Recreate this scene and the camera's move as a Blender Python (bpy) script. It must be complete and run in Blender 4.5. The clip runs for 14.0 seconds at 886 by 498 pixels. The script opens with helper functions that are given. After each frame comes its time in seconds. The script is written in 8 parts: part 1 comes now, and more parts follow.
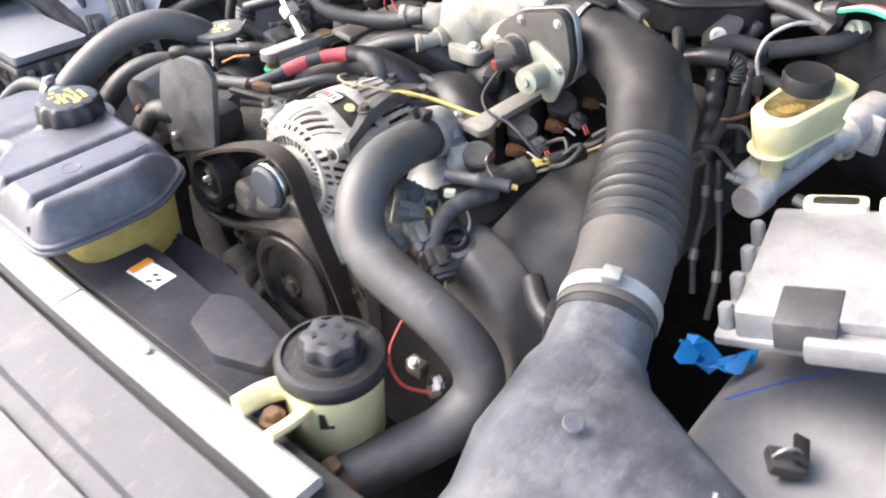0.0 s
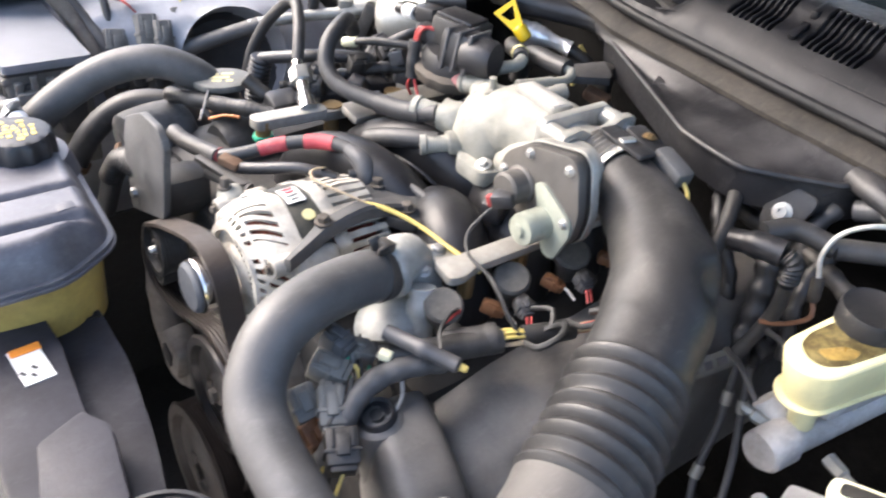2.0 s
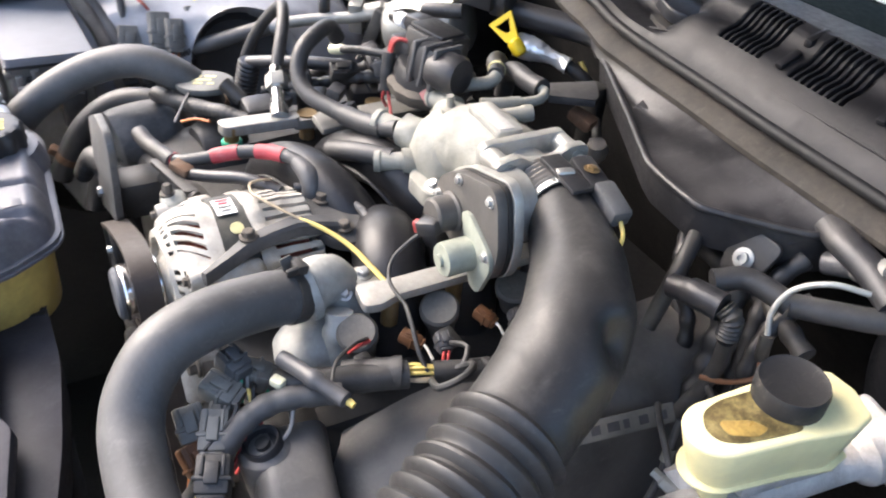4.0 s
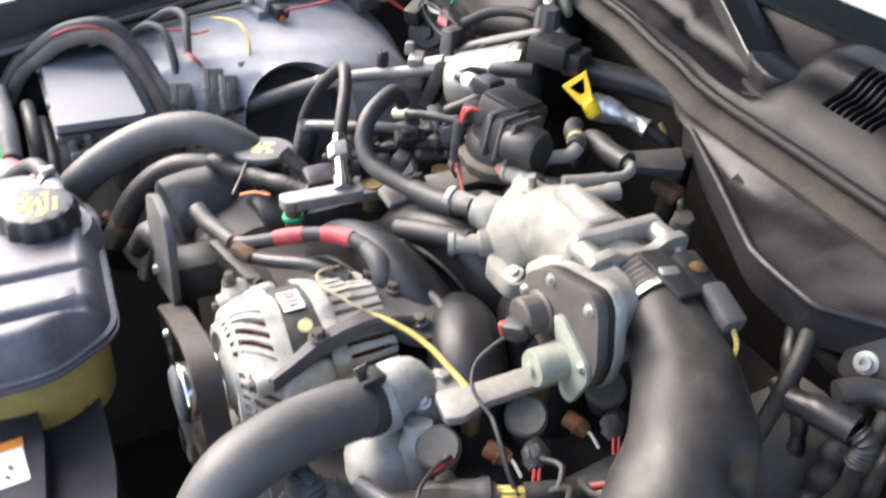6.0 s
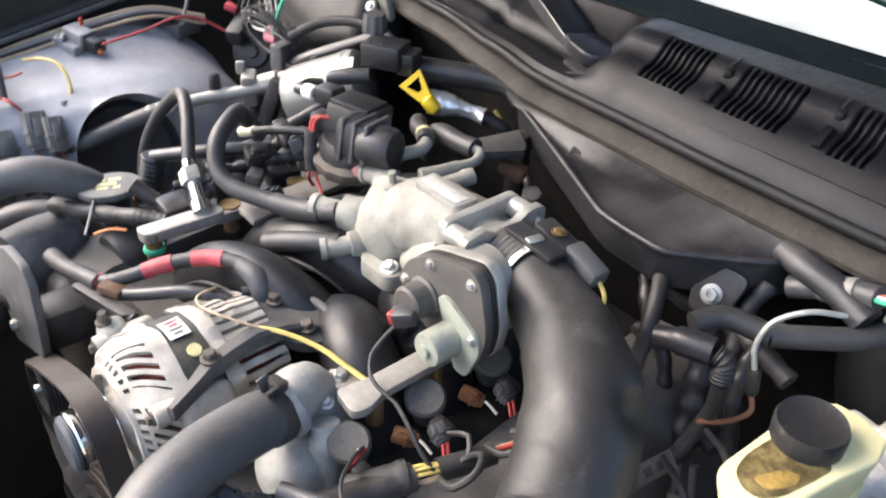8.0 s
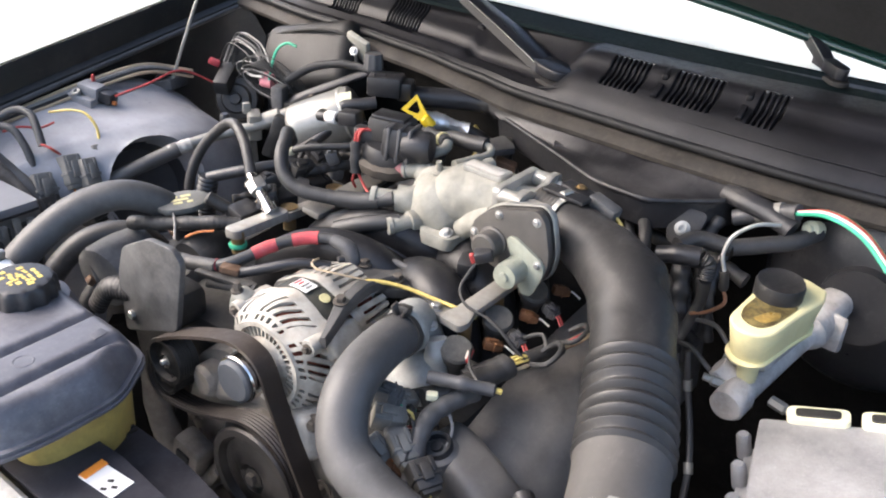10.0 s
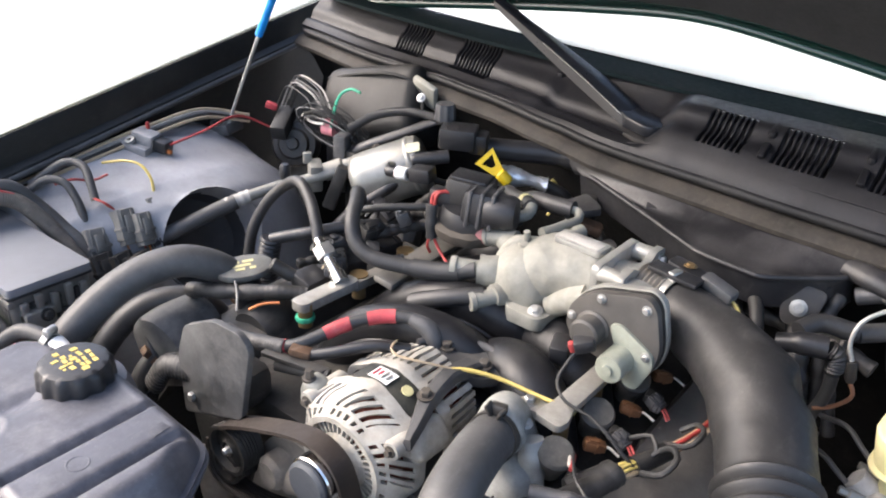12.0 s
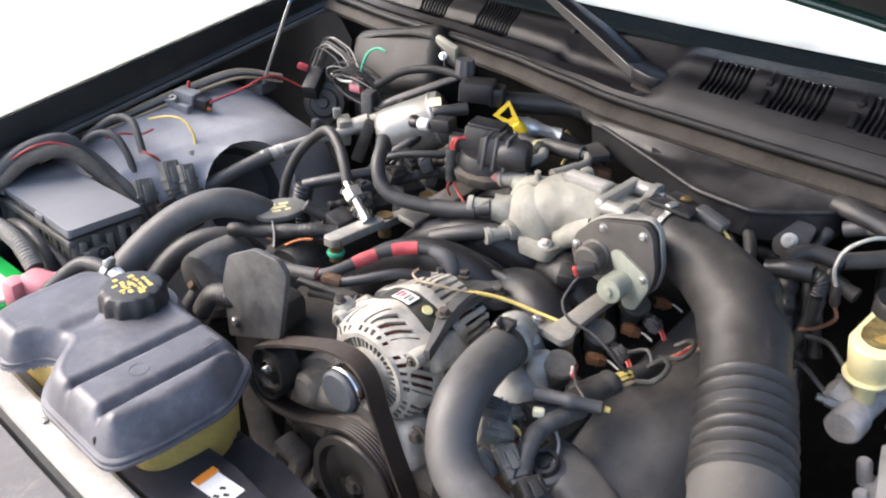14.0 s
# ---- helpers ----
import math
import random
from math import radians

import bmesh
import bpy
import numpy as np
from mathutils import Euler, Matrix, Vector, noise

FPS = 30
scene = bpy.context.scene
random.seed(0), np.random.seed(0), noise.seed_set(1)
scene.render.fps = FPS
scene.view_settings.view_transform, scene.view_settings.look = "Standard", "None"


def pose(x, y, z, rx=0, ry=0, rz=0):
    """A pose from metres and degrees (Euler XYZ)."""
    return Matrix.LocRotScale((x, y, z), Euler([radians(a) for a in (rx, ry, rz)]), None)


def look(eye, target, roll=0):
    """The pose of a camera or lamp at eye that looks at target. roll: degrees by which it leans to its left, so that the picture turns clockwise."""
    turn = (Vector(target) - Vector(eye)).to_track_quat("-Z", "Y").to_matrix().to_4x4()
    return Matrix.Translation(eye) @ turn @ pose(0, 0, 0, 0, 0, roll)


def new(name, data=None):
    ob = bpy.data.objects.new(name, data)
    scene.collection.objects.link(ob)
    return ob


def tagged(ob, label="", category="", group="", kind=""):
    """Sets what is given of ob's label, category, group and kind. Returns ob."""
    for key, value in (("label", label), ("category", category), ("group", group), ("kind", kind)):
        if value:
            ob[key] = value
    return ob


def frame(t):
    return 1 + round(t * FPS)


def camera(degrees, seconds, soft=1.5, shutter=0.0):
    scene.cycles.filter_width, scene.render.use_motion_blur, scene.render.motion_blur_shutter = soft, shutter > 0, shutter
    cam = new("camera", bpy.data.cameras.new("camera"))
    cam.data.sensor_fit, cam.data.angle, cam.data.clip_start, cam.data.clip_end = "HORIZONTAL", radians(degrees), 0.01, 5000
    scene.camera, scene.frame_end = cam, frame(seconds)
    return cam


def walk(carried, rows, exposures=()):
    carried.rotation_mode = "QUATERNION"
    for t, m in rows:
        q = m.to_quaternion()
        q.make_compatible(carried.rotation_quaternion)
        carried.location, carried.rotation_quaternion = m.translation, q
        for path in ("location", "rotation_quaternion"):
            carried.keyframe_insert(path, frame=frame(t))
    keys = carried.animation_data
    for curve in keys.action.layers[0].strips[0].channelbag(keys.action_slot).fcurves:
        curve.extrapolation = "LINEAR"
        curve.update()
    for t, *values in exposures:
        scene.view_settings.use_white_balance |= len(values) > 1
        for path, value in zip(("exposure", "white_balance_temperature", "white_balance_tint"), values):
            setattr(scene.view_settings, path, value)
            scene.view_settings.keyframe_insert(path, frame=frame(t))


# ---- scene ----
cam = camera(56.6, 14.0, soft=2.0, shutter=0.7)
PATH = [
    (0, (0.681, 0.004, 1.324), (-0.374, 1.203, 0.12), -0.5),
    (0.5, (0.682, 0.096, 1.314), (-0.427, 1.242, 0.107), -0.6),
    (1, (0.594, 0.185, 1.325), (-0.52, 1.339, 0.13), 5.2),
    (1.5, (0.593, 0.201, 1.319), (-0.594, 1.294, 0.137), 6.6),
    (2, (0.614, 0.242, 1.33), (-0.608, 1.316, 0.167), 7.4),
    (2.2, (0.619, 0.254, 1.328), (-0.595, 1.353, 0.18), 7.1),
    (4.3, (0.686, 0.415, 1.347), (-0.711, 1.209, 0.156), 6.3),
    (4.5, (0.704, 0.423, 1.345), (-0.723, 1.16, 0.153), 6.3),
    (5, (0.685, 0.421, 1.347), (-0.751, 1.12, 0.144), 6.6),
    (5.5, (0.612, 0.405, 1.35), (-0.809, 1.14, 0.149), 5.5),
    (6, (0.56, 0.4, 1.362), (-0.846, 1.216, 0.198), 4.7),
    (6.5, (0.552, 0.399, 1.378), (-0.856, 1.274, 0.258), 4.4),
    (7, (0.56, 0.386, 1.371), (-0.841, 1.24, 0.229), 5.4),
    (7.5, (0.575, 0.376, 1.364), (-0.791, 1.289, 0.224), 5.5),
    (8, (0.569, 0.355, 1.366), (-0.63, 1.498, 0.246), 3.5),
    (8.2, (0.606, 0.329, 1.367), (-0.594, 1.49, 0.267), 3.1),
    (10.3, (0.578, -0.002, 1.386), (-0.41, 1.449, 0.427), 4.0),
    (10.5, (0.557, 0.0, 1.381), (-0.44, 1.443, 0.421), 4.4),
    (11, (0.505, 0.053, 1.383), (-0.442, 1.522, 0.411), 4.4),
    (11.5, (0.458, 0.087, 1.384), (-0.501, 1.522, 0.374), 4.1),
    (12, (0.466, 0.063, 1.399), (-0.609, 1.467, 0.466), 3.3),
    (12.5, (0.49, 0.064, 1.396), (-0.566, 1.461, 0.429), 1.7),
    (13, (0.512, 0.027, 1.404), (-0.6, 1.394, 0.457), 2.0),
    (13.5, (0.521, 0.018, 1.401), (-0.605, 1.344, 0.415), 1.9),
    (14, (0.543, -0.007, 1.401), (-0.569, 1.33, 0.414), 2.0),
]
walk(cam, [(t, look(eye, target, roll)) for t, eye, target, roll in PATH], [(0, 2.39, 6450, 12), (0.5, 2.33, 6450, 12), (1.0, 2.35, 6450, 12), (2.2, 2.41, 6450, 12), (5.0, 2.27, 6450, 12), (6.5, 2.28, 6450, 12), (8.2, 2.10, 6450, 12), (10.3, 1.91, 6450, 12), (14, 1.84, 6450, 12)])

# ---- light: bright hazy daylight, hood raised over the bay ----
SUN_UP, SUN_ROUND = 41.0, 240.0
world = bpy.data.worlds.new("sky")
scene.world = world
world.use_nodes = True
wn, wl = world.node_tree.nodes, world.node_tree.links
sky = wn.new("ShaderNodeTexSky")
sky.sky_type, sky.sun_disc = "NISHITA", False
sky.sun_elevation, sky.sun_rotation = radians(SUN_UP), radians(SUN_ROUND)
sky.dust_density, sky.ozone_density, sky.air_density = 4.4, 0.95, 1.0
wl.new(sky.outputs[0], wn["Background"].inputs[0])
wn["Background"].inputs[1].default_value = 0.15
sun = new("sun", bpy.data.lights.new("sun", "SUN"))
sun.data.energy, sun.data.angle, sun.data.color = 0.74, radians(50), (1.0, 0.985, 0.975)
sun.rotation_euler = (radians(90 - SUN_UP), 0, radians(180 - SUN_ROUND))

# ---- materials ----
def mat(name, base, rough=0.5, metal=0.0, var=0.3, scale=14.0, bump=0.15, fine=260.0, dust=0.0, dust_col=(0.30, 0.26, 0.21),
        dust_scale=9.0, spec=0.5, through_light=0.0, coat=0.0):
    """A worn surface: colour drifting at two scales, fine relief, and dust or grime in patches."""
    m = bpy.data.materials.new(name)
    m.use_nodes = True
    n, l = m.node_tree.nodes, m.node_tree.links
    p = n["Principled BSDF"]
    tc = n.new("ShaderNodeTexCoord")

    def noise_node(sc, detail, rough_=0.6):
        t = n.new("ShaderNodeTexNoise")
        t.inputs["Scale"].default_value, t.inputs["Detail"].default_value = sc, detail
        t.inputs["Roughness"].default_value = rough_
        l.new(tc.outputs["Object"], t.inputs["Vector"])
        return t

    def mapped(socket, a, b, lo, hi):
        r = n.new("ShaderNodeMapRange")
        for k, v in zip(("From Min", "From Max", "To Min", "To Max"), (a, b, lo, hi)):
            r.inputs[k].default_value = v
        l.new(socket, r.inputs["Value"])
        return r.outputs[0]

    big, small = noise_node(scale, 5), noise_node(scale * 11, 4)
    hsv = n.new("ShaderNodeHueSaturation")
    hsv.inputs["Color"].default_value = (*base, 1)
    add = n.new("ShaderNodeMath")
    add.operation = "MULTIPLY"
    l.new(mapped(big.outputs[0], 0.3, 0.7, 1 - var, 1 + var), add.inputs[0])
    l.new(mapped(small.outputs[0], 0.3, 0.7, 1 - var * 0.3, 1 + var * 0.3), add.inputs[1])
    l.new(add.outputs[0], hsv.inputs["Value"])
    colour, rsock = hsv.outputs[0], mapped(small.outputs[0], 0.25, 0.75, max(rough - 0.09, 0.03), min(rough + 0.11, 1))
    if dust > 0:
        d = noise_node(dust_scale, 7, 0.72)
        mask = mapped(d.outputs[0], 0.62 - 0.35 * dust, 0.80 - 0.2 * dust, 0.0, min(0.25 + dust * 0.75, 1.0))
        mix = n.new("ShaderNodeMix")
        mix.data_type = "RGBA"
        mix.inputs["B"].default_value = (*dust_col, 1)
        l.new(mask, mix.inputs["Factor"]), l.new(colour, mix.inputs["A"])
        colour = mix.outputs["Result"]
        # fine speckle and wiped streaks in the dust
        squash = n.new("ShaderNodeMapping")
        squash.inputs["Scale"].default_value, squash.inputs["Rotation"].default_value = (1.0, 0.28, 0.8), (0.3, 0.2, 0.7)
        l.new(tc.outputs["Object"], squash.inputs["Vector"])
        streak = noise_node(dust_scale * 7, 8, 0.78)
        l.new(squash.outputs[0], streak.inputs["Vector"])
        fleck = n.new("ShaderNodeMix")
        fleck.data_type = "RGBA"
        fleck.inputs["B"].default_value = (*[min(c * 1.5 + 0.02, 0.8) for c in dust_col], 1)
        l.new(mapped(streak.outputs[0], 0.55, 0.78, 0.0, 0.14 + 0.35 * dust), fleck.inputs["Factor"])
        l.new(colour, fleck.inputs["A"])
        colour = fleck.outputs["Result"]
        # scattered lint and grit
        grit = n.new("ShaderNodeMix")
        grit.data_type = "RGBA"
        grit.inputs["B"].default_value = (*[min(c * 2.2 + 0.03, 0.8) for c in dust_col], 1)
        l.new(mapped(noise_node(310, 2, 0.5).outputs[0], 0.68, 0.80, 0.0, 0.06 + 0.2 * dust), grit.inputs["Factor"])
        l.new(colour, grit.inputs["A"])
        colour = grit.outputs["Result"]
        rm = n.new("ShaderNodeMix")
        rm.inputs["B"].default_value = 0.85
        l.new(mask, rm.inputs["Factor"]), l.new(rsock, rm.inputs["A"])
        rsock = rm.outputs["Result"]
    l.new(colour, p.inputs["Base Color"]), l.new(rsock, p.inputs["Roughness"])
    p.inputs["Metallic"].default_value, p.inputs["Specular IOR Level"].default_value = metal, spec
    p.inputs["Coat Weight"].default_value = coat
    if through_light:
        p.inputs["Transmission Weight"].default_value = through_light
        p.inputs["Subsurface Weight"].default_value = 0.3
        p.inputs["Subsurface Scale"].default_value = 0.01
    if bump:
        # uneven moulding and knocks below the fine grain
        wave = n.new("ShaderNodeBump")
        wave.inputs["Strength"].default_value, wave.inputs["Distance"].default_value = min(0.06 + bump * 0.5, 0.3), 0.004
        l.new(noise_node(scale * 3.2, 3, 0.5).outputs[0], wave.inputs["Height"])
        b = n.new("ShaderNodeBump")
        b.inputs["Strength"].default_value, b.inputs["Distance"].default_value = bump, 0.002
        f = noise_node(fine, 3)
        l.new(wave.outputs[0], b.inputs["Normal"])
        l.new(f.outputs[0], b.inputs["Height"]), l.new(b.outputs[0], p.inputs["Normal"])
    return m


PLASTIC = mat("black_plastic", (0.020, 0.020, 0.022), 0.40, dust=0.2, dust_col=(0.12, 0.11, 0.10), bump=0.1)
DUSTY = mat("dusty_black_plastic", (0.026, 0.025, 0.024), 0.5, dust=0.4, dust_col=(0.11, 0.10, 0.088), bump=0.12)
BROWNED = mat("heat_browned_plastic", (0.034, 0.031, 0.028), 0.5, dust=0.4, dust_col=(0.105, 0.090, 0.075), bump=0.12)
GREYBLACK = mat("grey_plastic", (0.060, 0.060, 0.063), 0.45, dust=0.3, dust_col=(0.20, 0.19, 0.18), bump=0.1)
COWLP = mat("cowl_plastic", (0.0095, 0.0095, 0.0115), 0.46, spec=0.30, dust=0.25, dust_col=(0.028, 0.025, 0.026), dust_scale=20, bump=0.12, var=0.4)
LEDGE = mat("dusty_ledge", (0.028, 0.025, 0.022), 0.65, spec=0.25, dust=0.5, dust_col=(0.078, 0.066, 0.053), bump=0.25, dust_scale=18, var=0.5)
SEALBLACK = mat("seal_rubber", (0.011, 0.011, 0.012), 0.55, spec=0.3, dust=0.2, dust_col=(0.05, 0.046, 0.042), bump=0.06)
STRIPGREEN = mat("faded_green_strip", (0.004, 0.009, 0.010), 0.75, var=0.15, bump=0.03, spec=0.08)
SHELFBLACK = mat("dusty_shelf_plastic", (0.015, 0.0148, 0.0165), 0.40, spec=0.45, dust=0.5, dust_col=(0.072, 0.068, 0.067), dust_scale=16, bump=0.15)
HOSEGREY = mat("dusty_hose_rubber", (0.066, 0.0645, 0.064), 0.5, dust=0.4, dust_col=(0.15, 0.148, 0.145), bump=0.1, var=0.2)
RUBBER = mat("hose_rubber", (0.030, 0.030, 0.031), 0.5, dust=0.28, dust_col=(0.11, 0.105, 0.10), bump=0.08, var=0.15)
DUCT = mat("duct_rubber", (0.018, 0.0177, 0.0182), 0.48, dust=0.3, dust_col=(0.10, 0.094, 0.088), dust_scale=16, bump=0.08, var=0.2)
BELT = mat("belt_rubber", (0.026, 0.019, 0.015), 0.55, dust=0.35, dust_col=(0.075, 0.06, 0.05), bump=0.1)
# Grimy dark parts, and shade coloured into slots, sockets and deep gaps.
DARK = mat("grime_and_shade_dark", (0.012, 0.011, 0.010), 0.7, dust=0.25, dust_col=(0.06, 0.05, 0.04))
# Firewall black, taken darker in colour for the shade below the plenum shelf.
FIREWALLBLACK = mat("matt_black_firewall_shade", (0.010, 0.0095, 0.009), 0.9, spec=0.15, bump=0.4, fine=140, dust=0.3, dust_col=(0.035, 0.03, 0.026))
CASTING = mat("cast_aluminium", (0.255, 0.252, 0.222), 0.62, metal=0.12, dust=0.5, dust_col=(0.15, 0.135, 0.105), bump=0.35, fine=420)
ALTALU = mat("weathered_aluminium", (0.38, 0.362, 0.322), 0.6, metal=0.12, dust=0.5, dust_col=(0.235, 0.205, 0.165), dust_scale=34, bump=0.3, fine=420)
DIRTALU = mat("grimy_aluminium", (0.085, 0.074, 0.062), 0.65, metal=0.3, dust=0.55, dust_col=(0.055, 0.045, 0.035), bump=0.4, fine=300)
STEEL = mat("zinc_steel", (0.46, 0.46, 0.445), 0.42, metal=0.85, dust=0.25, dust_col=(0.22, 0.20, 0.17), bump=0.1)
BRASS = mat("tarnished_brass", (0.28, 0.19, 0.09), 0.45, metal=0.7, dust=0.2)
BRIGHT = mat("bright_steel", (0.75, 0.74, 0.72), 0.18, metal=1.0, var=0.1, bump=0.03)
ALUBOX = mat("stamped_aluminium", (0.29, 0.29, 0.30), 0.55, metal=0.5, dust=0.5, dust_col=(0.35, 0.346, 0.342), dust_scale=40, bump=0.3, fine=350, var=0.3)
RUSTY = mat("rusty_steel", (0.13, 0.075, 0.045), 0.8, metal=0.3, var=0.5, dust=0.3)
WHITEBAR = mat("white_metal_strip", (0.42, 0.407, 0.38), 0.5, dust=0.4, dust_col=(0.34, 0.31, 0.27), bump=0.2, dust_scale=30)
HEADER = mat("grey_header_plastic", (0.056, 0.057, 0.067), 0.55, dust=0.15, var=0.1, bump=0.05)
LINERGREY = mat("scuffed_liner_plastic", (0.24, 0.24, 0.25), 0.40, var=0.2, dust=0.3, dust_col=(0.17, 0.16, 0.15), bump=0.06)
WHEELWELL = mat("grey_wheelhouse", (0.30, 0.302, 0.318), 0.34, var=0.15, dust=0.3, dust_col=(0.17, 0.16, 0.15), bump=0.06)
APRON = mat("black_apron_paint", (0.012, 0.013, 0.013), 0.45, dust=0.25, dust_col=(0.07, 0.06, 0.05))
GREENPAINT = mat("dark_green_paint", (0.006, 0.028, 0.022), 0.18, coat=0.6, var=0.1, bump=0.0)
INSULATION = mat("hood_insulation", (0.012, 0.012, 0.012), 0.95, bump=0.5, fine=120)
YELLOWTANK = mat("aged_yellow_plastic", (0.66, 0.60, 0.33), 0.38, dust=0.12, dust_col=(0.25, 0.17, 0.06), bump=0.04, var=0.12)
AMBERTANK = mat("coolant_stained_plastic", (0.42, 0.31, 0.09), 0.4, dust=0.35, dust_col=(0.12, 0.08, 0.03), bump=0.05)
STAINED = mat("dark_fluid_stain", (0.060, 0.044, 0.018), 0.35, dust=0.45, dust_col=(0.40, 0.32, 0.12), dust_scale=55, var=0.5)
SPILL = mat("amber_fluid_stain", (0.27, 0.18, 0.05), 0.3, dust=0.5, dust_col=(0.06, 0.04, 0.015), dust_scale=120, var=0.5)
CREAM = mat("cream_connector", (0.62, 0.60, 0.42), 0.45, dust=0.3)
BATTERYGREEN = mat("green_battery_case", (0.02, 0.55, 0.10), 0.35, var=0.1, bump=0.03)
DULLRED = mat("dull_red_rubber", (0.30, 0.11, 0.11), 0.6, dust=0.3)
REDCOVER = mat("red_rubber", (0.42, 0.05, 0.06), 0.55, dust=0.3)
PINKPL = mat("faded_red_plastic", (0.55, 0.20, 0.23), 0.5, dust=0.2)
BROWNPL = mat("brown_connector", (0.14, 0.062, 0.026), 0.5, dust=0.3, dust_col=(0.1, 0.08, 0.06))
YELLOW = mat("yellow_plastic", (0.80, 0.55, 0.02), 0.4, var=0.1)
ORANGE = mat("orange_tape", (0.75, 0.25, 0.03), 0.5)
BLUE = mat("blue_plastic", (0.0, 0.22, 0.62), 0.4, var=0.15)
WHITE = mat("white_label", (0.80, 0.79, 0.76), 0.5, var=0.06, bump=0.0, dust=0.12)
INK = mat("black_ink", (0.02, 0.02, 0.02), 0.6, bump=0.0)
FOIL = mat("foil_wrap", (0.80, 0.80, 0.80), 0.36, metal=0.75, bump=0.6, fine=90, var=0.08)
WIRES = {
    "red": mat("wire_red", (0.36, 0.045, 0.042), 0.5, bump=0), "yellow": mat("wire_yellow", (0.62, 0.48, 0.14), 0.5, bump=0),
    "black": mat("wire_black", (0.018, 0.018, 0.018), 0.55, bump=0, dust=0.3, dust_col=(0.08, 0.075, 0.068)), "green": mat("wire_green", (0.05, 0.42, 0.25), 0.45, bump=0),
    "white": mat("wire_white", (0.66, 0.64, 0.58), 0.5, bump=0), "orange": mat("wire_orange", (0.55, 0.18, 0.05), 0.5, bump=0),
    "blue": mat("wire_blue", (0.04, 0.12, 0.55), 0.45, bump=0), "brown": mat("wire_brown", (0.22, 0.10, 0.05), 0.5, bump=0),
    "grey": mat("wire_grey", (0.25, 0.24, 0.23), 0.5, bump=0, dust=0.3), "tan": mat("wire_tan", (0.42, 0.33, 0.22), 0.5, bump=0),
}
LABELDARK = mat("dark_label", (0.030, 0.031, 0.026), 0.5, dust=0.35, dust_col=(0.10, 0.09, 0.07), bump=0.05, dust_scale=40)
CAPGREY = mat("pulley_cap_grey", (0.052, 0.057, 0.066), 0.55, var=0.15, dust=0.2, dust_col=(0.12, 0.12, 0.12), bump=0.05)
BRACKETGREY = mat("dusty_bracket_paint", (0.040, 0.040, 0.042), 0.55, dust=0.45, dust_col=(0.11, 0.105, 0.098), bump=0.12, dust_scale=24)
PALECAST = mat("pale_grey_casting", (0.33, 0.335, 0.315), 0.5, metal=0.12, dust=0.4, dust_col=(0.19, 0.175, 0.145), bump=0.25, fine=420, dust_scale=22)
FRONTCAST = mat("tan_grimy_casting", (0.20, 0.18, 0.155), 0.6, metal=0.15, dust=0.5, dust_col=(0.075, 0.06, 0.048), bump=0.4, fine=300, dust_scale=18)
DUCTDUSTY = mat("dusty_duct_rubber", (0.050, 0.0475, 0.045), 0.6, dust=0.5, dust_col=(0.092, 0.086, 0.080), bump=0.08, var=0.2)
COILGREY = mat("dusty_coil_rubber", (0.075, 0.072, 0.066), 0.6, dust=0.5, dust_col=(0.17, 0.16, 0.14), bump=0.15, dust_scale=40)
BLOWERGREY = mat("grey_blower_plastic", (0.022, 0.0215, 0.021), 0.5, spec=0.3, dust=0.35, dust_col=(0.052, 0.047, 0.041), bump=0.12, dust_scale=16)
CREAMDULL = mat("dull_cream_panel", (0.36, 0.35, 0.30), 0.6, dust=0.3)
# Darker copy of the wheelhouse plastic; shade of the hollow is in the colour.
RECESS = mat("wheelhouse_plastic_painted_shade", (0.040, 0.040, 0.042), 0.6, dust=0.3, dust_col=(0.11, 0.10, 0.09), bump=0.1)
GREYTANK = mat("scuffed_tank_plastic", (0.082, 0.083, 0.097), 0.38, dust=0.35, dust_col=(0.21, 0.205, 0.215), bump=0.08, var=0.35, dust_scale=22)
CAPINK = mat("yellow_print", (0.62, 0.48, 0.12), 0.6, bump=0)
COPPER = mat("copper_windings", (0.16, 0.035, 0.02), 0.5, metal=0.3)
THROTTLE = mat("machined_aluminium", (0.37, 0.365, 0.335), 0.42, metal=0.4, dust=0.25, dust_col=(0.3, 0.27, 0.22), bump=0.12)
COLLARTAN = mat("brown_grey_rubber", (0.24, 0.215, 0.18), 0.5, dust=0.4, dust_col=(0.33, 0.30, 0.26), bump=0.08)
OLDCAST = mat("oxidised_casting", (0.50, 0.475, 0.44), 0.6, metal=0.1, dust=0.45, dust_col=(0.26, 0.215, 0.17), bump=0.35, fine=350, dust_scale=40)
VALVEGREY = mat("dusty_valve_cover_plastic", (0.105, 0.100, 0.094), 0.45, dust=0.45, dust_col=(0.16, 0.148, 0.134), bump=0.15, dust_scale=16)
PALEGREEN = mat("grey_green_metal", (0.27, 0.285, 0.235), 0.55, metal=0.2, dust=0.3, dust_col=(0.16, 0.15, 0.11), bump=0.15)
BLUEGREY = mat("blue_grey_plastic", (0.075, 0.077, 0.080), 0.45, dust=0.25)
MANIFOLD = mat("satin_black_plastic", (0.0125, 0.0125, 0.014), 0.40, spec=0.36, dust=0.3, dust_col=(0.040, 0.038, 0.036), bump=0.08, dust_scale=20)
GEARCOVER = mat("brown_black_metal", (0.085, 0.080, 0.074), 0.6, metal=0.3, dust=0.35, dust_col=(0.13, 0.11, 0.09))
PALEALU = mat("pale_grey_metal", (0.36, 0.365, 0.345), 0.45, metal=0.5, dust=0.25, dust_col=(0.3, 0.28, 0.22))
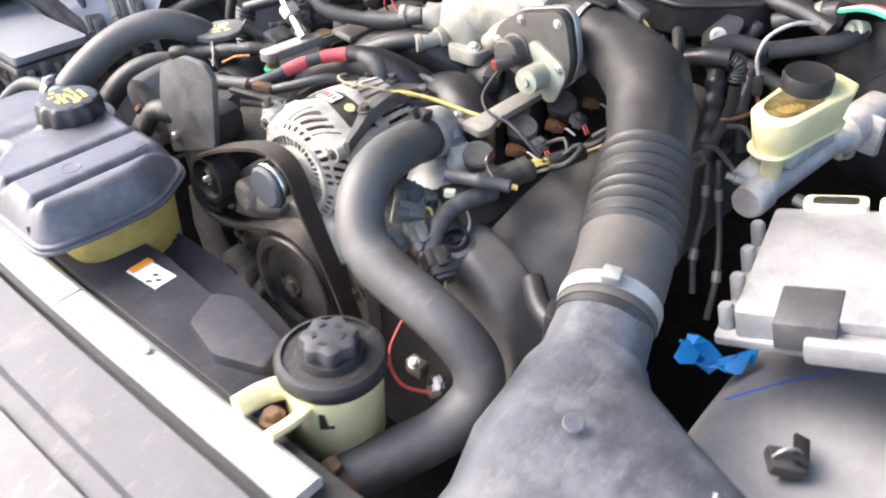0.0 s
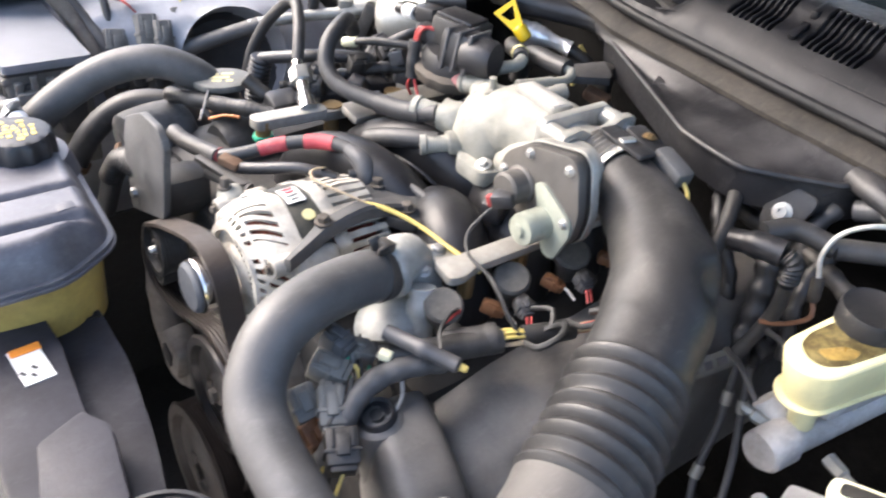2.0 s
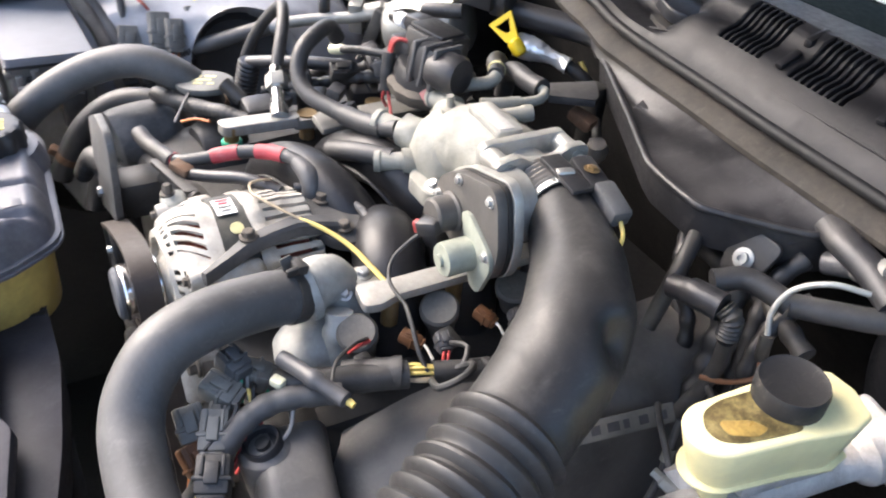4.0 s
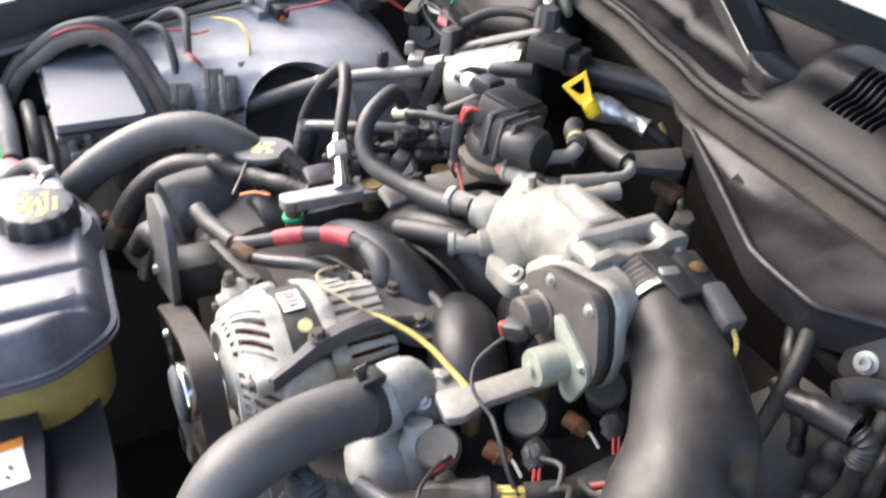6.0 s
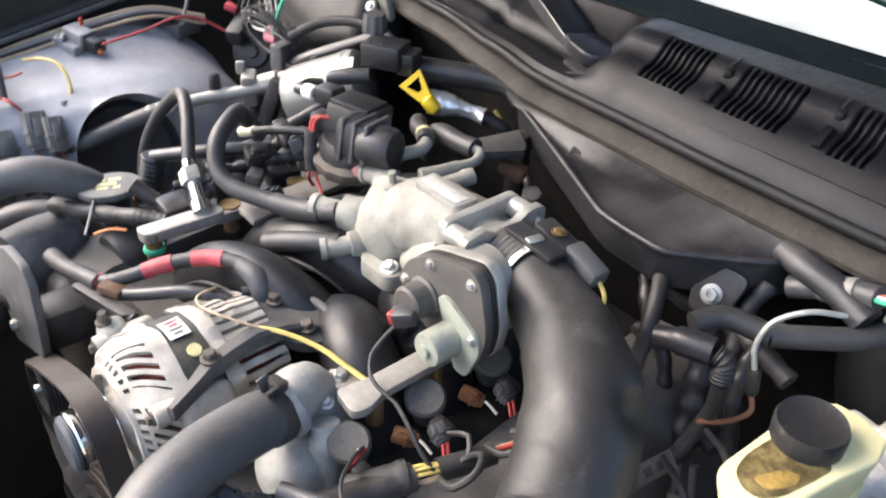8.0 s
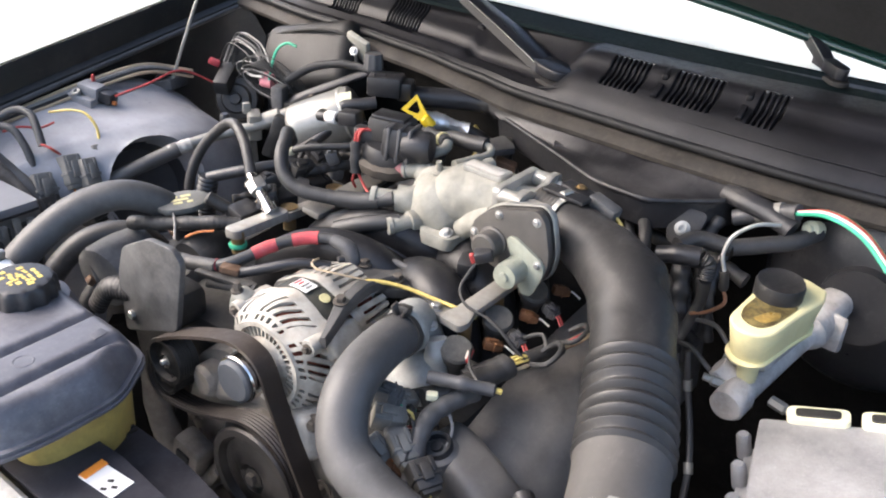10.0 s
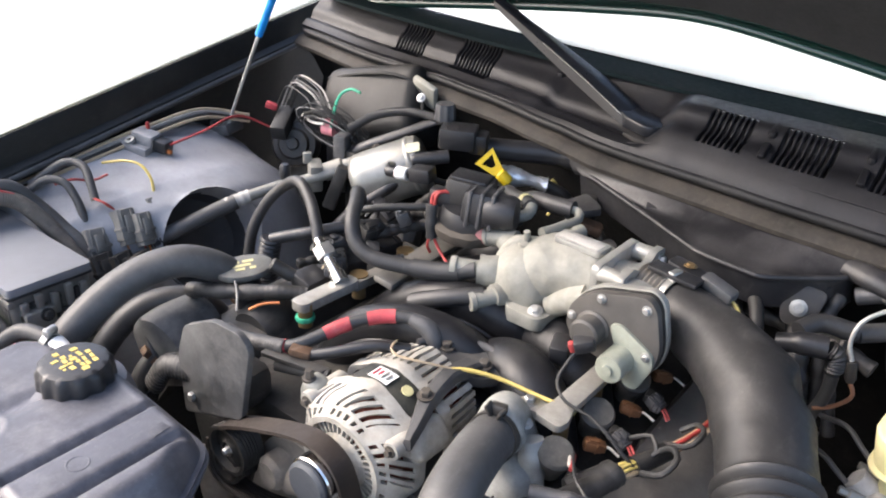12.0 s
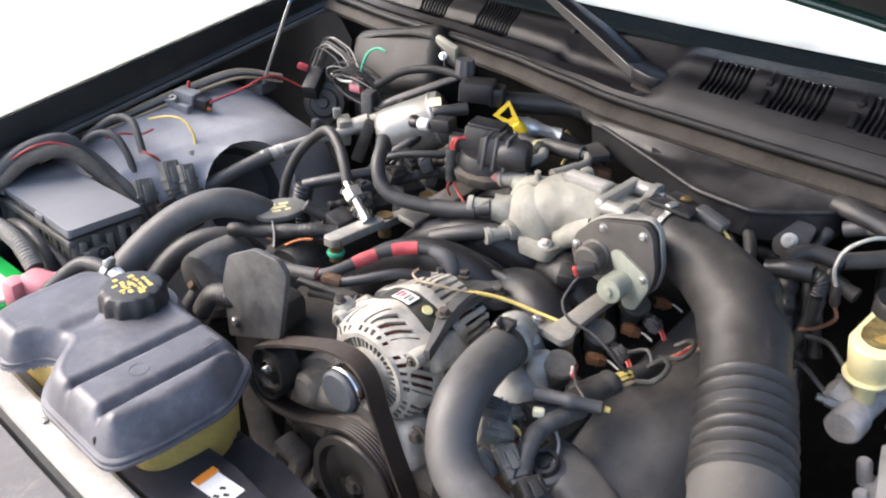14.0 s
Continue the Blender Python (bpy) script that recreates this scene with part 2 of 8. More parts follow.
PULLEYBLACK = mat("worn_pulley_steel", (0.030, 0.027, 0.025), 0.38, metal=0.4, dust=0.4, dust_col=(0.10, 0.085, 0.07))
SHROUD = mat("scuffed_shroud_plastic", (0.026, 0.026, 0.033), 0.55, spec=0.3, dust=0.4, dust_col=(0.064, 0.063, 0.070), bump=0.1, var=0.4, dust_scale=22)
PLUGDIRTY = mat("dirty_grey_plastic", (0.17, 0.163, 0.145), 0.55, dust=0.35, dust_col=(0.16, 0.15, 0.13))
AIRBOX = mat("scuffed_airbox_plastic", (0.052, 0.055, 0.064), 0.36, dust=0.45, dust_col=(0.17, 0.175, 0.185), bump=0.08, var=0.45, dust_scale=18, scale=22)
BOOSTER = mat("booster_black", (0.020, 0.020, 0.022), 0.35, dust=0.25, dust_col=(0.10, 0.09, 0.08))
CAPBLACK = mat("cap_black", (0.014, 0.014, 0.015), 0.5, dust=0.15, bump=0.2)
CAPSCUFF = mat("scuffed_cap_plastic", (0.034, 0.034, 0.038), 0.5, dust=0.4, dust_col=(0.10, 0.10, 0.105), bump=0.1, dust_scale=30)
FUSEGREY = mat("dusty_fuse_box_plastic", (0.17, 0.165, 0.15), 0.55, dust=0.4, dust_col=(0.09, 0.08, 0.065))
LIDGREY = mat("grey_lid_plastic", (0.19, 0.195, 0.21), 0.62, spec=0.22, var=0.08, bump=0.05)
PIPEALU = mat("dull_pipe_aluminium", (0.30, 0.295, 0.27), 0.5, metal=0.5, dust=0.4, dust_col=(0.25, 0.23, 0.2))
CANISTER = mat("canister_aluminium", (0.30, 0.297, 0.275), 0.36, metal=0.55, var=0.2, dust=0.25, dust_col=(0.16, 0.145, 0.12), bump=0.04)
RAILPALE = mat("worn_rail_metal", (0.31, 0.298, 0.27), 0.42, metal=0.3, dust=0.35, dust_col=(0.22, 0.19, 0.15), bump=0.12, dust_scale=30)
RAIL = mat("dirty_rail_metal", (0.26, 0.245, 0.22), 0.5, metal=0.5, dust=0.3, dust_col=(0.18, 0.16, 0.13))
CAPDUSTY = mat("dusty_filler_cap", (0.115, 0.115, 0.105), 0.5, dust=0.4, dust_col=(0.22, 0.21, 0.18), bump=0.08, dust_scale=30)
OILINK = mat("worn_print", (0.50, 0.46, 0.24), 0.7, bump=0)
BOOTGREY = mat("grey_boot_rubber", (0.050, 0.050, 0.052), 0.5, dust=0.3, dust_col=(0.12, 0.115, 0.11))
SHIELD = mat("scuffed_shield_plastic", (0.046, 0.046, 0.047), 0.5, dust=0.6, dust_col=(0.13, 0.128, 0.125), dust_scale=34, var=0.5)
SPLITLOOM = mat("tan_loom", (0.135, 0.118, 0.100), 0.6, var=0.4, dust=0.4)
PLUGGREY = mat("grey_plug", (0.19, 0.182, 0.166), 0.5, dust=0.4, dust_col=(0.24, 0.225, 0.20), dust_scale=40)
DIRTBLACK = mat("oily_black", (0.04, 0.036, 0.032), 0.45, dust=0.4, dust_col=(0.15, 0.12, 0.09))
WIPERBLACK = mat("wiper_paint", (0.011, 0.012, 0.016), 0.34, bump=0.0, var=0.1)
CONCRETE = mat("pale_concrete", (0.62, 0.60, 0.56), 0.9, var=0.12, scale=0.6, bump=0.2, fine=60, dust=0.2, dust_col=(0.5, 0.45, 0.36), dust_scale=0.5)
GLASS = bpy.data.materials.new("windscreen_glass")
GLASS.use_nodes = True
gp = GLASS.node_tree.nodes["Principled BSDF"]
gp.inputs["Base Color"].default_value = (0.92, 0.96, 0.95, 1)
gp.inputs["Roughness"].default_value, gp.inputs["IOR"].default_value = 0.02, 1.45
gp.inputs["Transmission Weight"].default_value = 1.0


# ---- mesh helpers ----
def spline(pts, step):
    """Points at even steps along a smooth curve through pts."""
    p = [Vector(q) for q in pts]
    if len(p) > 2:
        ends = [2 * p[0] - p[1], *p, 2 * p[-1] - p[-2]]
        fine = []
        for a, b, c, d in zip(ends, ends[1:], ends[2:], ends[3:]):
            for k in range(16):
                t = k / 16
                fine.append(0.5 * (2 * b + (c - a) * t + (2 * a - 5 * b + 4 * c - d) * t * t + (3 * b - a - 3 * c + d) * t ** 3))
        fine.append(p[-1])
    else:
        fine = p
    run = [0.0]
    for a, b in zip(fine, fine[1:]):
        run.append(run[-1] + (b - a).length)
    count = max(2, round(run[-1] / step) + 1)
    out, k = [], 0
    for i in range(count):
        s = run[-1] * i / (count - 1)
        while k < len(run) - 2 and run[k + 1] < s:
            k += 1
        w = (s - run[k]) / max(run[k + 1] - run[k], 1e-9)
        out.append((s, fine[k].lerp(fine[k + 1], w)))
    return out


def sweep(pts, r, seg=14, step=0.008, bm=None, flat=1.0, wall=0.0):
    """A round hose, cable or pipe along pts. r: metres, or a function of the run and the whole length."""
    bm = bm or bmesh.new()
    line = spline(pts, step)
    whole = line[-1][0]
    radius = r if callable(r) else (lambda s, total: r)
    side, rings = None, []
    for i, (s, c) in enumerate(line):
        way = (line[min(i + 1, len(line) - 1)][1] - line[max(i - 1, 0)][1]).normalized()
        if side is None:
            side = way.orthogonal().normalized()
        side = (side - way * side.dot(way)).normalized()
        up, q = way.cross(side), radius(s, whole)
        rings.append([bm.verts.new(c + q * (math.cos(a) * side + flat * math.sin(a) * up))
                      for a in (math.tau * k / seg for k in range(seg))])
    for a, b in zip(rings, rings[1:]):
        for k in range(seg):
            bm.faces.new((a[k], a[(k + 1) % seg], b[(k + 1) % seg], b[k]))
    bm.faces.new(rings[0][::-1]), bm.faces.new(rings[-1])
    return bm


def ribbed(r, pitch=0.006, depth=0.0012):
    return lambda s, total: r + depth * math.sin(math.tau * s / pitch)


def axes(way):
    w = Vector(way).normalized()
    a = Vector((0, 0, 1)) if abs(w.z) < 0.9 else Vector((1, 0, 0))
    u = a.cross(w).normalized()
    return u, w.cross(u), w


def lathe(prof, at, way=(0, 0, 1), seg=28, bm=None, wobble=None, caps=True):
    """A turned form: prof of (radius, height along way)."""
    bm = bm or bmesh.new()
    u, v, w = axes(way)
    at, rings = Vector(at), []
    for r, h in prof:
        ring = []
        for k in range(seg):
            a = math.tau * k / seg
            q = r * (wobble(a, h) if wobble else 1)
            ring.append(bm.verts.new(at + w * h + q * (math.cos(a) * u + math.sin(a) * v)))
        rings.append(ring)
    for a, b in zip(rings, rings[1:]):
        for k in range(seg):
            bm.faces.new((a[k], a[(k + 1) % seg], b[(k + 1) % seg], b[k]))
    if caps and prof[0][0] > 1e-6:
        bm.faces.new(rings[0][::-1])
    if caps and prof[-1][0] > 1e-6:
        bm.faces.new(rings[-1])
    bmesh.ops.remove_doubles(bm, verts=bm.verts, dist=1e-7)
    return bm


def shell(prof, at, way, seg, open_at, thick, bm=None, twist=0.0):
    """A turned housing with slots: open_at(i, k) leaves a face out; thick is the wall; twist turns each metre of height."""
    own = bmesh.new()
    u, v, w = axes(way)
    at, rings = Vector(at), []
    for r, h in prof:
        rings.append([own.verts.new(at + w * h + r * (math.cos(a) * u + math.sin(a) * v)) for a in (math.tau * k / seg + twist * h for k in range(seg))])
    for i, (a, b) in enumerate(zip(rings, rings[1:])):
        for k in range(seg):
            if not open_at(i, k):
                own.faces.new((a[k], a[(k + 1) % seg], b[(k + 1) % seg], b[k]))
    own.normal_update()
    bmesh.ops.solidify(own, geom=own.faces[:], thickness=thick)
    return merged(bm, own) if bm else own


def merged(bm, *others):
    for o in others:
        me = bpy.data.meshes.new("tmp")
        o.to_mesh(me), o.free()
        bm.from_mesh(me)
        bpy.data.meshes.remove(me)
    return bm


def block(at, size, bevel=0.003, turn=None, bm=None, segs=2, taper=1.0):
    """A bevelled box round at; turn: a matrix or degrees about x, y, z; taper: the top's share of the base."""
    own = bmesh.new()
    bmesh.ops.create_cube(own, size=1)
    for q in own.verts:
        k = taper if q.co.z > 0 else 1
        q.co = Vector((q.co.x * size[0] * k, q.co.y * size[1] * k, q.co.z * size[2]))
    if bevel:
        bmesh.ops.bevel(own, geom=own.edges[:], offset=min(bevel, min(size) * 0.45), segments=segs, profile=0.5, affect="EDGES")
    m = turn if isinstance(turn, Matrix) else pose(0, 0, 0, *(turn or (0, 0, 0)))
    bmesh.ops.transform(own, matrix=Matrix.Translation(at) @ m, verts=own.verts)
    return merged(bm, own) if bm else own


def prism(outline, low, high, bevel=0.003, m=None, bm=None, segs=2, swell=None):
    """An upright slab over an outline in x, y; m lays it elsewhere. swell: (share, drop) draws the top in."""
    own = bmesh.new()
    a = [own.verts.new((x, y, low)) for x, y in outline]
    own.faces.new(a)
    own.normal_update()
    if own.faces[:][0].normal.z > 0:
        bmesh.ops.reverse_faces(own, faces=own.faces[:])
    got = bmesh.ops.extrude_face_region(own, geom=own.faces[:])
    top = [q for q in got["geom"] if isinstance(q, bmesh.types.BMVert)]
    for q in top:
        q.co.z = high
    if swell:
        c = sum((q.co for q in top), Vector()) / len(top)
        for q in top:
            q.co = Vector((c.x + (q.co.x - c.x) * swell, c.y + (q.co.y - c.y) * swell, q.co.z))
    bmesh.ops.recalc_face_normals(own, faces=own.faces)
    if bevel:
        bmesh.ops.bevel(own, geom=own.edges[:], offset=bevel, segments=segs, profile=0.5, affect="EDGES", clamp_overlap=True)
    if m is not None:
        bmesh.ops.transform(own, matrix=m, verts=own.verts)
    return merged(bm, own) if bm else own


def rounded(points, r, n=5):
    """An outline with its corners rounded."""
    out, p = [], [Vector((*q, 0)) for q in points]
    for a, b, c in zip([p[-1], *p[:-1]], p, [*p[1:], p[0]]):
        k = min(r, (a - b).length * 0.48, (c - b).length * 0.48)
        s, e = b + (a - b).normalized() * k, b + (c - b).normalized() * k
        for i in range(n + 1):
            t = i / n
            q = s * (1 - t) ** 2 + 2 * b * t * (1 - t) + e * t * t
            out.append((q.x, q.y))
    return out


def facing(at, normal, up=(0, 0, 1)):
    """A pose whose z runs along normal and whose y leans to up."""
    w = Vector(normal).normalized()
    u = Vector(up).cross(w).normalized()
    v = w.cross(u)
    return Matrix.Translation(at) @ Matrix((u, v, w)).transposed().to_4x4()


def loft(sections, bm=None, closed=False, caps=False):
    """A skin over rows of points."""
    bm = bm or bmesh.new()
    rows = [[bm.verts.new(q) for q in row] for row in sections]
    for a, b in zip(rows, rows[1:]):
        n = len(a)
        for k in range(n if closed else n - 1):
            bm.faces.new((a[k], a[(k + 1) % n], b[(k + 1) % n], b[k]))
    if caps:
        bm.faces.new(rows[0][::-1]), bm.faces.new(rows[-1])
    return bm


def thicken(bm, t):
    bm.normal_update()
    bmesh.ops.solidify(bm, geom=bm.faces[:], thickness=t)
    return bm


def bolt(at, way, r=0.006, h=0.005, bm=None):
    """A hex head on a washer."""
    bm = lathe([(r * 1.5, 0), (r * 1.5, h * 0.25), (r * 1.1, h * 0.3)], at, way, 16, bm)
    return lathe([(r, h * 0.25), (r, h), (r * 0.8, h * 1.15)], at, way, 6, bm)


# ---- objects ----
def mesh_of(name, bm, material):
    bmesh.ops.recalc_face_normals(bm, faces=bm.faces)
    me = bpy.data.meshes.new(name)
    bm.to_mesh(me), bm.free()
    me.polygons.foreach_set("use_smooth", [True] * len(me.polygons))
    me.set_sharp_from_angle(angle=radians(38))
    me.materials.append(material)
    return me


def thing(name, at, label, category, group="", kind=""):
    """An empty at the base of a thing."""
    ob = new(name)
    ob.location = at
    ob.empty_display_size = 0.02
    return tagged(ob, label, category, group, kind)


def base_of(ob):
    at = Vector(ob.location)
    while ob.parent:
        ob = ob.parent
        at += Vector(ob.location)
    return at


def part(name, bm, material, parent, label=""):
    """Links a bmesh, given in the place's own metres, as one mesh object under a thing or a part."""
    off = base_of(parent)
    bmesh.ops.translate(bm, vec=-off, verts=bm.verts)
    ob = new(name, mesh_of(name, bm, material))
    ob.parent = parent
    return tagged(ob, label)


def single(name, bm, material, label, category, group="", kind=""):
    """A thing of one mesh."""
    at = sum((q.co for q in bm.verts), Vector()) / len(bm.verts)
    at.z = min(q.co.z for q in bm.verts)
    bmesh.ops.translate(bm, vec=-at, verts=bm.verts)
    ob = new(name, mesh_of(name, bm, material))
    ob.location = at
    return tagged(ob, label, category, group, kind)


def clamp_ring(at, way, r, width=0.012, name="clamp", parent=None, material=None):
    bm = lathe([(r, -width / 2), (r + 0.0016, -width / 2), (r + 0.0016, width / 2), (r, width / 2), (r, -width / 2)], at, way, 28, caps=False)
    u, v, w = axes(way)
    block(Vector(at) + v * (r + 0.005), (0.016, 0.010, width), 0.002, facing((0, 0, 0), w, v), bm)
    return part(name, bm, material or STEEL, parent)

# ---- the setting: ground and the car's body round the engine bay ----
single("ground", block((0, 0, -0.05), (600, 600, 0.1), 0), CONCRETE, "pale sunlit concrete ground round the car", "ground", kind="structure")


def mix3(a, b, t):
    return tuple(p + (q - p) * t for p, q in zip(a, b))


def radiator_support():
    top = thing("radiator_support", (0, 0.24, 0.70), "white metal strip on the radiator support behind a grey header panel", "radiator support", kind="structure")
    ends = [(-0.66, -0.034), (-0.031, 0.33)]
    for a, b in ends:
        rows = []
        for i in range(9):
            x = a + (b - a) * i / 8
            y = 0.236 + 0.05 * max(0, -x) ** 1.6
            rows.append([(x, y - 0.017, 0.752), (x, y - 0.017, 0.778), (x, y - 0.012, 0.782), (x, y + 0.012, 0.782), (x, y + 0.017, 0.778), (x, y + 0.017, 0.752)])
        part("strip", loft(rows, closed=True, caps=True), WHITEBAR, top)
    rows = []
    for i in range(13):
        x = -0.72 + 1.44 * i / 12
        y = 0.236 + 0.05 * max(0, -x) ** 1.6
        rows.append([(x, y - 0.024, 0.60), (x, y - 0.024, 0.768), (x, y + 0.03, 0.768), (x, y + 0.03, 0.60)])
    part("beam", loft(rows, closed=True, caps=True), APRON, top)
    for x in (-0.22, 0.10):
        part("bolt", bolt((x, 0.242, 0.781), (0, 0, 1), 0.005, 0.004), STEEL, top)


def header_panel():
    prof = [(0.208, 0.764), (0.15, 0.752), (0.146, 0.742), (0.128, 0.738), (0.124, 0.746), (0.02, 0.712), (-0.06, 0.66), (-0.11, 0.55), (-0.12, 0.40)]
    rows = []
    for i in range(17):
        x = -0.76 + 1.52 * i / 16
        back = 0.05 * abs(x) ** 1.6 if x < 0 else 0.0
        rows.append([(x, y + back, z) for y, z in prof])
    single("header_panel", thicken(loft(rows), 0.003), HEADER, "grey plastic header panel ahead of the radiator", "body panel", kind="structure")


def fender(name, side, label):
    """Fender top with its rolled inner flange; side -1 passenger, 1 driver."""
    rows, inner = [], []
    for i in range(21):
        y = 0.10 + 1.30 * i / 20
        t = (y - 0.455) / 0.6
        x, z = -0.728 - 0.075 * t, 0.935 + 0.078 * t
        if side > 0:
            x = -x
        s = -1 if side < 0 else 1
        rows.append([(x, y, z),
                     (x + s * 0.03, y, z - 0.006), (x + s * 0.10, y, z - 0.05), (x + s * 0.15, y, z - 0.16), (x + s * 0.17, y, z - 0.40)])
        inner.append([(x - s * 0.0005, y, z - 0.001), (x - s * 0.004, y, z - 0.010), (x - s * 0.006, y, z - 0.046), (x - s * 0.018, y, z - 0.052), (x - s * 0.022, y, z - 0.062), (x - s * 0.016, y, z - 0.068), (x + s * 0.004, y, z - 0.074), (x + s * 0.008, y, z - 0.14), (x + s * 0.02, y, 0.25)])
    ob = thing(name, (-0.75 if side < 0 else 0.75, 0.7, 0.3), label, "fender", kind="structure")
    part("outer_panel", thicken(loft(rows), 0.002), GREENPAINT, ob)
    part("inner_apron", thicken(loft(inner), 0.002), APRON, ob)
    lip = sweep([(r[4][0], r[4][1], r[4][2] + 0.003) for r in inner[::4]], 0.0045, 8, 0.03)
    part("flange", lip, GREYBLACK, ob)


def wheelhouse():
    """Rounded inner wheel arch with a round hollow in its flank."""
    ob = thing("wheelhouse", (-0.65, 0.72, 0.45), "dusty grey plastic inner wheel arch of the passenger side", "wheel arch", kind="structure")
    rows = []
    for j in range(29):
        a = math.pi * (j / 28)
        row = []
        for x, q in ((-0.80, 1.06), (-0.73, 1.055), (-0.68, 1.02), (-0.63, 1.0), (-0.60, 0.985), (-0.555, 0.94), (-0.53, 0.87), (-0.52, 0.78), (-0.515, 0.55), (-0.515, 0.35)):
            c = math.cos(a)
            y = 0.80 - (0.305 if c > 0 else 0.225) * q * c
            k = max(0.0, min(1.0, (0.80 - y) / 0.22))
            k = k * k * (3 - 2 * k)
            flat = (0.36 if x < -0.59 else 0.50 if x < -0.54 else 0.7) * (0.62 if c > 0 else 1.0)
            row.append((-0.66 + (x + 0.66) * (1 - 0.50 * k) if x > -0.66 else x, y, 0.50 + 0.370 * q * math.sin(a) ** flat))
        rows.append(row)
    bm = loft(rows)
    bmesh.ops.subdivide_edges(bm, edges=bm.edges, cuts=3, use_grid_fill=True)
    at, way = Vector((-0.512, 0.765, 0.788)), Vector((0.90, -0.10, 0.43)).normalized()

    def off(p):
        d = p - at
        return d - way * d.dot(way), d.dot(way)
    gone = [f for f in bm.faces if off(f.calc_center_median())[0].length < 0.080 and abs(off(f.calc_center_median())[1]) < 0.09]
    bmesh.ops.delete(bm, geom=gone, context="FACES")
    # round the edge of the opening and turn it inwards
    rim = [e for e in bm.edges if e.is_boundary and all(off(v.co)[0].length < 0.11 and abs(off(v.co)[1]) < 0.11 for v in e.verts)]
    for v in set(v for e in rim for v in e.verts):
        r, h = off(v.co)
        v.co = at + way * h + r.normalized() * 0.084
    for depth, pull in ((0.006, 0.985), (0.05, 0.93)):
        made = bmesh.ops.extrude_edge_only(bm, edges=rim)["geom"]
        for v in [g for g in made if isinstance(g, bmesh.types.BMVert)]:
            r, h = off(v.co)
            v.co = at + way * (h - depth) + r * pull
        rim = [g for g in made if isinstance(g, bmesh.types.BMEdge)]
    part("arch", thicken(bm, 0.002), WHEELWELL, ob)
    # Inside of the hollow, coloured dark for its shade.
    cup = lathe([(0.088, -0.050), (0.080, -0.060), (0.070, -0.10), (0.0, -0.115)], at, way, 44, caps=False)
    part("cavity", cup, RECESS, ob, "round wheel arch hollow, its shade put into a darker colour")


def driver_liner():
    rows = []
    for j in range(21):
        a = math.pi * j / 20
        row = []
        for x, q in ((0.80, 1.0), (0.68, 1.0), (0.62, 0.995), (0.575, 0.98), (0.54, 0.94), (0.518, 0.86), (0.508, 0.6), (0.505, 0.02)):
            row.append((x, 0.60 - 0.36 * q * math.cos(a), 0.42 + 0.355 * q * math.sin(a) ** 0.6))
        rows.append(row)
    ob = thing("wheel_liner", (0.66, 0.6, 0.42), "dusty grey plastic wheel liner beside the air cleaner", "wheel arch", kind="structure")
    part("liner", thicken(loft(rows), 0.003), LINERGREY, ob)
    part("clip", lathe([(0.010, 0), (0.010, 0.003), (0.006, 0.006), (0.0, 0.006)], (0.600, 0.575, 0.762), (-0.3, 0, 1), 16), PLASTIC, ob)


def firewall():
    rows = []
    for i in range(33):
        x = -0.78 + 1.56 * i / 32
        rows.append([(x, 1.24, 0.15), (x, 1.20, 0.70), (x, seal_y(x) + 0.05, 0.90), (x, seal_y(x) + 0.02, 0.95), (x, seal_y(x) + 0.004, 0.966)])
    single("firewall", thicken(loft(rows), 0.004), FIREWALLBLACK, "black painted firewall behind the engine, darkened in colour for shade", "firewall", kind="structure")
    # Dark panel added to keep bright ground from showing past the wheel arch.
    single("ground_mask_panel", thicken(loft([[(-0.53, y, 0.2), (-0.53, y, 0.56 if 0.4 < y < 1.2 else 0.70)] for y in (0.0, 0.2, 0.5, 0.8, 1.2)]), 0.004), DARK, "dark panel added beside the engine to block the bright ground", "splash shield", kind="structure")
    # Dark plane added to block the bright ground below the engine.
    single("undertray", block((0, 0.70, 0.20), (1.5, 1.36, 0.02), 0.004), DARK, "dark tray added below the engine to block the bright ground", "undertray", kind="structure")


def seal_y(x):
    pts = [(-0.80, 1.20), (-0.55, 1.155), (-0.41, 1.145), (-0.27, 1.122), (-0.117, 1.083), (-0.02, 1.055), (0.08, 1.048), (0.25, 1.036), (0.40, 1.030), (0.80, 1.06)]
    for (a, p), (b, q) in zip(pts, pts[1:]):
        if x <= b:
            t = max(0, (x - a) / (b - a))
            t = t * t * (3 - 2 * t) * 0.5 + t * 0.5
            return p + (q - p) * t
    return pts[-1][1]


def glass_y(x):
    return 1.240 + 0.10 * x * x


def cowl_top(x, t):
    """Height of the cowl panel at a share t of its way from the seal to the glass; it sinks in a well round the wiper."""
    pts = [(0.0, 1.000), (0.06, 1.012), (0.15, 1.033), (0.20, 1.041), (0.28, 1.045), (0.32, 1.051), (0.37, 1.063), (0.43, 1.067), (0.62, 1.068), (1.0, 1.072)]
    z = pts[-1][1]
    for (p, q), (r, w) in zip(pts, pts[1:]):
        if t <= r:
            z = q + (w - q) * (t - p) / (r - p)
            break
    side = max(0.0, min(1.0, (0.055 - x) / 0.045))
    side = side * side * (3 - 2 * side)
    dip = max(0.0, math.sin(math.pi * max(0.0, min(1.0, (t - 0.05) / 0.62)))) ** 0.8
    deep = 0.040 if x > -0.16 else 0.030
    return z - deep * side * dip


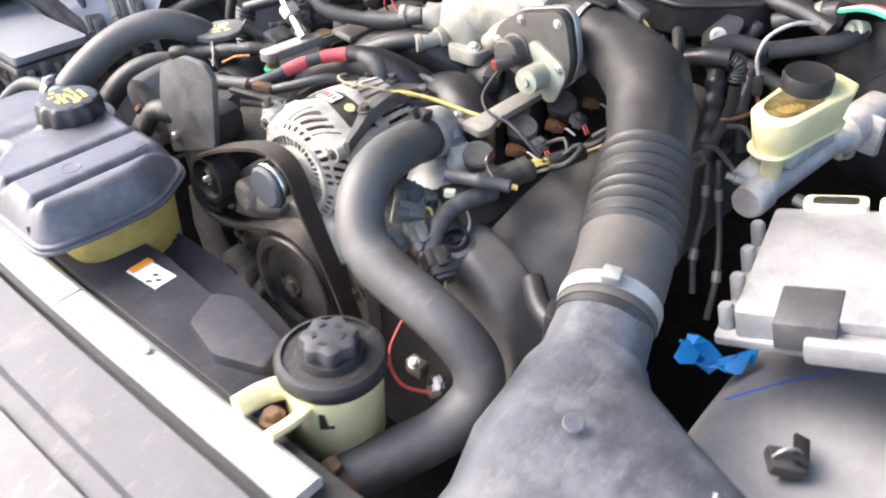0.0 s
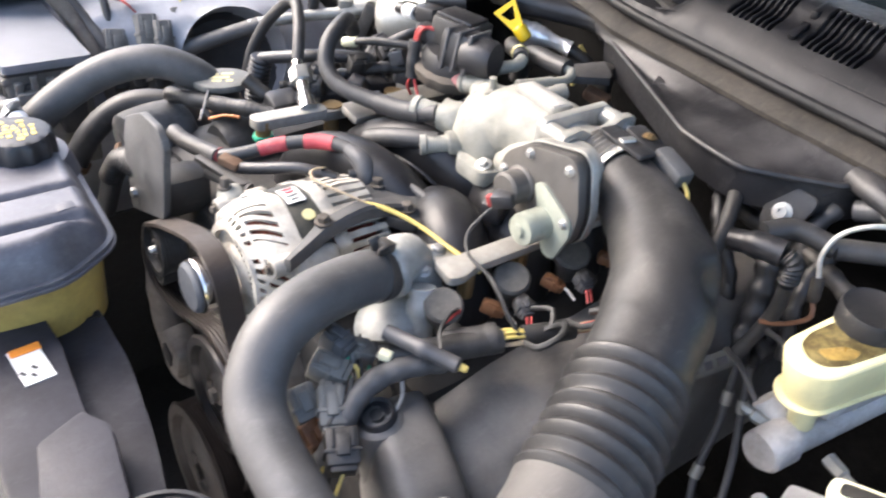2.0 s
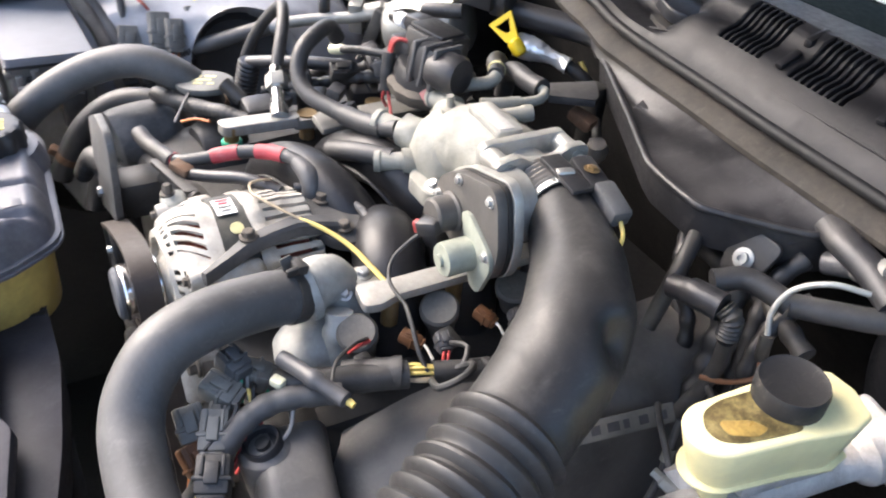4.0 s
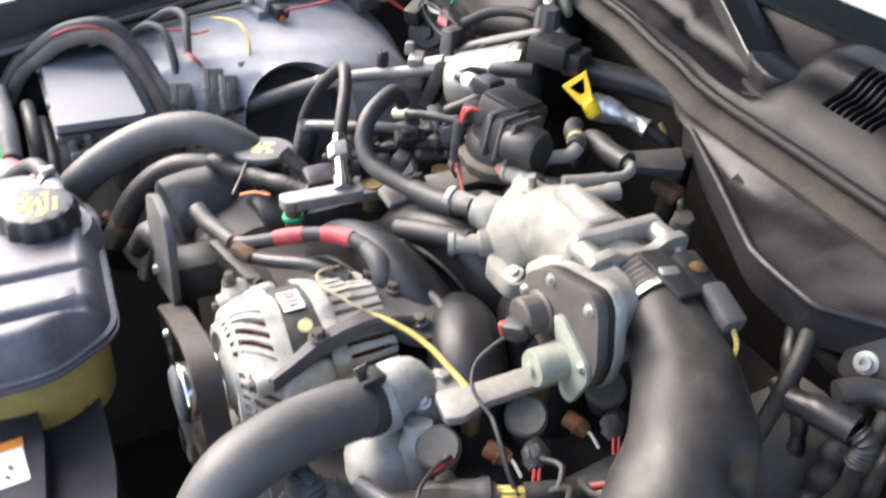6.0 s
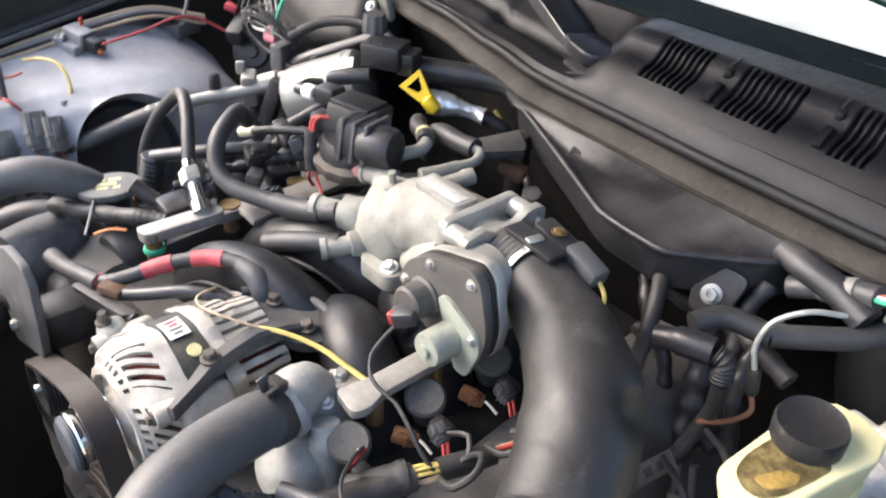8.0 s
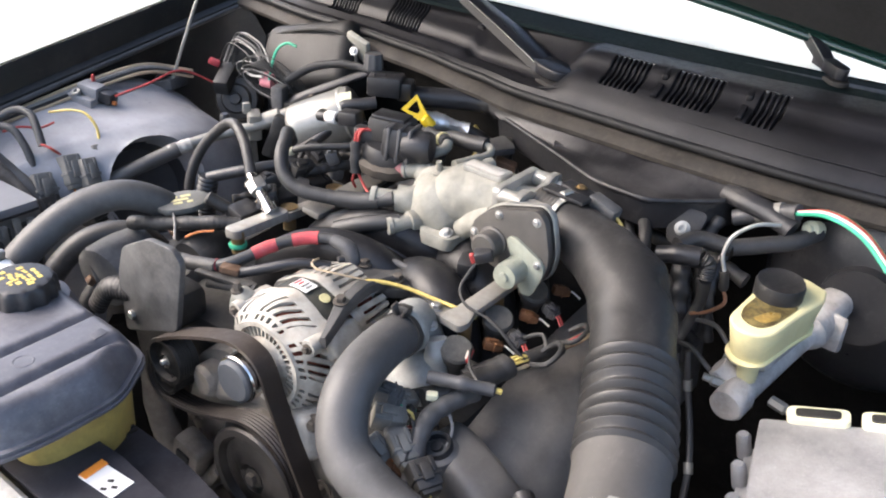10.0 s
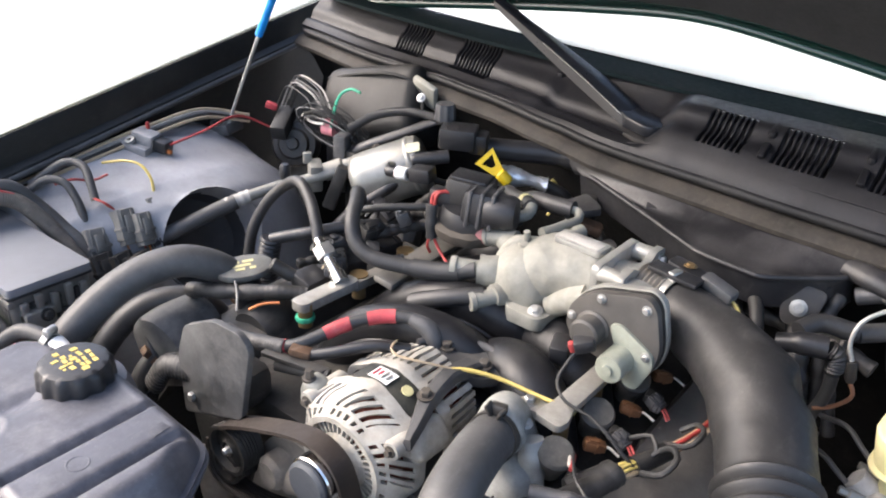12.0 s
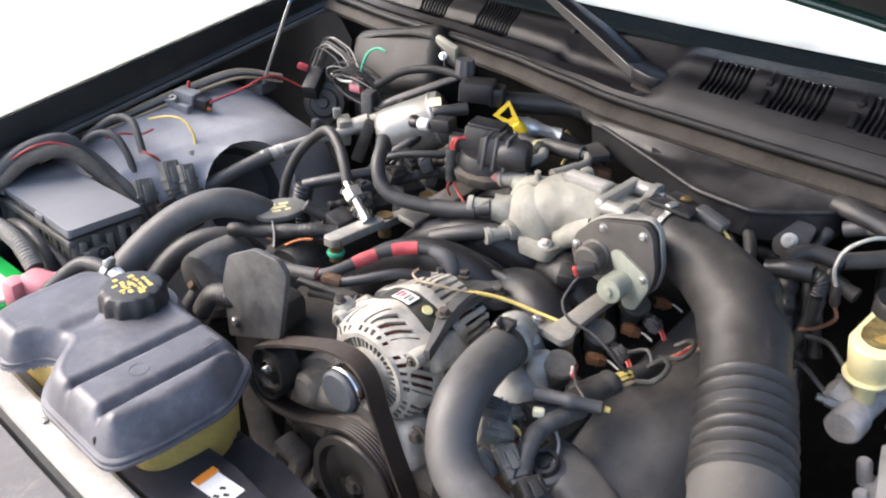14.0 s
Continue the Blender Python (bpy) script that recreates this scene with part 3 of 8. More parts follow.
def cowl():
    ob = thing("cowl_panel", (0, 1.12, 0.97), "dusty black plastic cowl grille below the windscreen", "cowl", kind="structure")
    rows, ledge = [], []
    shares = (0.06, 0.10, 0.14, 0.165, 0.18, 0.21, 0.25, 0.28, 0.30, 0.32, 0.345, 0.37, 0.40, 0.42, 0.44, 0.50, 0.56, 0.62, 0.68, 1.0)
    pitch = 0.0078
    vents = ((0.094, 8, 0.44), (0.194, 9, 0.44), (0.312, 5, 0.44), (-0.385, 11, 0.62), (-0.530, 9, 0.62))
    cuts = [(x0, x0 + n * pitch, hi + 0.005) for x0, n, hi in vents]
    xs = sorted(set([-0.80 + 1.6 * i / 120 for i in range(121)] + [q for c in cuts for q in c[:2]]))
    for x in xs:
        a, b = seal_y(x), glass_y(x)
        rows.append([(x, a + 0.004, 0.995), (x, a + 0.009, 1.004)] + [(x, a + (b - a) * t, cowl_top(x, t)) for t in shares])
        ledge.append([(x, a + 0.012, 0.990), (x, a, 0.990), (x, a - 0.006, 0.987), (x, a - 0.014, 0.981), (x, a - 0.018, 0.976), (x, a - 0.017, 0.970), (x, a + 0.004, 0.960)])
    bm = loft(rows)
    gone = []
    for f in bm.faces:
        c = f.calc_center_median()
        t = (c.y - seal_y(c.x)) / (glass_y(c.x) - seal_y(c.x))
        if any(lo < c.x < hi and 0.160 < t < far for lo, hi, far in cuts):
            gone.append(f)
    bmesh.ops.delete(bm, geom=gone, context="FACES")
    part("grille_panel", thicken(bm, 0.002), COWLP, ob)
    part("metal_ledge", thicken(loft(ledge), 0.002), LEDGE, ob, "dusty brown metal ledge in front of the seal")
    xs = [-0.78 + 1.56 * i / 30 for i in range(31)]
    part("rubber_seal", sweep([(x, seal_y(x), 0.999) for x in xs], 0.0062, 10, 0.02), SEALBLACK, ob, "black rubber hood seal")
    strip = [[(x, glass_y(x) - 0.070, 1.066), (x, glass_y(x) - 0.068, 1.071), (x, glass_y(x) - 0.02, 1.073), (x, glass_y(x) + 0.004, 1.076), (x, glass_y(x) + 0.004, 1.060)] for x in xs]
    part("lower_strip", loft(strip, closed=True, caps=True), STRIPGREEN, ob, "dark green painted strip along the glass")
    # slotted vents that follow the step of the panel, over a closed bed
    for x0, slots, far in vents:
        wide = slots * pitch
        ts = [0.150 + (far - 0.136) * k / 14 for k in range(15)]

        def at(x, t, up=0.0):
            a, b = seal_y(x), glass_y(x)
            return (x, a + (b - a) * t, cowl_top(x, t) + up)
        # Closed bed, its dark colour standing in for shade inside the slots.
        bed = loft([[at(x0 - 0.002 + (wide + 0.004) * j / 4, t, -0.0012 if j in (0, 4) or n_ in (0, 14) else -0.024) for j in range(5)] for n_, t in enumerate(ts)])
        vent = part("vent", thicken(bed, 0.001), DARK, ob, "slatted vent bed coloured dark for the shaded opening")
        for k in range(slots + 1):
            x = x0 + k * pitch - 0.0014
            bar = loft([[at(x, t, -0.008), at(x, t, 0.0005), at(x + 0.0008, t, 0.0013), at(x + 0.0020, t, 0.0013), at(x + 0.0028, t, 0.0005), at(x + 0.0028, t, -0.008)] for t in ts], closed=True, caps=True)
            part("slat", bar, COWLP, vent)
    for x in (0.180, 0.300):
        a, b = seal_y(x), glass_y(x)
        part("rib", block((x, a + (b - a) * 0.40, 1.062), (0.010, 0.034, 0.012), 0.004, (12, 0, 6)), COWLP, ob)
        part("rib", block((x + 0.002, a + (b - a) * 0.22, 1.046), (0.009, 0.030, 0.006), 0.002, (20, 0, 4)), COWLP, ob)
    crease = [(x, seal_y(x) + 0.020, cowl_top(x, 0.10) + 0.001) for x in xs if x > -0.05]
    part("moulded_line", sweep(crease, 0.0012, 6, 0.02), COWLP, ob)


def plenum_cover():
    """Black sloping shelf with a raised lip in front of the cowl."""
    ob = thing("plenum_cover", (0.16, 1.0, 0.945), "dusty black plastic cover with a raised lip below the hood seal", "cover", kind="structure")
    edge = [(-0.058, 1.062), (-0.045, 1.056), (0.077, 0.992), (0.156, 0.949), (0.182, 0.938), (0.240, 0.932), (0.262, 0.938), (0.318, 0.988), (0.330, 1.004), (0.334, 1.02)]
    rows = []
    for x, y in edge:
        q = -0.075 + (x + 0.058) * 1.06
        top = seal_y(q) - 0.010
        rows.append([(x + (q - x) * t, y + (top - y) * t, 0.951 + z) for t, z in ((0.03, 0.0), (0.3, -0.001), (0.6, 0.003), (0.85, 0.010), (1.0, 0.017))])
    part("tray", thicken(loft(rows), 0.003), SHELFBLACK, ob)
    part("lip", sweep([(x, y, 0.955) for x, y in edge], 0.0036, 10, 0.008), PLASTIC, ob, "glossy rolled lip")
    skirt = [[(x, y, 0.954), (x + 0.004, y + 0.006, 0.915)] for x, y in edge]
    part("skirt", thicken(loft(skirt), 0.002), PLASTIC, ob)
    for x, y, r in ((0.085, 1.024, 20), (0.19, 1.0, 0), (0.27, 1.01, -8)):
        part("pad", block((x, y, 0.955), (0.034, 0.020, 0.006), 0.002, (8, 0, r)), SHELFBLACK, ob)
    part("end_boot", sweep([(0.326, 1.018, 0.962), (0.350, 1.006, 0.962), (0.385, 1.0, 0.958), (0.42, 0.99, 0.95)], 0.014, 14, 0.01, flat=0.7), PLASTIC, ob)


def windscreen():
    rows, low = [], []
    for i in range(21):
        x = -0.78 + 1.56 * i / 20
        y = glass_y(x)
        rows.append([(x, y, 1.072), (x * 0.96, y + 0.30, 1.25), (x * 0.90, y + 0.64, 1.45)])
    ob = thing("windscreen", (0, 1.3, 1.08), "windscreen with an added white sheet for sky glare behind the glass", "windscreen", kind="structure")
    pane = part("pane", thicken(loft(rows), 0.004), GLASS, ob)
    pane.visible_shadow = False
    # White sheet added behind the glass; its colour stands for sky reflection.
    part("glare_sheet", thicken(loft([[(x, y + 0.012, z - 0.014) for x, y, z in r] for r in rows]), 0.003), WHITE, ob, "added white sheet for the glare of the sky")
    roof = [[(x, 1.90, 1.44), (x, 2.2, 1.50), (x, 3.2, 1.48), (x, 3.3, 0.6)] for x in (-0.70, -0.4, 0, 0.4, 0.70)]
    single("roof", thicken(loft(roof), 0.01), GREENPAINT, "dark green car roof", "roof", kind="structure")
    for s in (-1, 1):
        side = [[(s * 0.88, 1.40, 0.25), (s * 0.93, 1.40, 0.60), (s * 0.90, 1.40, 0.95)], [(s * 0.90, 2.3, 0.25), (s * 0.95, 2.3, 0.60), (s * 0.90, 2.3, 0.97)], [(s * 0.88, 3.3, 0.25), (s * 0.92, 3.3, 0.60), (s * 0.88, 3.3, 0.97)]]
        single("body_side", thicken(loft(side), 0.01), GREENPAINT, "dark green car side behind the fender", "body side", kind="structure")
        glass = [[(s * 0.89, 1.45, 0.95), (s * 0.73, 1.90, 1.40)], [(s * 0.89, 2.3, 0.96), (s * 0.71, 2.3, 1.46)], [(s * 0.88, 3.3, 0.96), (s * 0.71, 3.1, 1.46)]]
        single("side_window", thicken(loft(glass), 0.006), INSULATION, "dark side window of the car", "side window", kind="structure")


def hood():
    ob = thing("hood", (0, 1.22, 1.10), "raised dark green hood with black underside lining", "hood", kind="structure")
    up = Vector((0, -math.cos(radians(47)), math.sin(radians(47))))
    out = Vector((0, math.sin(radians(47)), math.cos(radians(47))))

    def skin(gap):
        rows = []
        for i in range(17):
            x = -0.74 + 1.48 * i / 16
            foot = Vector((x, 1.255, 1.165 - 0.15 * math.sqrt(x * x + 0.01)))
            rows.append([tuple(foot + up * d * (1 - 0.06 * x * x) + out * (gap + 0.03 * math.sin(math.pi * min(d / 1.25, 1)))) for d in (0, 0.03, 0.1, 0.4, 0.8, 1.1, 1.25)])
        return rows
    part("outer_skin", thicken(loft(skin(0.012)), 0.002), GREENPAINT, ob)
    part("lining", thicken(loft([r[1:] for r in skin(0.0)]), 0.003), INSULATION, ob, "black fibre lining")
    edge = [r[0] for r in skin(0.006)]
    part("rim", sweep(edge[::2], 0.008, 10, 0.03), GREENPAINT, ob, "glossy dark green rear edge")


radiator_support()
header_panel()
fender("fender_passenger", -1, "dark painted passenger fender with a black inner flange")
fender("fender_driver", 1, "dark painted driver fender with a black inner flange")
wheelhouse()
driver_liner()
firewall()
cowl()
plenum_cover()
windscreen()
hood()

# ---- large things of the engine bay ----
def pillow(outline, base, height, edge, grooves, drops=()):
    """A blow-moulded top: rises softly from its outline, with grooves along y at (x, depth, width) and steps down at (x, drop)."""
    bm, n = bmesh.new(), 120
    xs, ys = [p[0] for p in outline], [p[1] for p in outline]
    x0, x1, y0, y1 = min(xs), max(xs), min(ys), max(ys)
    seg = list(zip(outline, outline[1:] + outline[:1]))

    def inside(x, y):
        hit = False
        for (ax, ay), (bx, by) in seg:
            if (ay > y) != (by > y) and x < (bx - ax) * (y - ay) / (by - ay) + ax:
                hit = not hit
        return hit

    def away(x, y):
        best = 9.0
        for (ax, ay), (bx, by) in seg:
            dx, dy = bx - ax, by - ay
            t = max(0.0, min(1.0, ((x - ax) * dx + (y - ay) * dy) / (dx * dx + dy * dy + 1e-12)))
            best = min(best, math.hypot(x - ax - t * dx, y - ay - t * dy))
        return best if inside(x, y) else -best
    grid = {}
    for i in range(n + 1):
        for j in range(n + 1):
            x, y = x0 + (x1 - x0) * i / n, y0 + (y1 - y0) * j / n
            d = away(x, y)
            if d > -0.006:
                t = max(0.0, min(1.0, d / edge))
                z = base + height * (1 - (1 - t) ** 2.3) + (0 if d > 0 else d * 0.8)
                for gx, depth, wide in grooves:
                    z -= depth * math.exp(-((x - gx) / wide) ** 2) * t
                for gx, drop in drops:
                    z -= drop * t / (1 + math.exp(min(40.0, (x - gx) / 0.003)))
                grid[i, j] = bm.verts.new((x, y, z))
    for i in range(n):
        for j in range(n):
            four = [grid.get(k) for k in ((i, j), (i + 1, j), (i + 1, j + 1), (i, j + 1))]
            if all(four):
                bm.faces.new(four)
    return bm


def coolant_reservoir():
    ob = thing("coolant_reservoir", (-0.22, 0.36, 0.70), "scuffed grey-black coolant tank with amber-stained base", "coolant tank")
    plan = [(-0.061, 0.231), (-0.201, 0.234), (-0.230, 0.254), (-0.253, 0.284), (-0.274, 0.274), (-0.285, 0.237), (-0.365, 0.237), (-0.385, 0.286), (-0.390, 0.393), (-0.319, 0.444), (-0.093, 0.432), (-0.050, 0.369), (-0.050, 0.286)]
    flange = rounded(plan, 0.022)

    def inset(sx, sy):
        return [(-0.22 + (x + 0.22) * sx, 0.340 + (y - 0.340) * sy) for x, y in flange]
    part("tank_base", prism([(x, max(y, 0.262)) for x, y in rounded([(-0.075, 0.278), (-0.37, 0.278), (-0.375, 0.385), (-0.315, 0.428), (-0.105, 0.418), (-0.066, 0.362)], 0.03)], 0.725, 0.8155, 0.006, swell=1.03), AMBERTANK, ob, "amber translucent lower tank half")
    seam = part("seam_flange", prism(flange, 0.8145, 0.8185, 0.0015), GREYTANK, ob)
    part("upper_lip", prism(inset(0.985, 0.98), 0.8185, 0.8230, 0.0015), GREYTANK, seam)
    steps = ((-0.104, 0.013, 0.0065), (-0.166, 0.012, 0.0065), (-0.2620, 0.005, 0.012))
    part("tank_top", pillow(inset(0.962, 0.945), 0.818, 0.042, 0.026, steps, ((-0.108, 0.003), (-0.170, 0.004))), GREYTANK, ob, "grey-black moulded upper half")
    for x in (-0.098, -0.372):
        part("drain_slot", block((x, 0.242, 0.829), (0.004, 0.004, 0.012), 0.001), DARK, ob)
    part("moulded_ring", lathe([(0.0085, 0), (0.0095, 0.0010), (0.0108, 0.0010), (0.0115, 0)], (-0.134, 0.316, 0.8565), (0, 0, 1), 24, caps=False), GREYTANK, ob)
    part("label_patch", block((-0.135, 0.392, 0.8555), (0.040, 0.018, 0.0025), 0.0008, (0, -2, 4)), GREYTANK, ob)
    part("neck", lathe([(0.058, -0.026), (0.054, -0.012), (0.050, -0.006), (0.049, 0.0), (0.034, 0.003)], (-0.257, 0.385, 0.848), (0, 0, 1), 40), GREYTANK, ob)
    cap = part("cap", lathe([(0.0378, 0.0), (0.0388, 0.004), (0.0375, 0.024), (0.0345, 0.029), (0.0285, 0.0305), (0.0, 0.0305)], (-0.257, 0.385, 0.846), (0, 0, 1), 72,
               wobble=lambda a, h: 1 + (0.04 * math.tanh(3.0 * math.sin(12 * a)) if h < 0.025 else 0)), PLASTIC, ob, "ribbed black screw cap")
    ink = bmesh.new()
    rnd = random.Random(9)
    for y, lo, hi in ((0.017, -0.006, 0.012), (0.009, -0.020, 0.020), (0.001, -0.010, 0.022), (-0.007, -0.024, 0.016), (-0.015, -0.012, 0.012)):
        x = lo
        while x < hi:
            w, h = rnd.uniform(0.003, 0.008), rnd.uniform(0.003, 0.0075)
            if rnd.random() < 0.8:
                block((-0.257 + x + w / 2, 0.385 + y + rnd.uniform(-0.0015, 0.0015), 0.8768), (w, h, 0.0006), 0, (0, 0, rnd.uniform(-8, 8)), ink)
            x += w + rnd.uniform(0.001, 0.004)
    part("print", ink, CAPINK, cap, "faded yellow warning print")
    part("stub", sweep([(-0.328, 0.405, 0.845), (-0.355, 0.400, 0.853), (-0.388, 0.388, 0.850), (-0.408, 0.360, 0.825), (-0.425, 0.330, 0.79), (-0.43, 0.31, 0.75)], 0.0095, 12), RUBBER, ob, "black overflow hose")
    clamp_ring((-0.345, 0.402, 0.851), (-0.9, -0.15, 0.3), 0.0105, 0.008, parent=ob)
    part("stem", lathe([(0.0105, 0), (0.0105, 0.03)], (-0.308, 0.405, 0.842), (-0.9, 0.0, 0.25), 14), WHITE, ob)


def radiator_hose():
    ob = thing("radiator_hose", (0.25, 0.4, 0.75), "thick dark grey rubber upper radiator hose bent in an S", "hose")
    run = [(0.137, 0.596, 0.873), (0.146, 0.556, 0.884), (0.160, 0.508, 0.893), (0.171, 0.470, 0.887), (0.184, 0.446, 0.866), (0.205, 0.433, 0.848), (0.240, 0.428, 0.834),
           (0.282, 0.428, 0.822), (0.318, 0.430, 0.806), (0.345, 0.432, 0.780), (0.354, 0.420, 0.752), (0.346, 0.385, 0.732), (0.326, 0.345, 0.720), (0.306, 0.30, 0.710), (0.30, 0.27, 0.705)]
    part("hose", sweep(run, lambda s, n: 0.0228 + 0.0017 * min(1.0, s / 0.03), 24, 0.006), HOSEGREY, ob)
    spring = clamp_ring((0.139, 0.586, 0.876), (0.1, -0.45, 0.12), 0.0242, 0.012, parent=ob, material=BROWNED)
    for dx in (-0.006, 0.007):
        part("clamp_ear", block((0.139 + dx, 0.585, 0.9065), (0.003, 0.011, 0.013), 0.001, (10, 24 if dx > 0 else -24, 0)), BROWNED, spring)
    clamp_ring((0.304, 0.292, 0.709), (0.15, 0.8, 0.15), 0.0252, 0.012, parent=ob, material=RUSTY)


def thermostat_housing():
    ob = thing("thermostat_housing", (0.135, 0.62, 0.78), "dull cast aluminium thermostat elbow with bolts", "thermostat housing")
    elbow = sweep([(0.137, 0.596, 0.874), (0.131, 0.612, 0.876), (0.126, 0.628, 0.870), (0.130, 0.640, 0.850), (0.141, 0.643, 0.822), (0.148, 0.640, 0.795)], lambda s, n: 0.0245 - 0.005 * min(1, s / n * 1.2), 26, 0.004)
    lathe([(0.0215, -0.006), (0.0265, -0.004), (0.0270, 0.000), (0.0265, 0.004)], (0.137, 0.600, 0.874), (0.1, -0.9, -0.1), 26, elbow)
    part("elbow", lumpy(elbow, 0.0012, 60), PALECAST, ob, "pale grey cast elbow")
    body = lathe([(0.0, -0.040), (0.022, -0.038), (0.032, -0.026), (0.036, -0.008), (0.036, 0.008), (0.030, 0.022), (0.018, 0.030), (0.0, 0.032)], (0.146, 0.603, 0.808), (-0.1, -0.35, 1), 30)
    part("pump_body", lumpy(body, 0.0022, 40), PALECAST, ob, "smooth pale grey outlet body")
    pipe = sweep([(0.160, 0.622, 0.862), (0.168, 0.618, 0.836), (0.173, 0.612, 0.800), (0.176, 0.606, 0.765)], lambda s, n: 0.0125 + 0.0022 * (0.015 < s < 0.026), 16, 0.004)
    part("bypass_pipe", lumpy(pipe, 0.0008, 70), PALECAST, ob)
    part("flange", lumpy(prism(rounded([(0.105, 0.622), (0.128, 0.612), (0.170, 0.628), (0.176, 0.652), (0.150, 0.668), (0.112, 0.655)], 0.010), 0.818, 0.830, 0.003), 0.0008, 60), CASTING, ob)
    for at in ((0.168, 0.646, 0.829), (0.112, 0.640, 0.829)):
        part("bolt", bolt(at, (0, 0, 1), 0.006, 0.007), DIRTALU, ob)
    part("stud", bolt((0.146, 0.634, 0.866), (0.4, -0.4, 1), 0.0045, 0.006), STEEL, ob)


def bossed(bm, at, bosses):
    """Swells a turned casting about the y axis through at: bosses of (angle, width, height)."""
    for v in bm.verts:
        dx, dz = v.co.x - at[0], v.co.z - at[2]
        r, a = math.hypot(dx, dz), math.atan2(dz, dx)
        if r > 0.054:
            grow = 1 + sum(h * math.exp(-((a - c + math.pi) % math.tau - math.pi) ** 2 / w ** 2) for c, w, h in bosses)
            v.co.x, v.co.z = at[0] + dx * grow, at[2] + dz * grow
    return bm


def alternator():
    x, z, y0 = 0.014, 0.822, 0.505
    at = (x, y0, z)
    ob = thing("alternator", (x, 0.57, 0.75), "chalky oxidised aluminium alternator with slotted housing on the engine", "alternator")
    bosses = ((0.62, 0.20, 0.10), (2.55, 0.20, 0.09), (1.50, 0.16, 0.04), (4.1, 0.22, 0.10), (5.3, 0.22, 0.08))
    front = [(0.019, -0.005), (0.025, -0.005), (0.027, -0.001), (0.032, 0.002), (0.044, 0.003), (0.0455, -0.002), (0.0515, -0.002), (0.053, 0.002), (0.0575, 0.006), (0.060, 0.0085),
             (0.0625, 0.011), (0.0655, 0.016), (0.0680, 0.022), (0.0695, 0.029), (0.0705, 0.033), (0.0715, 0.037), (0.0715, 0.048)]
    seg = 216
    bm = shell(front, at, (0, 1, 0), seg, lambda i, k: (i == 3 and k % 6 < 4) or (i == 7 and k % 6 < 3 and 2 < k % 36 < 33) or (9 <= i <= 13 and k % 6 < 3 and 2 < k % 36 < 31), 0.0042, twist=11.0)
    part("front_housing", lumpy(bossed(bm, at, bosses), 0.0016, 75), ALTALU, ob)
    for a in (0.62, 2.55, 4.1, 5.3):
        lug = lathe([(0.0095, 0.004), (0.0105, 0.007), (0.0105, 0.055), (0.008, 0.058)], (x + 0.070 * math.cos(a), y0 + 0.006, z + 0.070 * math.sin(a)), (0, 1, 0), 18)
        part("lug", lumpy(lug, 0.001, 80), ALTALU, ob)
        part("bolt", bolt((x + 0.070 * math.cos(a), y0 + 0.010, z + 0.070 * math.sin(a)), (0, -1, 0), 0.0042, 0.005), DIRTALU, ob)
    part("stator", lathe([(0.0675, 0.046), (0.0675, 0.080)], at, (0, 1, 0), 48), DARK, ob, "dark laminated stator ring")
    rear = [(0.0705, 0.078), (0.0715, 0.081), (0.0715, 0.092), (0.0700, 0.094), (0.0695, 0.110), (0.0698, 0.112), (0.0698, 0.116), (0.0690, 0.118), (0.067, 0.136), (0.0665, 0.139), (0.060, 0.1425), (0.052, 0.1435), (0.022, 0.144)]
    bm = shell(rear, at, (0, 1, 0), seg, lambda i, k: (3 <= i <= 7 and k % 5 < 2) or (i in (8, 9) and k % 5 < 2) or (i == 10 and k % 18 < 12), 0.0065)
    part("rear_housing", lumpy(bossed(bm, at, bosses), 0.0012, 80, 5), ALTALU, ob)
    part("core", lathe([(0.0, 0.012), (0.042, 0.014), (0.058, 0.024), (0.058, 0.132), (0.0, 0.134)], at, (0, 1, 0), 32), COPPER, ob, "red-brown copper windings")
    for k in range(26):
        a = math.tau * k / 26
        p_ = Vector((x + 0.040 * math.cos(a), y0 + 0.010, z + 0.040 * math.sin(a)))
        part("fan_blade", block(p_, (0.020, 0.006, 0.0016), 0.0006, (0, -math.degrees(a) + 25, 0)), ALTALU, ob)
    rows = []
    for k in range(13):
        a = radians(18 + 98 * k / 12)
        rows.append([(x + 0.0718 * math.cos(a), y0 + h, z + 0.0718 * math.sin(a)) for h in (0.048, 0.055, 0.070, 0.078)])
    band = part("label_band", thicken(loft(rows), 0.002), LABELDARK, ob, "dark label band with a white sticker")
    rows = []
    for k in range(5):
        a = radians(80 + 20 * k / 4)
        rows.append([(x + 0.0742 * math.cos(a), y0 + h, z + 0.0742 * math.sin(a)) for h in (0.052, 0.071)])
    part("sticker", thicken(loft(rows), 0.0006), WHITE, band, "white sticker with red print")
    for k in range(4):
        a = radians(83.5 + 4.4 * k)
        part("print_bar", block((x + 0.0750 * math.cos(a), y0 + 0.0615, z + 0.0750 * math.sin(a)), (0.0022, 0.013 if k % 2 else 0.009, 0.0006), 0, (0, 90 - math.degrees(a), 0)), REDCOVER if k > 1 else PLUGDIRTY, band)
    a = radians(66)
    part("round_mark", lathe([(0.0, 0.0012), (0.0062, 0.0012), (0.0066, 0.0)], (x + 0.0735 * math.cos(a), y0 + 0.0645, z + 0.0735 * math.sin(a)), (math.cos(a), 0, math.sin(a)), 18), OILINK, band, "faded yellow round mark")
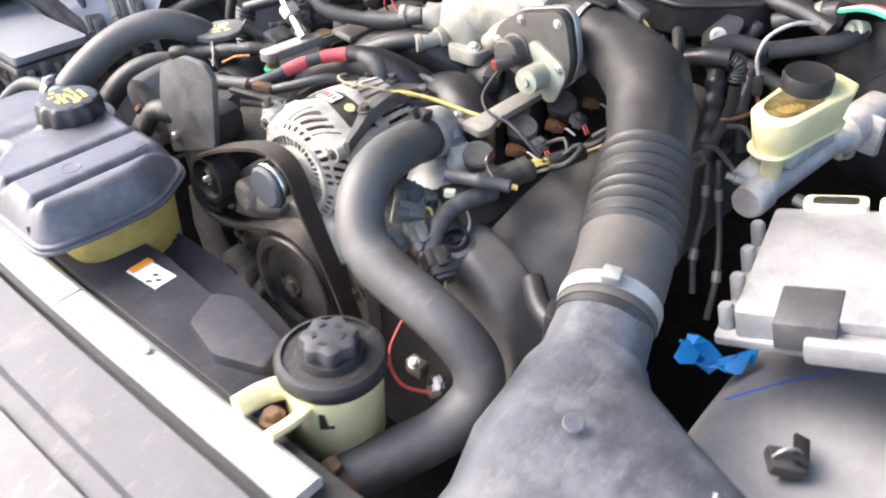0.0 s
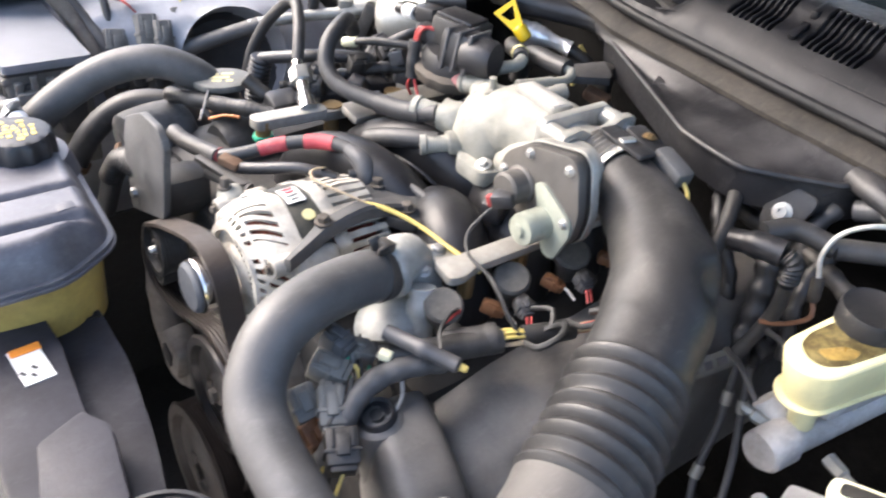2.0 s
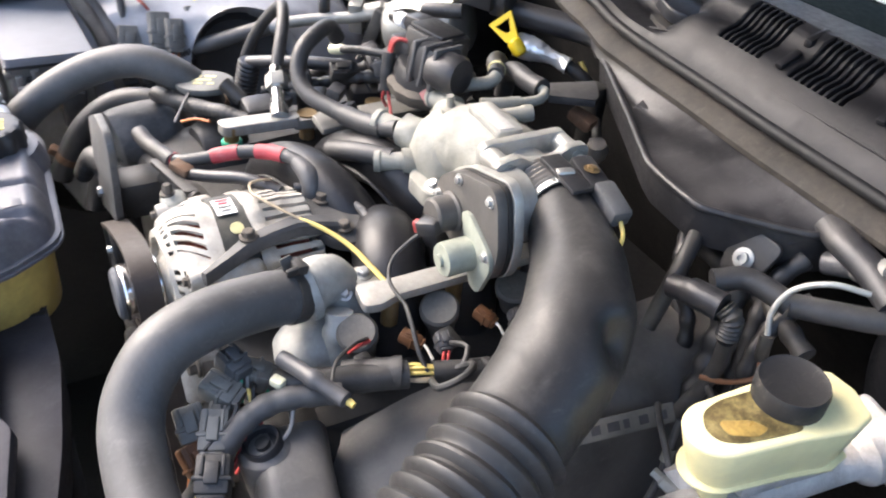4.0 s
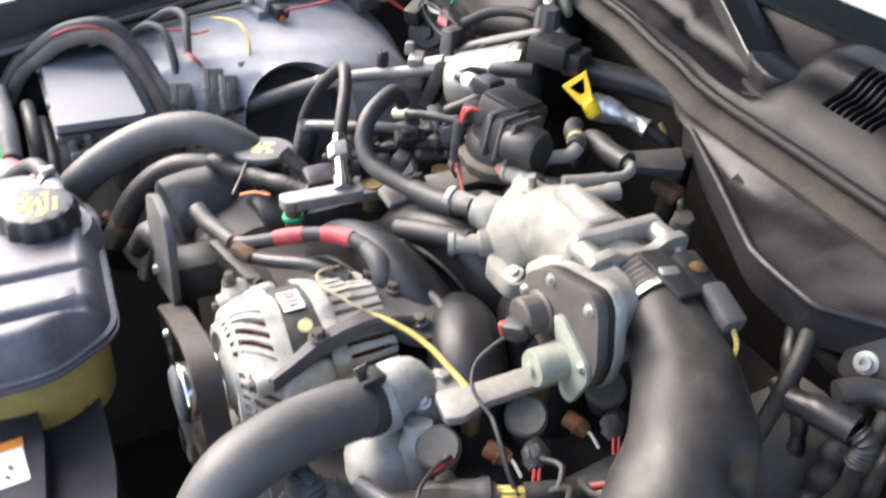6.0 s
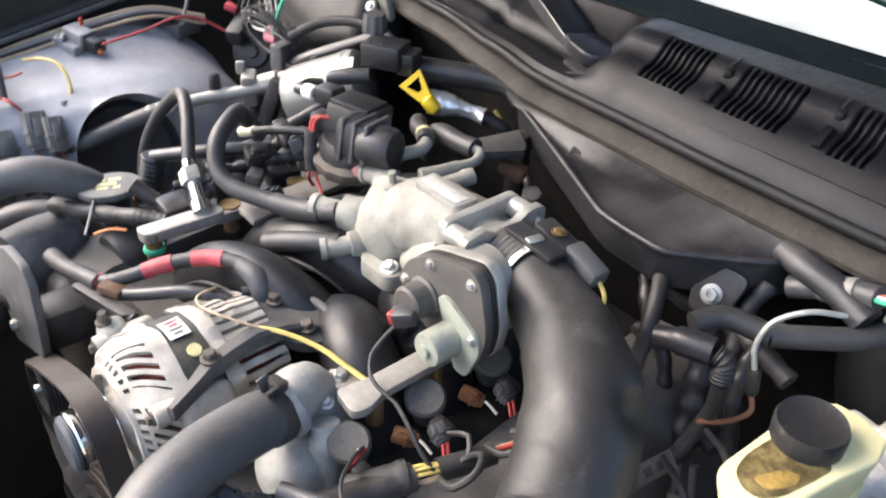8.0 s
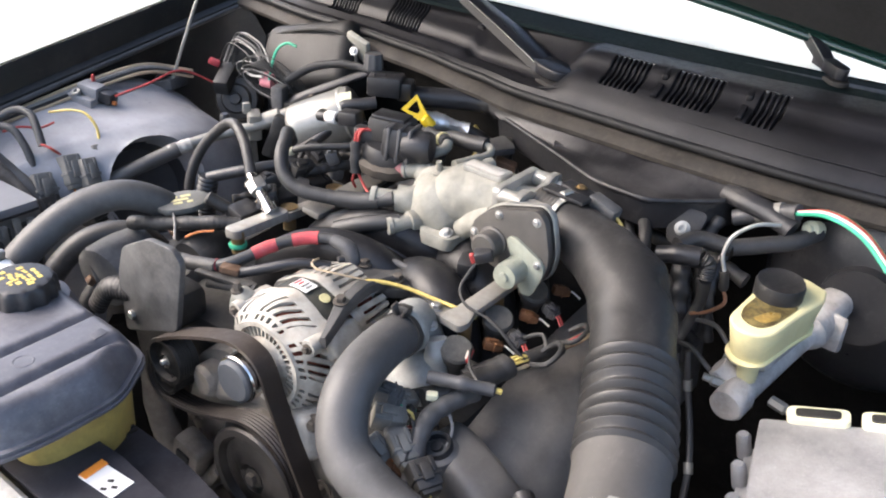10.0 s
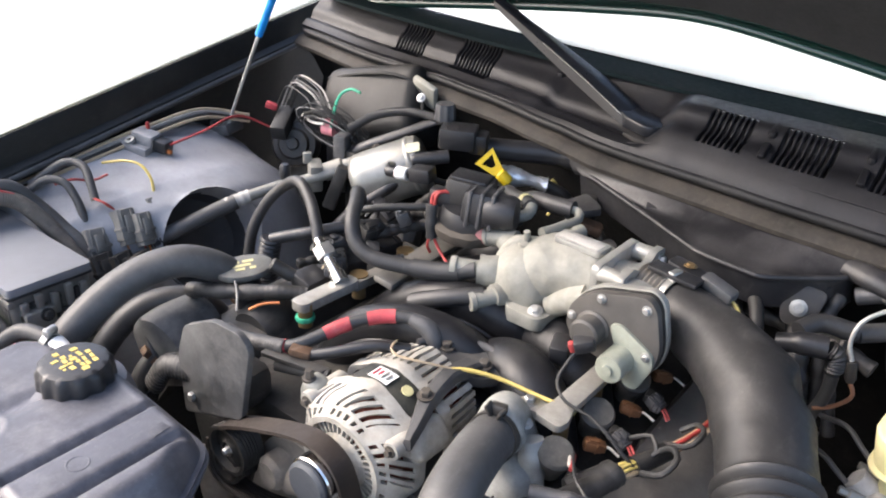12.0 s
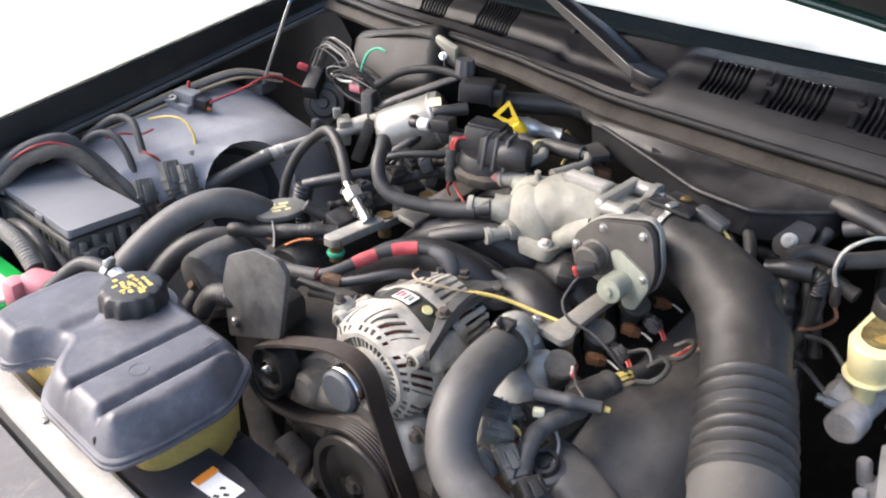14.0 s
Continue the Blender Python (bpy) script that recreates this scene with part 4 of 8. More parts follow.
    pul = part("pulley", lathe([(0.012, 0.0), (0.027, 0.0), (0.028, 0.002), (0.0275, 0.004), (0.0275, 0.030), (0.030, 0.031), (0.030, 0.034), (0.012, 0.036), (0.010, 0.045)], (x, 0.464, z), (0, 1, 0), 36), BRIGHT, ob, "bright steel pulley")
    part("pulley_cap", lathe([(0.0, -0.006), (0.022, -0.006), (0.0255, -0.003), (0.0255, 0.0), (0.0, 0.0)], (x, 0.463, z), (0, 1, 0), 36), CAPGREY, pul, "dull black pulley cap")
    # mounting ears and the tapped lug with its stud
    part("ear", lumpy(block((x - 0.066, 0.535, z + 0.040), (0.026, 0.026, 0.028), 0.008, (0, 20, 0), segs=3), 0.001, 70), CASTING, ob)
    part("ear", lumpy(block((x + 0.060, 0.560, z + 0.030), (0.036, 0.05, 0.036), 0.010, (0, -35, 0), segs=3), 0.0015, 60), ALTALU, ob)
    part("ear", lumpy(block((x + 0.055, 0.545, z - 0.066), (0.030, 0.045, 0.045), 0.010, (0, 30, 0), segs=3), 0.002, 60), ALTALU, ob)
    part("stud", bolt((x - 0.070, 0.530, z + 0.052), (0, 0, 1), 0.0050, 0.011), DIRTALU, ob)


def alternator_bracket():
    ob = thing("alternator_bracket", (0.05, 0.64, 0.86), "dusty dark grey bracket bolted across the alternator to the intake", "bracket")
    rows = []
    for (x, y, z), w in (((0.082, 0.526, 0.872), 0.004), ((0.076, 0.545, 0.878), 0.006), ((0.066, 0.572, 0.886), 0.0085), ((0.060, 0.595, 0.887), 0.009), ((0.056, 0.620, 0.888), 0.010), ((0.056, 0.645, 0.884), 0.012), ((0.058, 0.665, 0.880), 0.014)):
        rows.append([(x - w, y - w * 0.3, z - 0.010), (x - w, y - w * 0.3, z), (x - w * 0.7, y - w * 0.2, z + 0.004), (x + w * 0.6, y + w * 0.2, z + 0.005), (x + w * 0.9, y + w * 0.3, z + 0.002), (x + w, y + w * 0.3, z - 0.008)])
    part("arm", loft(rows, closed=True, caps=True), BRACKETGREY, ob)
    m = Matrix.Translation((0.0, 0.0, 0.880)) @ Matrix.Rotation(0.10, 4, "Y")
    part("plate", prism(rounded([(-0.010, 0.640), (0.010, 0.680), (0.058, 0.700), (0.084, 0.690), (0.090, 0.668), (0.078, 0.650), (0.040, 0.634)], 0.010), -0.008, 0.004, 0.003, m=m, segs=3), BRACKETGREY, ob)
    part("raised_edge", sweep([(-0.006, 0.644, 0.887), (0.012, 0.676, 0.887), (0.052, 0.694, 0.882), (0.076, 0.690, 0.879)], 0.0045, 10, 0.006), BRACKETGREY, ob)
    for at in ((0.064, 0.574, 0.891), (0.068, 0.668, 0.879), (0.020, 0.664, 0.883)):
        part("bolt", bolt(at, (0, -0.1, 1), 0.006, 0.007), DIRTALU, ob)


def pulley(name, at, r, width, label, face, mat_):
    ob = thing(name, (at[0], at[1], at[2] - r), label, "pulley")
    x, y, z = at
    prof = [(0.0, 0.010), (r * 0.22, 0.008), (r * 0.30, 0.002), (r * 0.42, 0.006), (r * 0.78, 0.008), (r * 0.86, 0.0), (r, 0.0), (r * 1.03, 0.003)]
    n = int(width / 0.0036)
    for k in range(n):
        prof += [(r * 0.97, 0.004 + k * 0.0036), (r, 0.0058 + k * 0.0036)]
    prof += [(r * 1.04, width + 0.004), (r * 0.9, width + 0.007), (0.0, width + 0.007)]
    part("wheel", lathe(prof, at, (0, 1, 0), 44), mat_, ob)
    part("bolt", bolt((x, y + 0.006, z), (0, -1, 0), r * 0.13, 0.008), face, ob)


def ribbon(pts, width, thick, name, parent, label="", ribs=1):
    """A flat belt whose width runs along y."""
    line = spline(pts, 0.008)
    rows = []
    for i, (s, c) in enumerate(line):
        way = (line[min(i + 1, len(line) - 1)][1] - line[max(i - 1, 0)][1]).normalized()
        nrm = Vector((0, 1, 0)).cross(way).normalized() * ribs
        row = [tuple(c + Vector((0, -width / 2, 0)) + nrm * thick / 2), tuple(c + Vector((0, width / 2, 0)) + nrm * thick / 2)]
        n = 6
        for k in range(n, -1, -1):
            y = -width / 2 + width * k / n
            row.append(tuple(c + Vector((0, y, 0)) - nrm * (thick / 2)))
            if k:
                row.append(tuple(c + Vector((0, y - width / n / 2, 0)) - nrm * (thick / 2 - 0.0016)))
        rows.append(row)
    return part(name, loft(rows, closed=True, caps=True), BELT, parent, label)


def drive_belt():
    ob = thing("drive_belt", (0, 0.48, 0.6), "worn brown-black ribbed drive belt over the pulleys", "belt")
    ribbon([(-0.140, 0.484, 0.798), (-0.10, 0.484, 0.820), (-0.045, 0.484, 0.844), (-0.006, 0.484, 0.856), (0.022, 0.484, 0.853), (0.040, 0.484, 0.838), (0.052, 0.484, 0.806), (0.072, 0.484, 0.760), (0.105, 0.484, 0.69), (0.135, 0.484, 0.60), (0.15, 0.484, 0.5)], 0.024, 0.004, "upper_run", ob, ribs=-1)
    ribbon([(-0.172, 0.490, 0.762), (-0.176, 0.490, 0.725), (-0.155, 0.490, 0.704), (-0.10, 0.490, 0.708), (-0.045, 0.490, 0.728), (0.000, 0.490, 0.744), (0.040, 0.490, 0.738), (0.070, 0.490, 0.712), (0.084, 0.490, 0.67), (0.080, 0.490, 0.60), (0.05, 0.490, 0.52)], 0.026, 0.004, "lower_run", ob)


def engine_block():
    ob = thing("engine_block", (0.03, 0.75, 0.4), "grimy brown-grey engine front, deep block and timing cover coloured dark for shade", "engine")
    upright = Matrix(((1, 0, 0, 0), (0, 0, 1, 0), (0, 1, 0, -0.06), (0, 0, 0, 1)))
    # Timing cover and block take the dark colour for shade deep in the bay.
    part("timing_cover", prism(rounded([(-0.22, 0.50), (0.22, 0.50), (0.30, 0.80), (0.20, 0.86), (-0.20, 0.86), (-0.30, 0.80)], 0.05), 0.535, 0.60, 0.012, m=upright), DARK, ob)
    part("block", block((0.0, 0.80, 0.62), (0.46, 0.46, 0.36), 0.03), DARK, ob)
    flat = Matrix(((1, 0, 0, 0), (0, 0, 1, 0), (0, 1, 0, 0), (0, 0, 0, 1)))
    cover = prism(rounded([(-0.155, 0.655), (-0.115, 0.775), (-0.060, 0.800), (0.010, 0.770), (0.075, 0.785), (0.105, 0.740), (0.110, 0.60), (-0.10, 0.58)], 0.025), 0.514, 0.545, 0.010, m=flat, segs=3)
    lathe([(0.052, 0.0), (0.050, 0.020), (0.040, 0.030), (0.036, 0.034)], (-0.010, 0.520, 0.690), (0, -1, 0), 36, cover)
    lathe([(0.020, 0), (0.020, 0.022), (0.015, 0.028)], (-0.085, 0.518, 0.752), (0, -1, 0), 20, cover)
    block((-0.050, 0.512, 0.752), (0.060, 0.03, 0.030), 0.010, (0, -24, 0), cover)
    block((0.058, 0.510, 0.742), (0.034, 0.04, 0.050), 0.012, (0, 20, 0), cover)
    part("pump_casting", lumpy(cover, 0.003, 32), FRONTCAST, ob, "tan-grey grimy pump casting")
    part("alternator_foot", lumpy(block((0.070, 0.520, 0.748), (0.040, 0.05, 0.060), 0.012, (0, -15, 0), segs=3), 0.003, 45), ALTALU, ob)
    arm = sweep([(-0.200, 0.505, 0.715), (-0.196, 0.500, 0.665), (-0.180, 0.497, 0.612), (-0.140, 0.494, 0.580), (-0.090, 0.494, 0.596), (-0.066, 0.494, 0.628)], lambda s, n: 0.020 - 0.006 * s / n, 14, 0.008, flat=0.6)
    part("tensioner_arm", lumpy(arm, 0.003, 40), FRONTCAST, ob, "grimy cast tensioner arm")
    part("tensioner_boss", lumpy(block((-0.116, 0.490, 0.622), (0.050, 0.034, 0.050), 0.008, (0, 14, 0)), 0.002, 50), FRONTCAST, ob)
    # Solid block coloured dark for the shade inside the square hole.
    part("tensioner_shade_block", block((-0.116, 0.4722, 0.624), (0.022, 0.004, 0.022), 0.001, (0, 14, 0)), DARK, ob, "square dark block for the shaded socket hole")
    for k in range(7):
        part("rib", block((-0.24 + 0.05 * k, 0.528, 0.60 + 0.02 * math.sin(k * 2.1)), (0.010, 0.03, 0.12), 0.003, (0, 12 * math.sin(k), 0)), DIRTALU, ob)
    for x, z in ((-0.102, 0.737), (-0.03, 0.772), (0.086, 0.772), (-0.19, 0.70), (0.096, 0.68), (-0.130, 0.668)):
        part("bolt", bolt((x, 0.512, z), (0, -1, 0), 0.0075, 0.010), DIRTALU, ob)


def intake_manifold():
    ob = thing("intake_manifold", (0, 0.78, 0.80), "black plastic intake manifold with wide curved runners", "intake manifold")
    part("plenum", block((0.0, 0.80, 0.79), (0.20, 0.34, 0.09), 0.03), MANIFOLD, ob)
    fat = lambda s, n: 0.030 + 0.0035 * math.sin(3.1 * s / n)  # noqa: E731
    for y in (0.672, 0.752, 0.832, 0.912):
        run = [(-0.150, y - 0.010, 0.780), (-0.122, y - 0.008, 0.832), (-0.070, y - 0.002, 0.866), (-0.015, y + 0.008, 0.876), (0.028, y + 0.024, 0.858), (0.048, y + 0.040, 0.820), (0.050, y + 0.046, 0.78)]
        part("runner", sweep(run, fat, 26, 0.006, flat=0.82), MANIFOLD, ob)
        seam = sweep([(a, b - 0.033, c - 0.002) for a, b, c in run[1:6]], 0.0022, 6, 0.008)
        part("moulding_seam", seam, MANIFOLD, ob)
    for y in (0.700, 0.780, 0.860):
        run = [(0.030, y + 0.022, 0.815), (0.058, y + 0.014, 0.848), (0.094, y + 0.002, 0.860), (0.126, y - 0.010, 0.846), (0.146, y - 0.016, 0.805), (0.150, y - 0.018, 0.775)]
        part("runner", sweep(run, lambda s, n: 0.0315 + 0.004 * math.sin(3.1 * s / n), 26, 0.006), MANIFOLD, ob)
        part("runner_collar", lathe([(0.0335, -0.004), (0.0355, -0.002), (0.0355, 0.004), (0.0335, 0.006)], (0.126, y - 0.010, 0.846), (0.55, -0.25, -0.8), 30), MANIFOLD, ob)
    bm = block((0.115, 0.745, 0.885), (0.022, 0.030, 0.024), 0.004, (10, 0, 20))
    part("sensor_block", bm, PLASTIC, ob)


def lumpy(bm, size, scale, seed=0.0):
    """Uneven sand-cast surface: moves each vertex along its normal."""
    bm.normal_update()
    for v in bm.verts:
        v.co += v.normal * size * noise.noise(v.co * scale + Vector((seed, 0, 0)))
    return bm


def throttle_elbow():
    ob = thing("throttle_elbow", (0.06, 0.81, 0.88), "corroded aluminium throttle elbow with hose nipples", "throttle elbow")
    bm = sweep([(0.040, 0.806, 0.865), (0.034, 0.808, 0.900), (0.046, 0.812, 0.930), (0.072, 0.815, 0.942), (0.102, 0.817, 0.945), (0.122, 0.818, 0.945)], lambda s, n: 0.0355 + 0.005 * math.sin(3.1 * s / n), 40, 0.003)
    lathe([(0.0, -0.048), (0.024, -0.042), (0.040, -0.026), (0.0445, -0.012), (0.046, 0.0), (0.045, 0.010), (0.042, 0.020), (0.037, 0.028), (0.030, 0.036), (0.020, 0.042), (0.010, 0.045), (0.0, 0.046)], (0.030, 0.808, 0.915), (-0.1, -0.1, 1), 48, bm)
    # port lumps, cast rib and mounting ears grown out of the dome
    sweep([(0.012, 0.800, 0.915), (-0.012, 0.782, 0.918), (-0.024, 0.775, 0.919)], lambda s, n: 0.024 - 0.006 * s / n, 24, 0.003, bm)
    sweep([(0.020, 0.790, 0.905), (0.016, 0.768, 0.903), (0.012, 0.757, 0.903)], lambda s, n: 0.018 - 0.005 * s / n, 20, 0.003, bm)
    sweep([(0.012, 0.822, 0.930), (-0.012, 0.826, 0.938), (-0.022, 0.828, 0.942)], lambda s, n: 0.020 - 0.005 * s / n, 20, 0.003, bm)
    sweep([(-0.008, 0.788, 0.890), (-0.010, 0.800, 0.925), (0.004, 0.806, 0.950), (0.026, 0.812, 0.962), (0.05, 0.82, 0.962)], 0.008, 12, 0.004, bm)
    sweep([(0.075, 0.786, 0.905), (0.100, 0.782, 0.925), (0.122, 0.782, 0.935)], lambda s, n: 0.014 + 0.004 * s / n, 14, 0.004, bm)
    part("casting", lumpy(bm, 0.0032, 58), CASTING, ob)
    turned = Matrix(((0, 0, 1, 0), (1, 0, 0, 0), (0, 1, 0, 0), (0, 0, 0, 1)))
    square = rounded([(0.772, 0.912), (0.864, 0.912), (0.866, 0.984), (0.770, 0.985)], 0.010)
    part("inlet_flange", lumpy(prism(square, 0.124, 0.134, 0.0025, m=turned), 0.0006, 60), THROTTLE, ob)
    eared = rounded([(0.768, 0.928), (0.790, 0.912), (0.850, 0.912), (0.868, 0.926), (0.868, 0.984), (0.846, 0.986), (0.834, 0.978), (0.804, 0.978), (0.792, 0.986), (0.766, 0.982)], 0.007)
    part("outer_flange", lumpy(prism(eared, 0.155, 0.164, 0.0025, m=turned), 0.0006, 60, 4), THROTTLE, ob)
    for y in (0.7795, 0.8565):
        for z in (0.924, 0.973):
            part("spacer", lathe([(0.0095, 0.0), (0.0100, 0.006), (0.0100, 0.024), (0.0095, 0.030)], (0.130, y, z), (1, 0, 0), 20), THROTTLE, ob)
            part("bolt", bolt((0.164, y, z), (1, 0, 0), 0.0050, 0.006), STEEL, ob)
    part("web", block((0.144, 0.818, 0.962), (0.026, 0.060, 0.006), 0.002), THROTTLE, ob)
    part("top_pad", prism(rounded([(0.058, 0.799), (0.118, 0.797), (0.120, 0.825), (0.058, 0.825)], 0.005), 0.978, 0.985, 0.003), THROTTLE, ob, "pale flat machined pad")
    # Pale strip of the machined pad, added as a thin white sheet.
    part("machined_strip", prism(rounded([(0.062, 0.803), (0.114, 0.801), (0.116, 0.817), (0.062, 0.818)], 0.002), 0.985, 0.9858, 0.0002), WHITEBAR, ob, "pale machined strip on the elbow pad")
    part("ribbed_collar", sweep([(0.164, 0.8180, 0.944), (0.180, 0.8165, 0.945), (0.198, 0.8140, 0.946)], ribbed(0.0350, 0.0062, 0.0020), 44, 0.0008), COLLARTAN, ob, "brown-grey ribbed rubber collar")
    part("throttle_bore", lathe([(0.029, 0), (0.029, 0.07)], (0.120, 0.818, 0.945), (1, 0, 0.0), 30), THROTTLE, ob)
    for at, way, r, n in (((-0.022, 0.774, 0.919), (-1, -0.55, 0.02), 0.0115, 0.035), ((0.012, 0.758, 0.903), (-0.6, -1, -0.1), 0.010, 0.03),
                          ((-0.022, 0.828, 0.942), (-0.85, -0.1, -0.15), 0.011, 0.030), ((0.034, 0.840, 0.950), (0.3, 1, 0.12), 0.008, 0.05)):
        part("nipple", lathe([(r, -0.015), (r, n * 0.75), (r * 1.18, n * 0.8), (r * 1.1, n)], at, way, 18), CASTING, ob)
    part("plug", lathe([(0.0125, 0), (0.0125, 0.012), (0.009, 0.014)], (-0.049, 0.825, 0.937), (-0.85, -0.1, -0.15), 18), DULLRED, ob, "faded pink rubber plug")
    part("stud", lathe([(0.010, -0.004), (0.010, 0.004), (0.004, 0.006), (0.004, 0.018)], (0.022, 0.804, 0.959), (0.0, -0.15, 1), 12), CASTING, ob)
    for at in ((0.066, 0.765, 0.903), (0.000, 0.772, 0.898)):
        part("bolt", bolt(at, (0, -0.4, 1), 0.006, 0.006), STEEL, ob)
    foot = prism(rounded([(0.034, 0.752), (0.078, 0.752), (0.088, 0.80), (0.0, 0.80)], 0.010), 0.884, 0.902, 0.004)
    part("foot", lumpy(foot, 0.001, 60), CASTING, ob)


def throttle_motor():
    """Gear cover and two motors on the front of the throttle body."""
    ob = thing("throttle_motor", (0.18, 0.735, 0.88), "dark throttle gear cover with a pale motor and black sensor", "throttle motor")
    m = Matrix(((1, 0, 0, 0), (0, 0, -1, 0.744), (0, 1, 0, 0), (0, 0, 0, 1)))
    shape = rounded([(0.150, 0.978), (0.208, 0.994), (0.219, 0.984), (0.230, 0.940), (0.224, 0.908), (0.200, 0.896), (0.150, 0.908), (0.122, 0.925), (0.126, 0.958)], 0.013)
    part("gear_cover", prism(shape, 0.002, 0.012, 0.003, m=m), GEARCOVER, ob, "brown-black metal gear cover")
    part("gasket", prism([(0.18 + (x - 0.18) * 1.01, 0.945 + (z - 0.945) * 1.01) for x, z in shape], -0.003, 0.001, 0.001, m=m), DARK, ob)
    part("backplate", lumpy(prism([(0.18 + (x - 0.18) * 1.03, 0.945 + (z - 0.945) * 1.04) for x, z in shape], -0.013, -0.004, 0.003, m=m), 0.0005, 60), THROTTLE, ob)
    part("gear_hub", lathe([(0.034, -0.03), (0.032, 0.0)], (0.176, 0.757, 0.945), (0, -1, 0), 30), THROTTLE, ob)
    part("throttle_shaft_housing", block((0.175, 0.788, 0.944), (0.05, 0.05, 0.05), 0.012), THROTTLE, ob)
    part("motor_mount", prism(rounded([(0.174, 0.952), (0.186, 0.956), (0.224, 0.936), (0.227, 0.922), (0.214, 0.889), (0.200, 0.888)], 0.006), 0.011, 0.016, 0.0015, m=m), PALEGREEN, ob, "pale grey-green mounting plate")
    part("motor", lathe([(0.0155, 0), (0.0155, 0.027), (0.0145, 0.030), (0.006, 0.031), (0.0055, 0.034), (0.0, 0.034)], (0.192, 0.732, 0.918), (0, -1, 0), 28), PALEGREEN, ob, "pale grey-green cylindrical motor")
    part("sensor", lathe([(0.0185, 0), (0.019, 0.004), (0.0165, 0.006), (0.0165, 0.022), (0.014, 0.024), (0.0, 0.024)], (0.155, 0.734, 0.938), (0, -1, 0), 26), GEARCOVER, ob, "round black sensor")
    for x, z in ((0.160, 0.974), (0.209, 0.981), (0.218, 0.932), (0.129, 0.942)):
        part("bolt", bolt((x, 0.732 if x != 0.218 else 0.728, z), (0, -1, 0), 0.0036, 0.0035), STEEL, ob)


def air_duct():
    ob = thing("air_duct", (0.34, 0.66, 0.82), "black rubber air intake duct with a ribbed bellows", "air duct")
    run = [(0.196, 0.814, 0.946), (0.213, 0.810, 0.947), (0.244, 0.798, 0.943), (0.281, 0.777, 0.940), (0.317, 0.750, 0.935), (0.343, 0.715, 0.922), (0.360, 0.682, 0.911),
           (0.379, 0.641, 0.899), (0.399, 0.598, 0.886), (0.418, 0.550, 0.873), (0.436, 0.498, 0.859), (0.443, 0.475, 0.852)]

    def r(s, total):
        t = 1 - (total - s) / 0.4345
        if 0.525 < t < 0.790:
            k = (t - 0.525) / 0.265 * 8
            return 0.0408 + 0.0066 * abs(math.sin(math.pi * k)) ** 1.25
        if t < 0.525:
            grow = min(1.0, max(0.0, s - 0.008) / 0.105)
            return 0.0308 + (0.0110 + 0.004 * math.exp(-((t - 0.34) / 0.12) ** 2)) * grow * (1.6 - 0.6 * grow)
        return 0.0418
    bm = sweep(run, r, 40, 0.0025)
    # shallow pressed hollow on the driver side and soft waves in the rubber
    bm.normal_update()
    dent, way = Vector((0.364, 0.750, 0.952)), Vector((0.75, 0.35, 0.55)).normalized()
    for v in bm.verts:
        if v.co.y > 0.675:
            d = v.co - dent
            v.co -= way * (0.013 * math.exp(-(d.length / 0.017) ** 2) - 0.004 * math.exp(-((d - Vector((-0.020, 0.012, 0.012))).length / 0.013) ** 2))
            v.co += v.normal * 0.0016 * noise.noise(v.co * 30)
    part("duct", bm, DUCT, ob)
    tail = sweep([(0.4135, 0.5605, 0.8758), (0.4225, 0.538, 0.8695), (0.4315, 0.511, 0.8622), (0.441, 0.482, 0.8540)], lambda s, n: 0.0432 + 0.0012 * math.exp(-(s / 0.006) ** 2), 40, 0.003)
    part("lower_sleeve", tail, DUCTDUSTY, ob, "dusty brown-grey rubber sleeve")
    clamp_ring((0.202, 0.8125, 0.948), (1, -0.25, 0.05), 0.0318, 0.009, parent=ob, material=STEEL)
    clamp_ring((0.437, 0.495, 0.858), (0.25, -0.75, -0.2), 0.0435, 0.014, parent=ob, material=PALEALU)


def maf_sensor():
    ob = thing("airflow_sensor", (0.19, 0.82, 0.975), "black plastic airflow sensor on the throttle inlet", "sensor")
    part("body", block((0.200, 0.814, 0.985), (0.056, 0.021, 0.005), 0.0015, (0, 2, -4)), PLASTIC, ob)
    part("mount", block((0.204, 0.838, 0.979), (0.044, 0.022, 0.016), 0.004, (0, 8, -8)), PLASTIC, ob)
    part("screw", bolt((0.206, 0.837, 0.988), (0, 0.1, 1), 0.0048, 0.003), BRASS, ob)
    part("plug", block((0.240, 0.835, 0.974), (0.040, 0.020, 0.018), 0.004, (0, 14, -8)), BLUEGREY, ob, "blue-grey plug")
    part("lead", sweep([(0.258, 0.832, 0.968), (0.268, 0.829, 0.960), (0.271, 0.824, 0.944)], 0.002, 6, 0.004), WIRES["yellow"], ob)


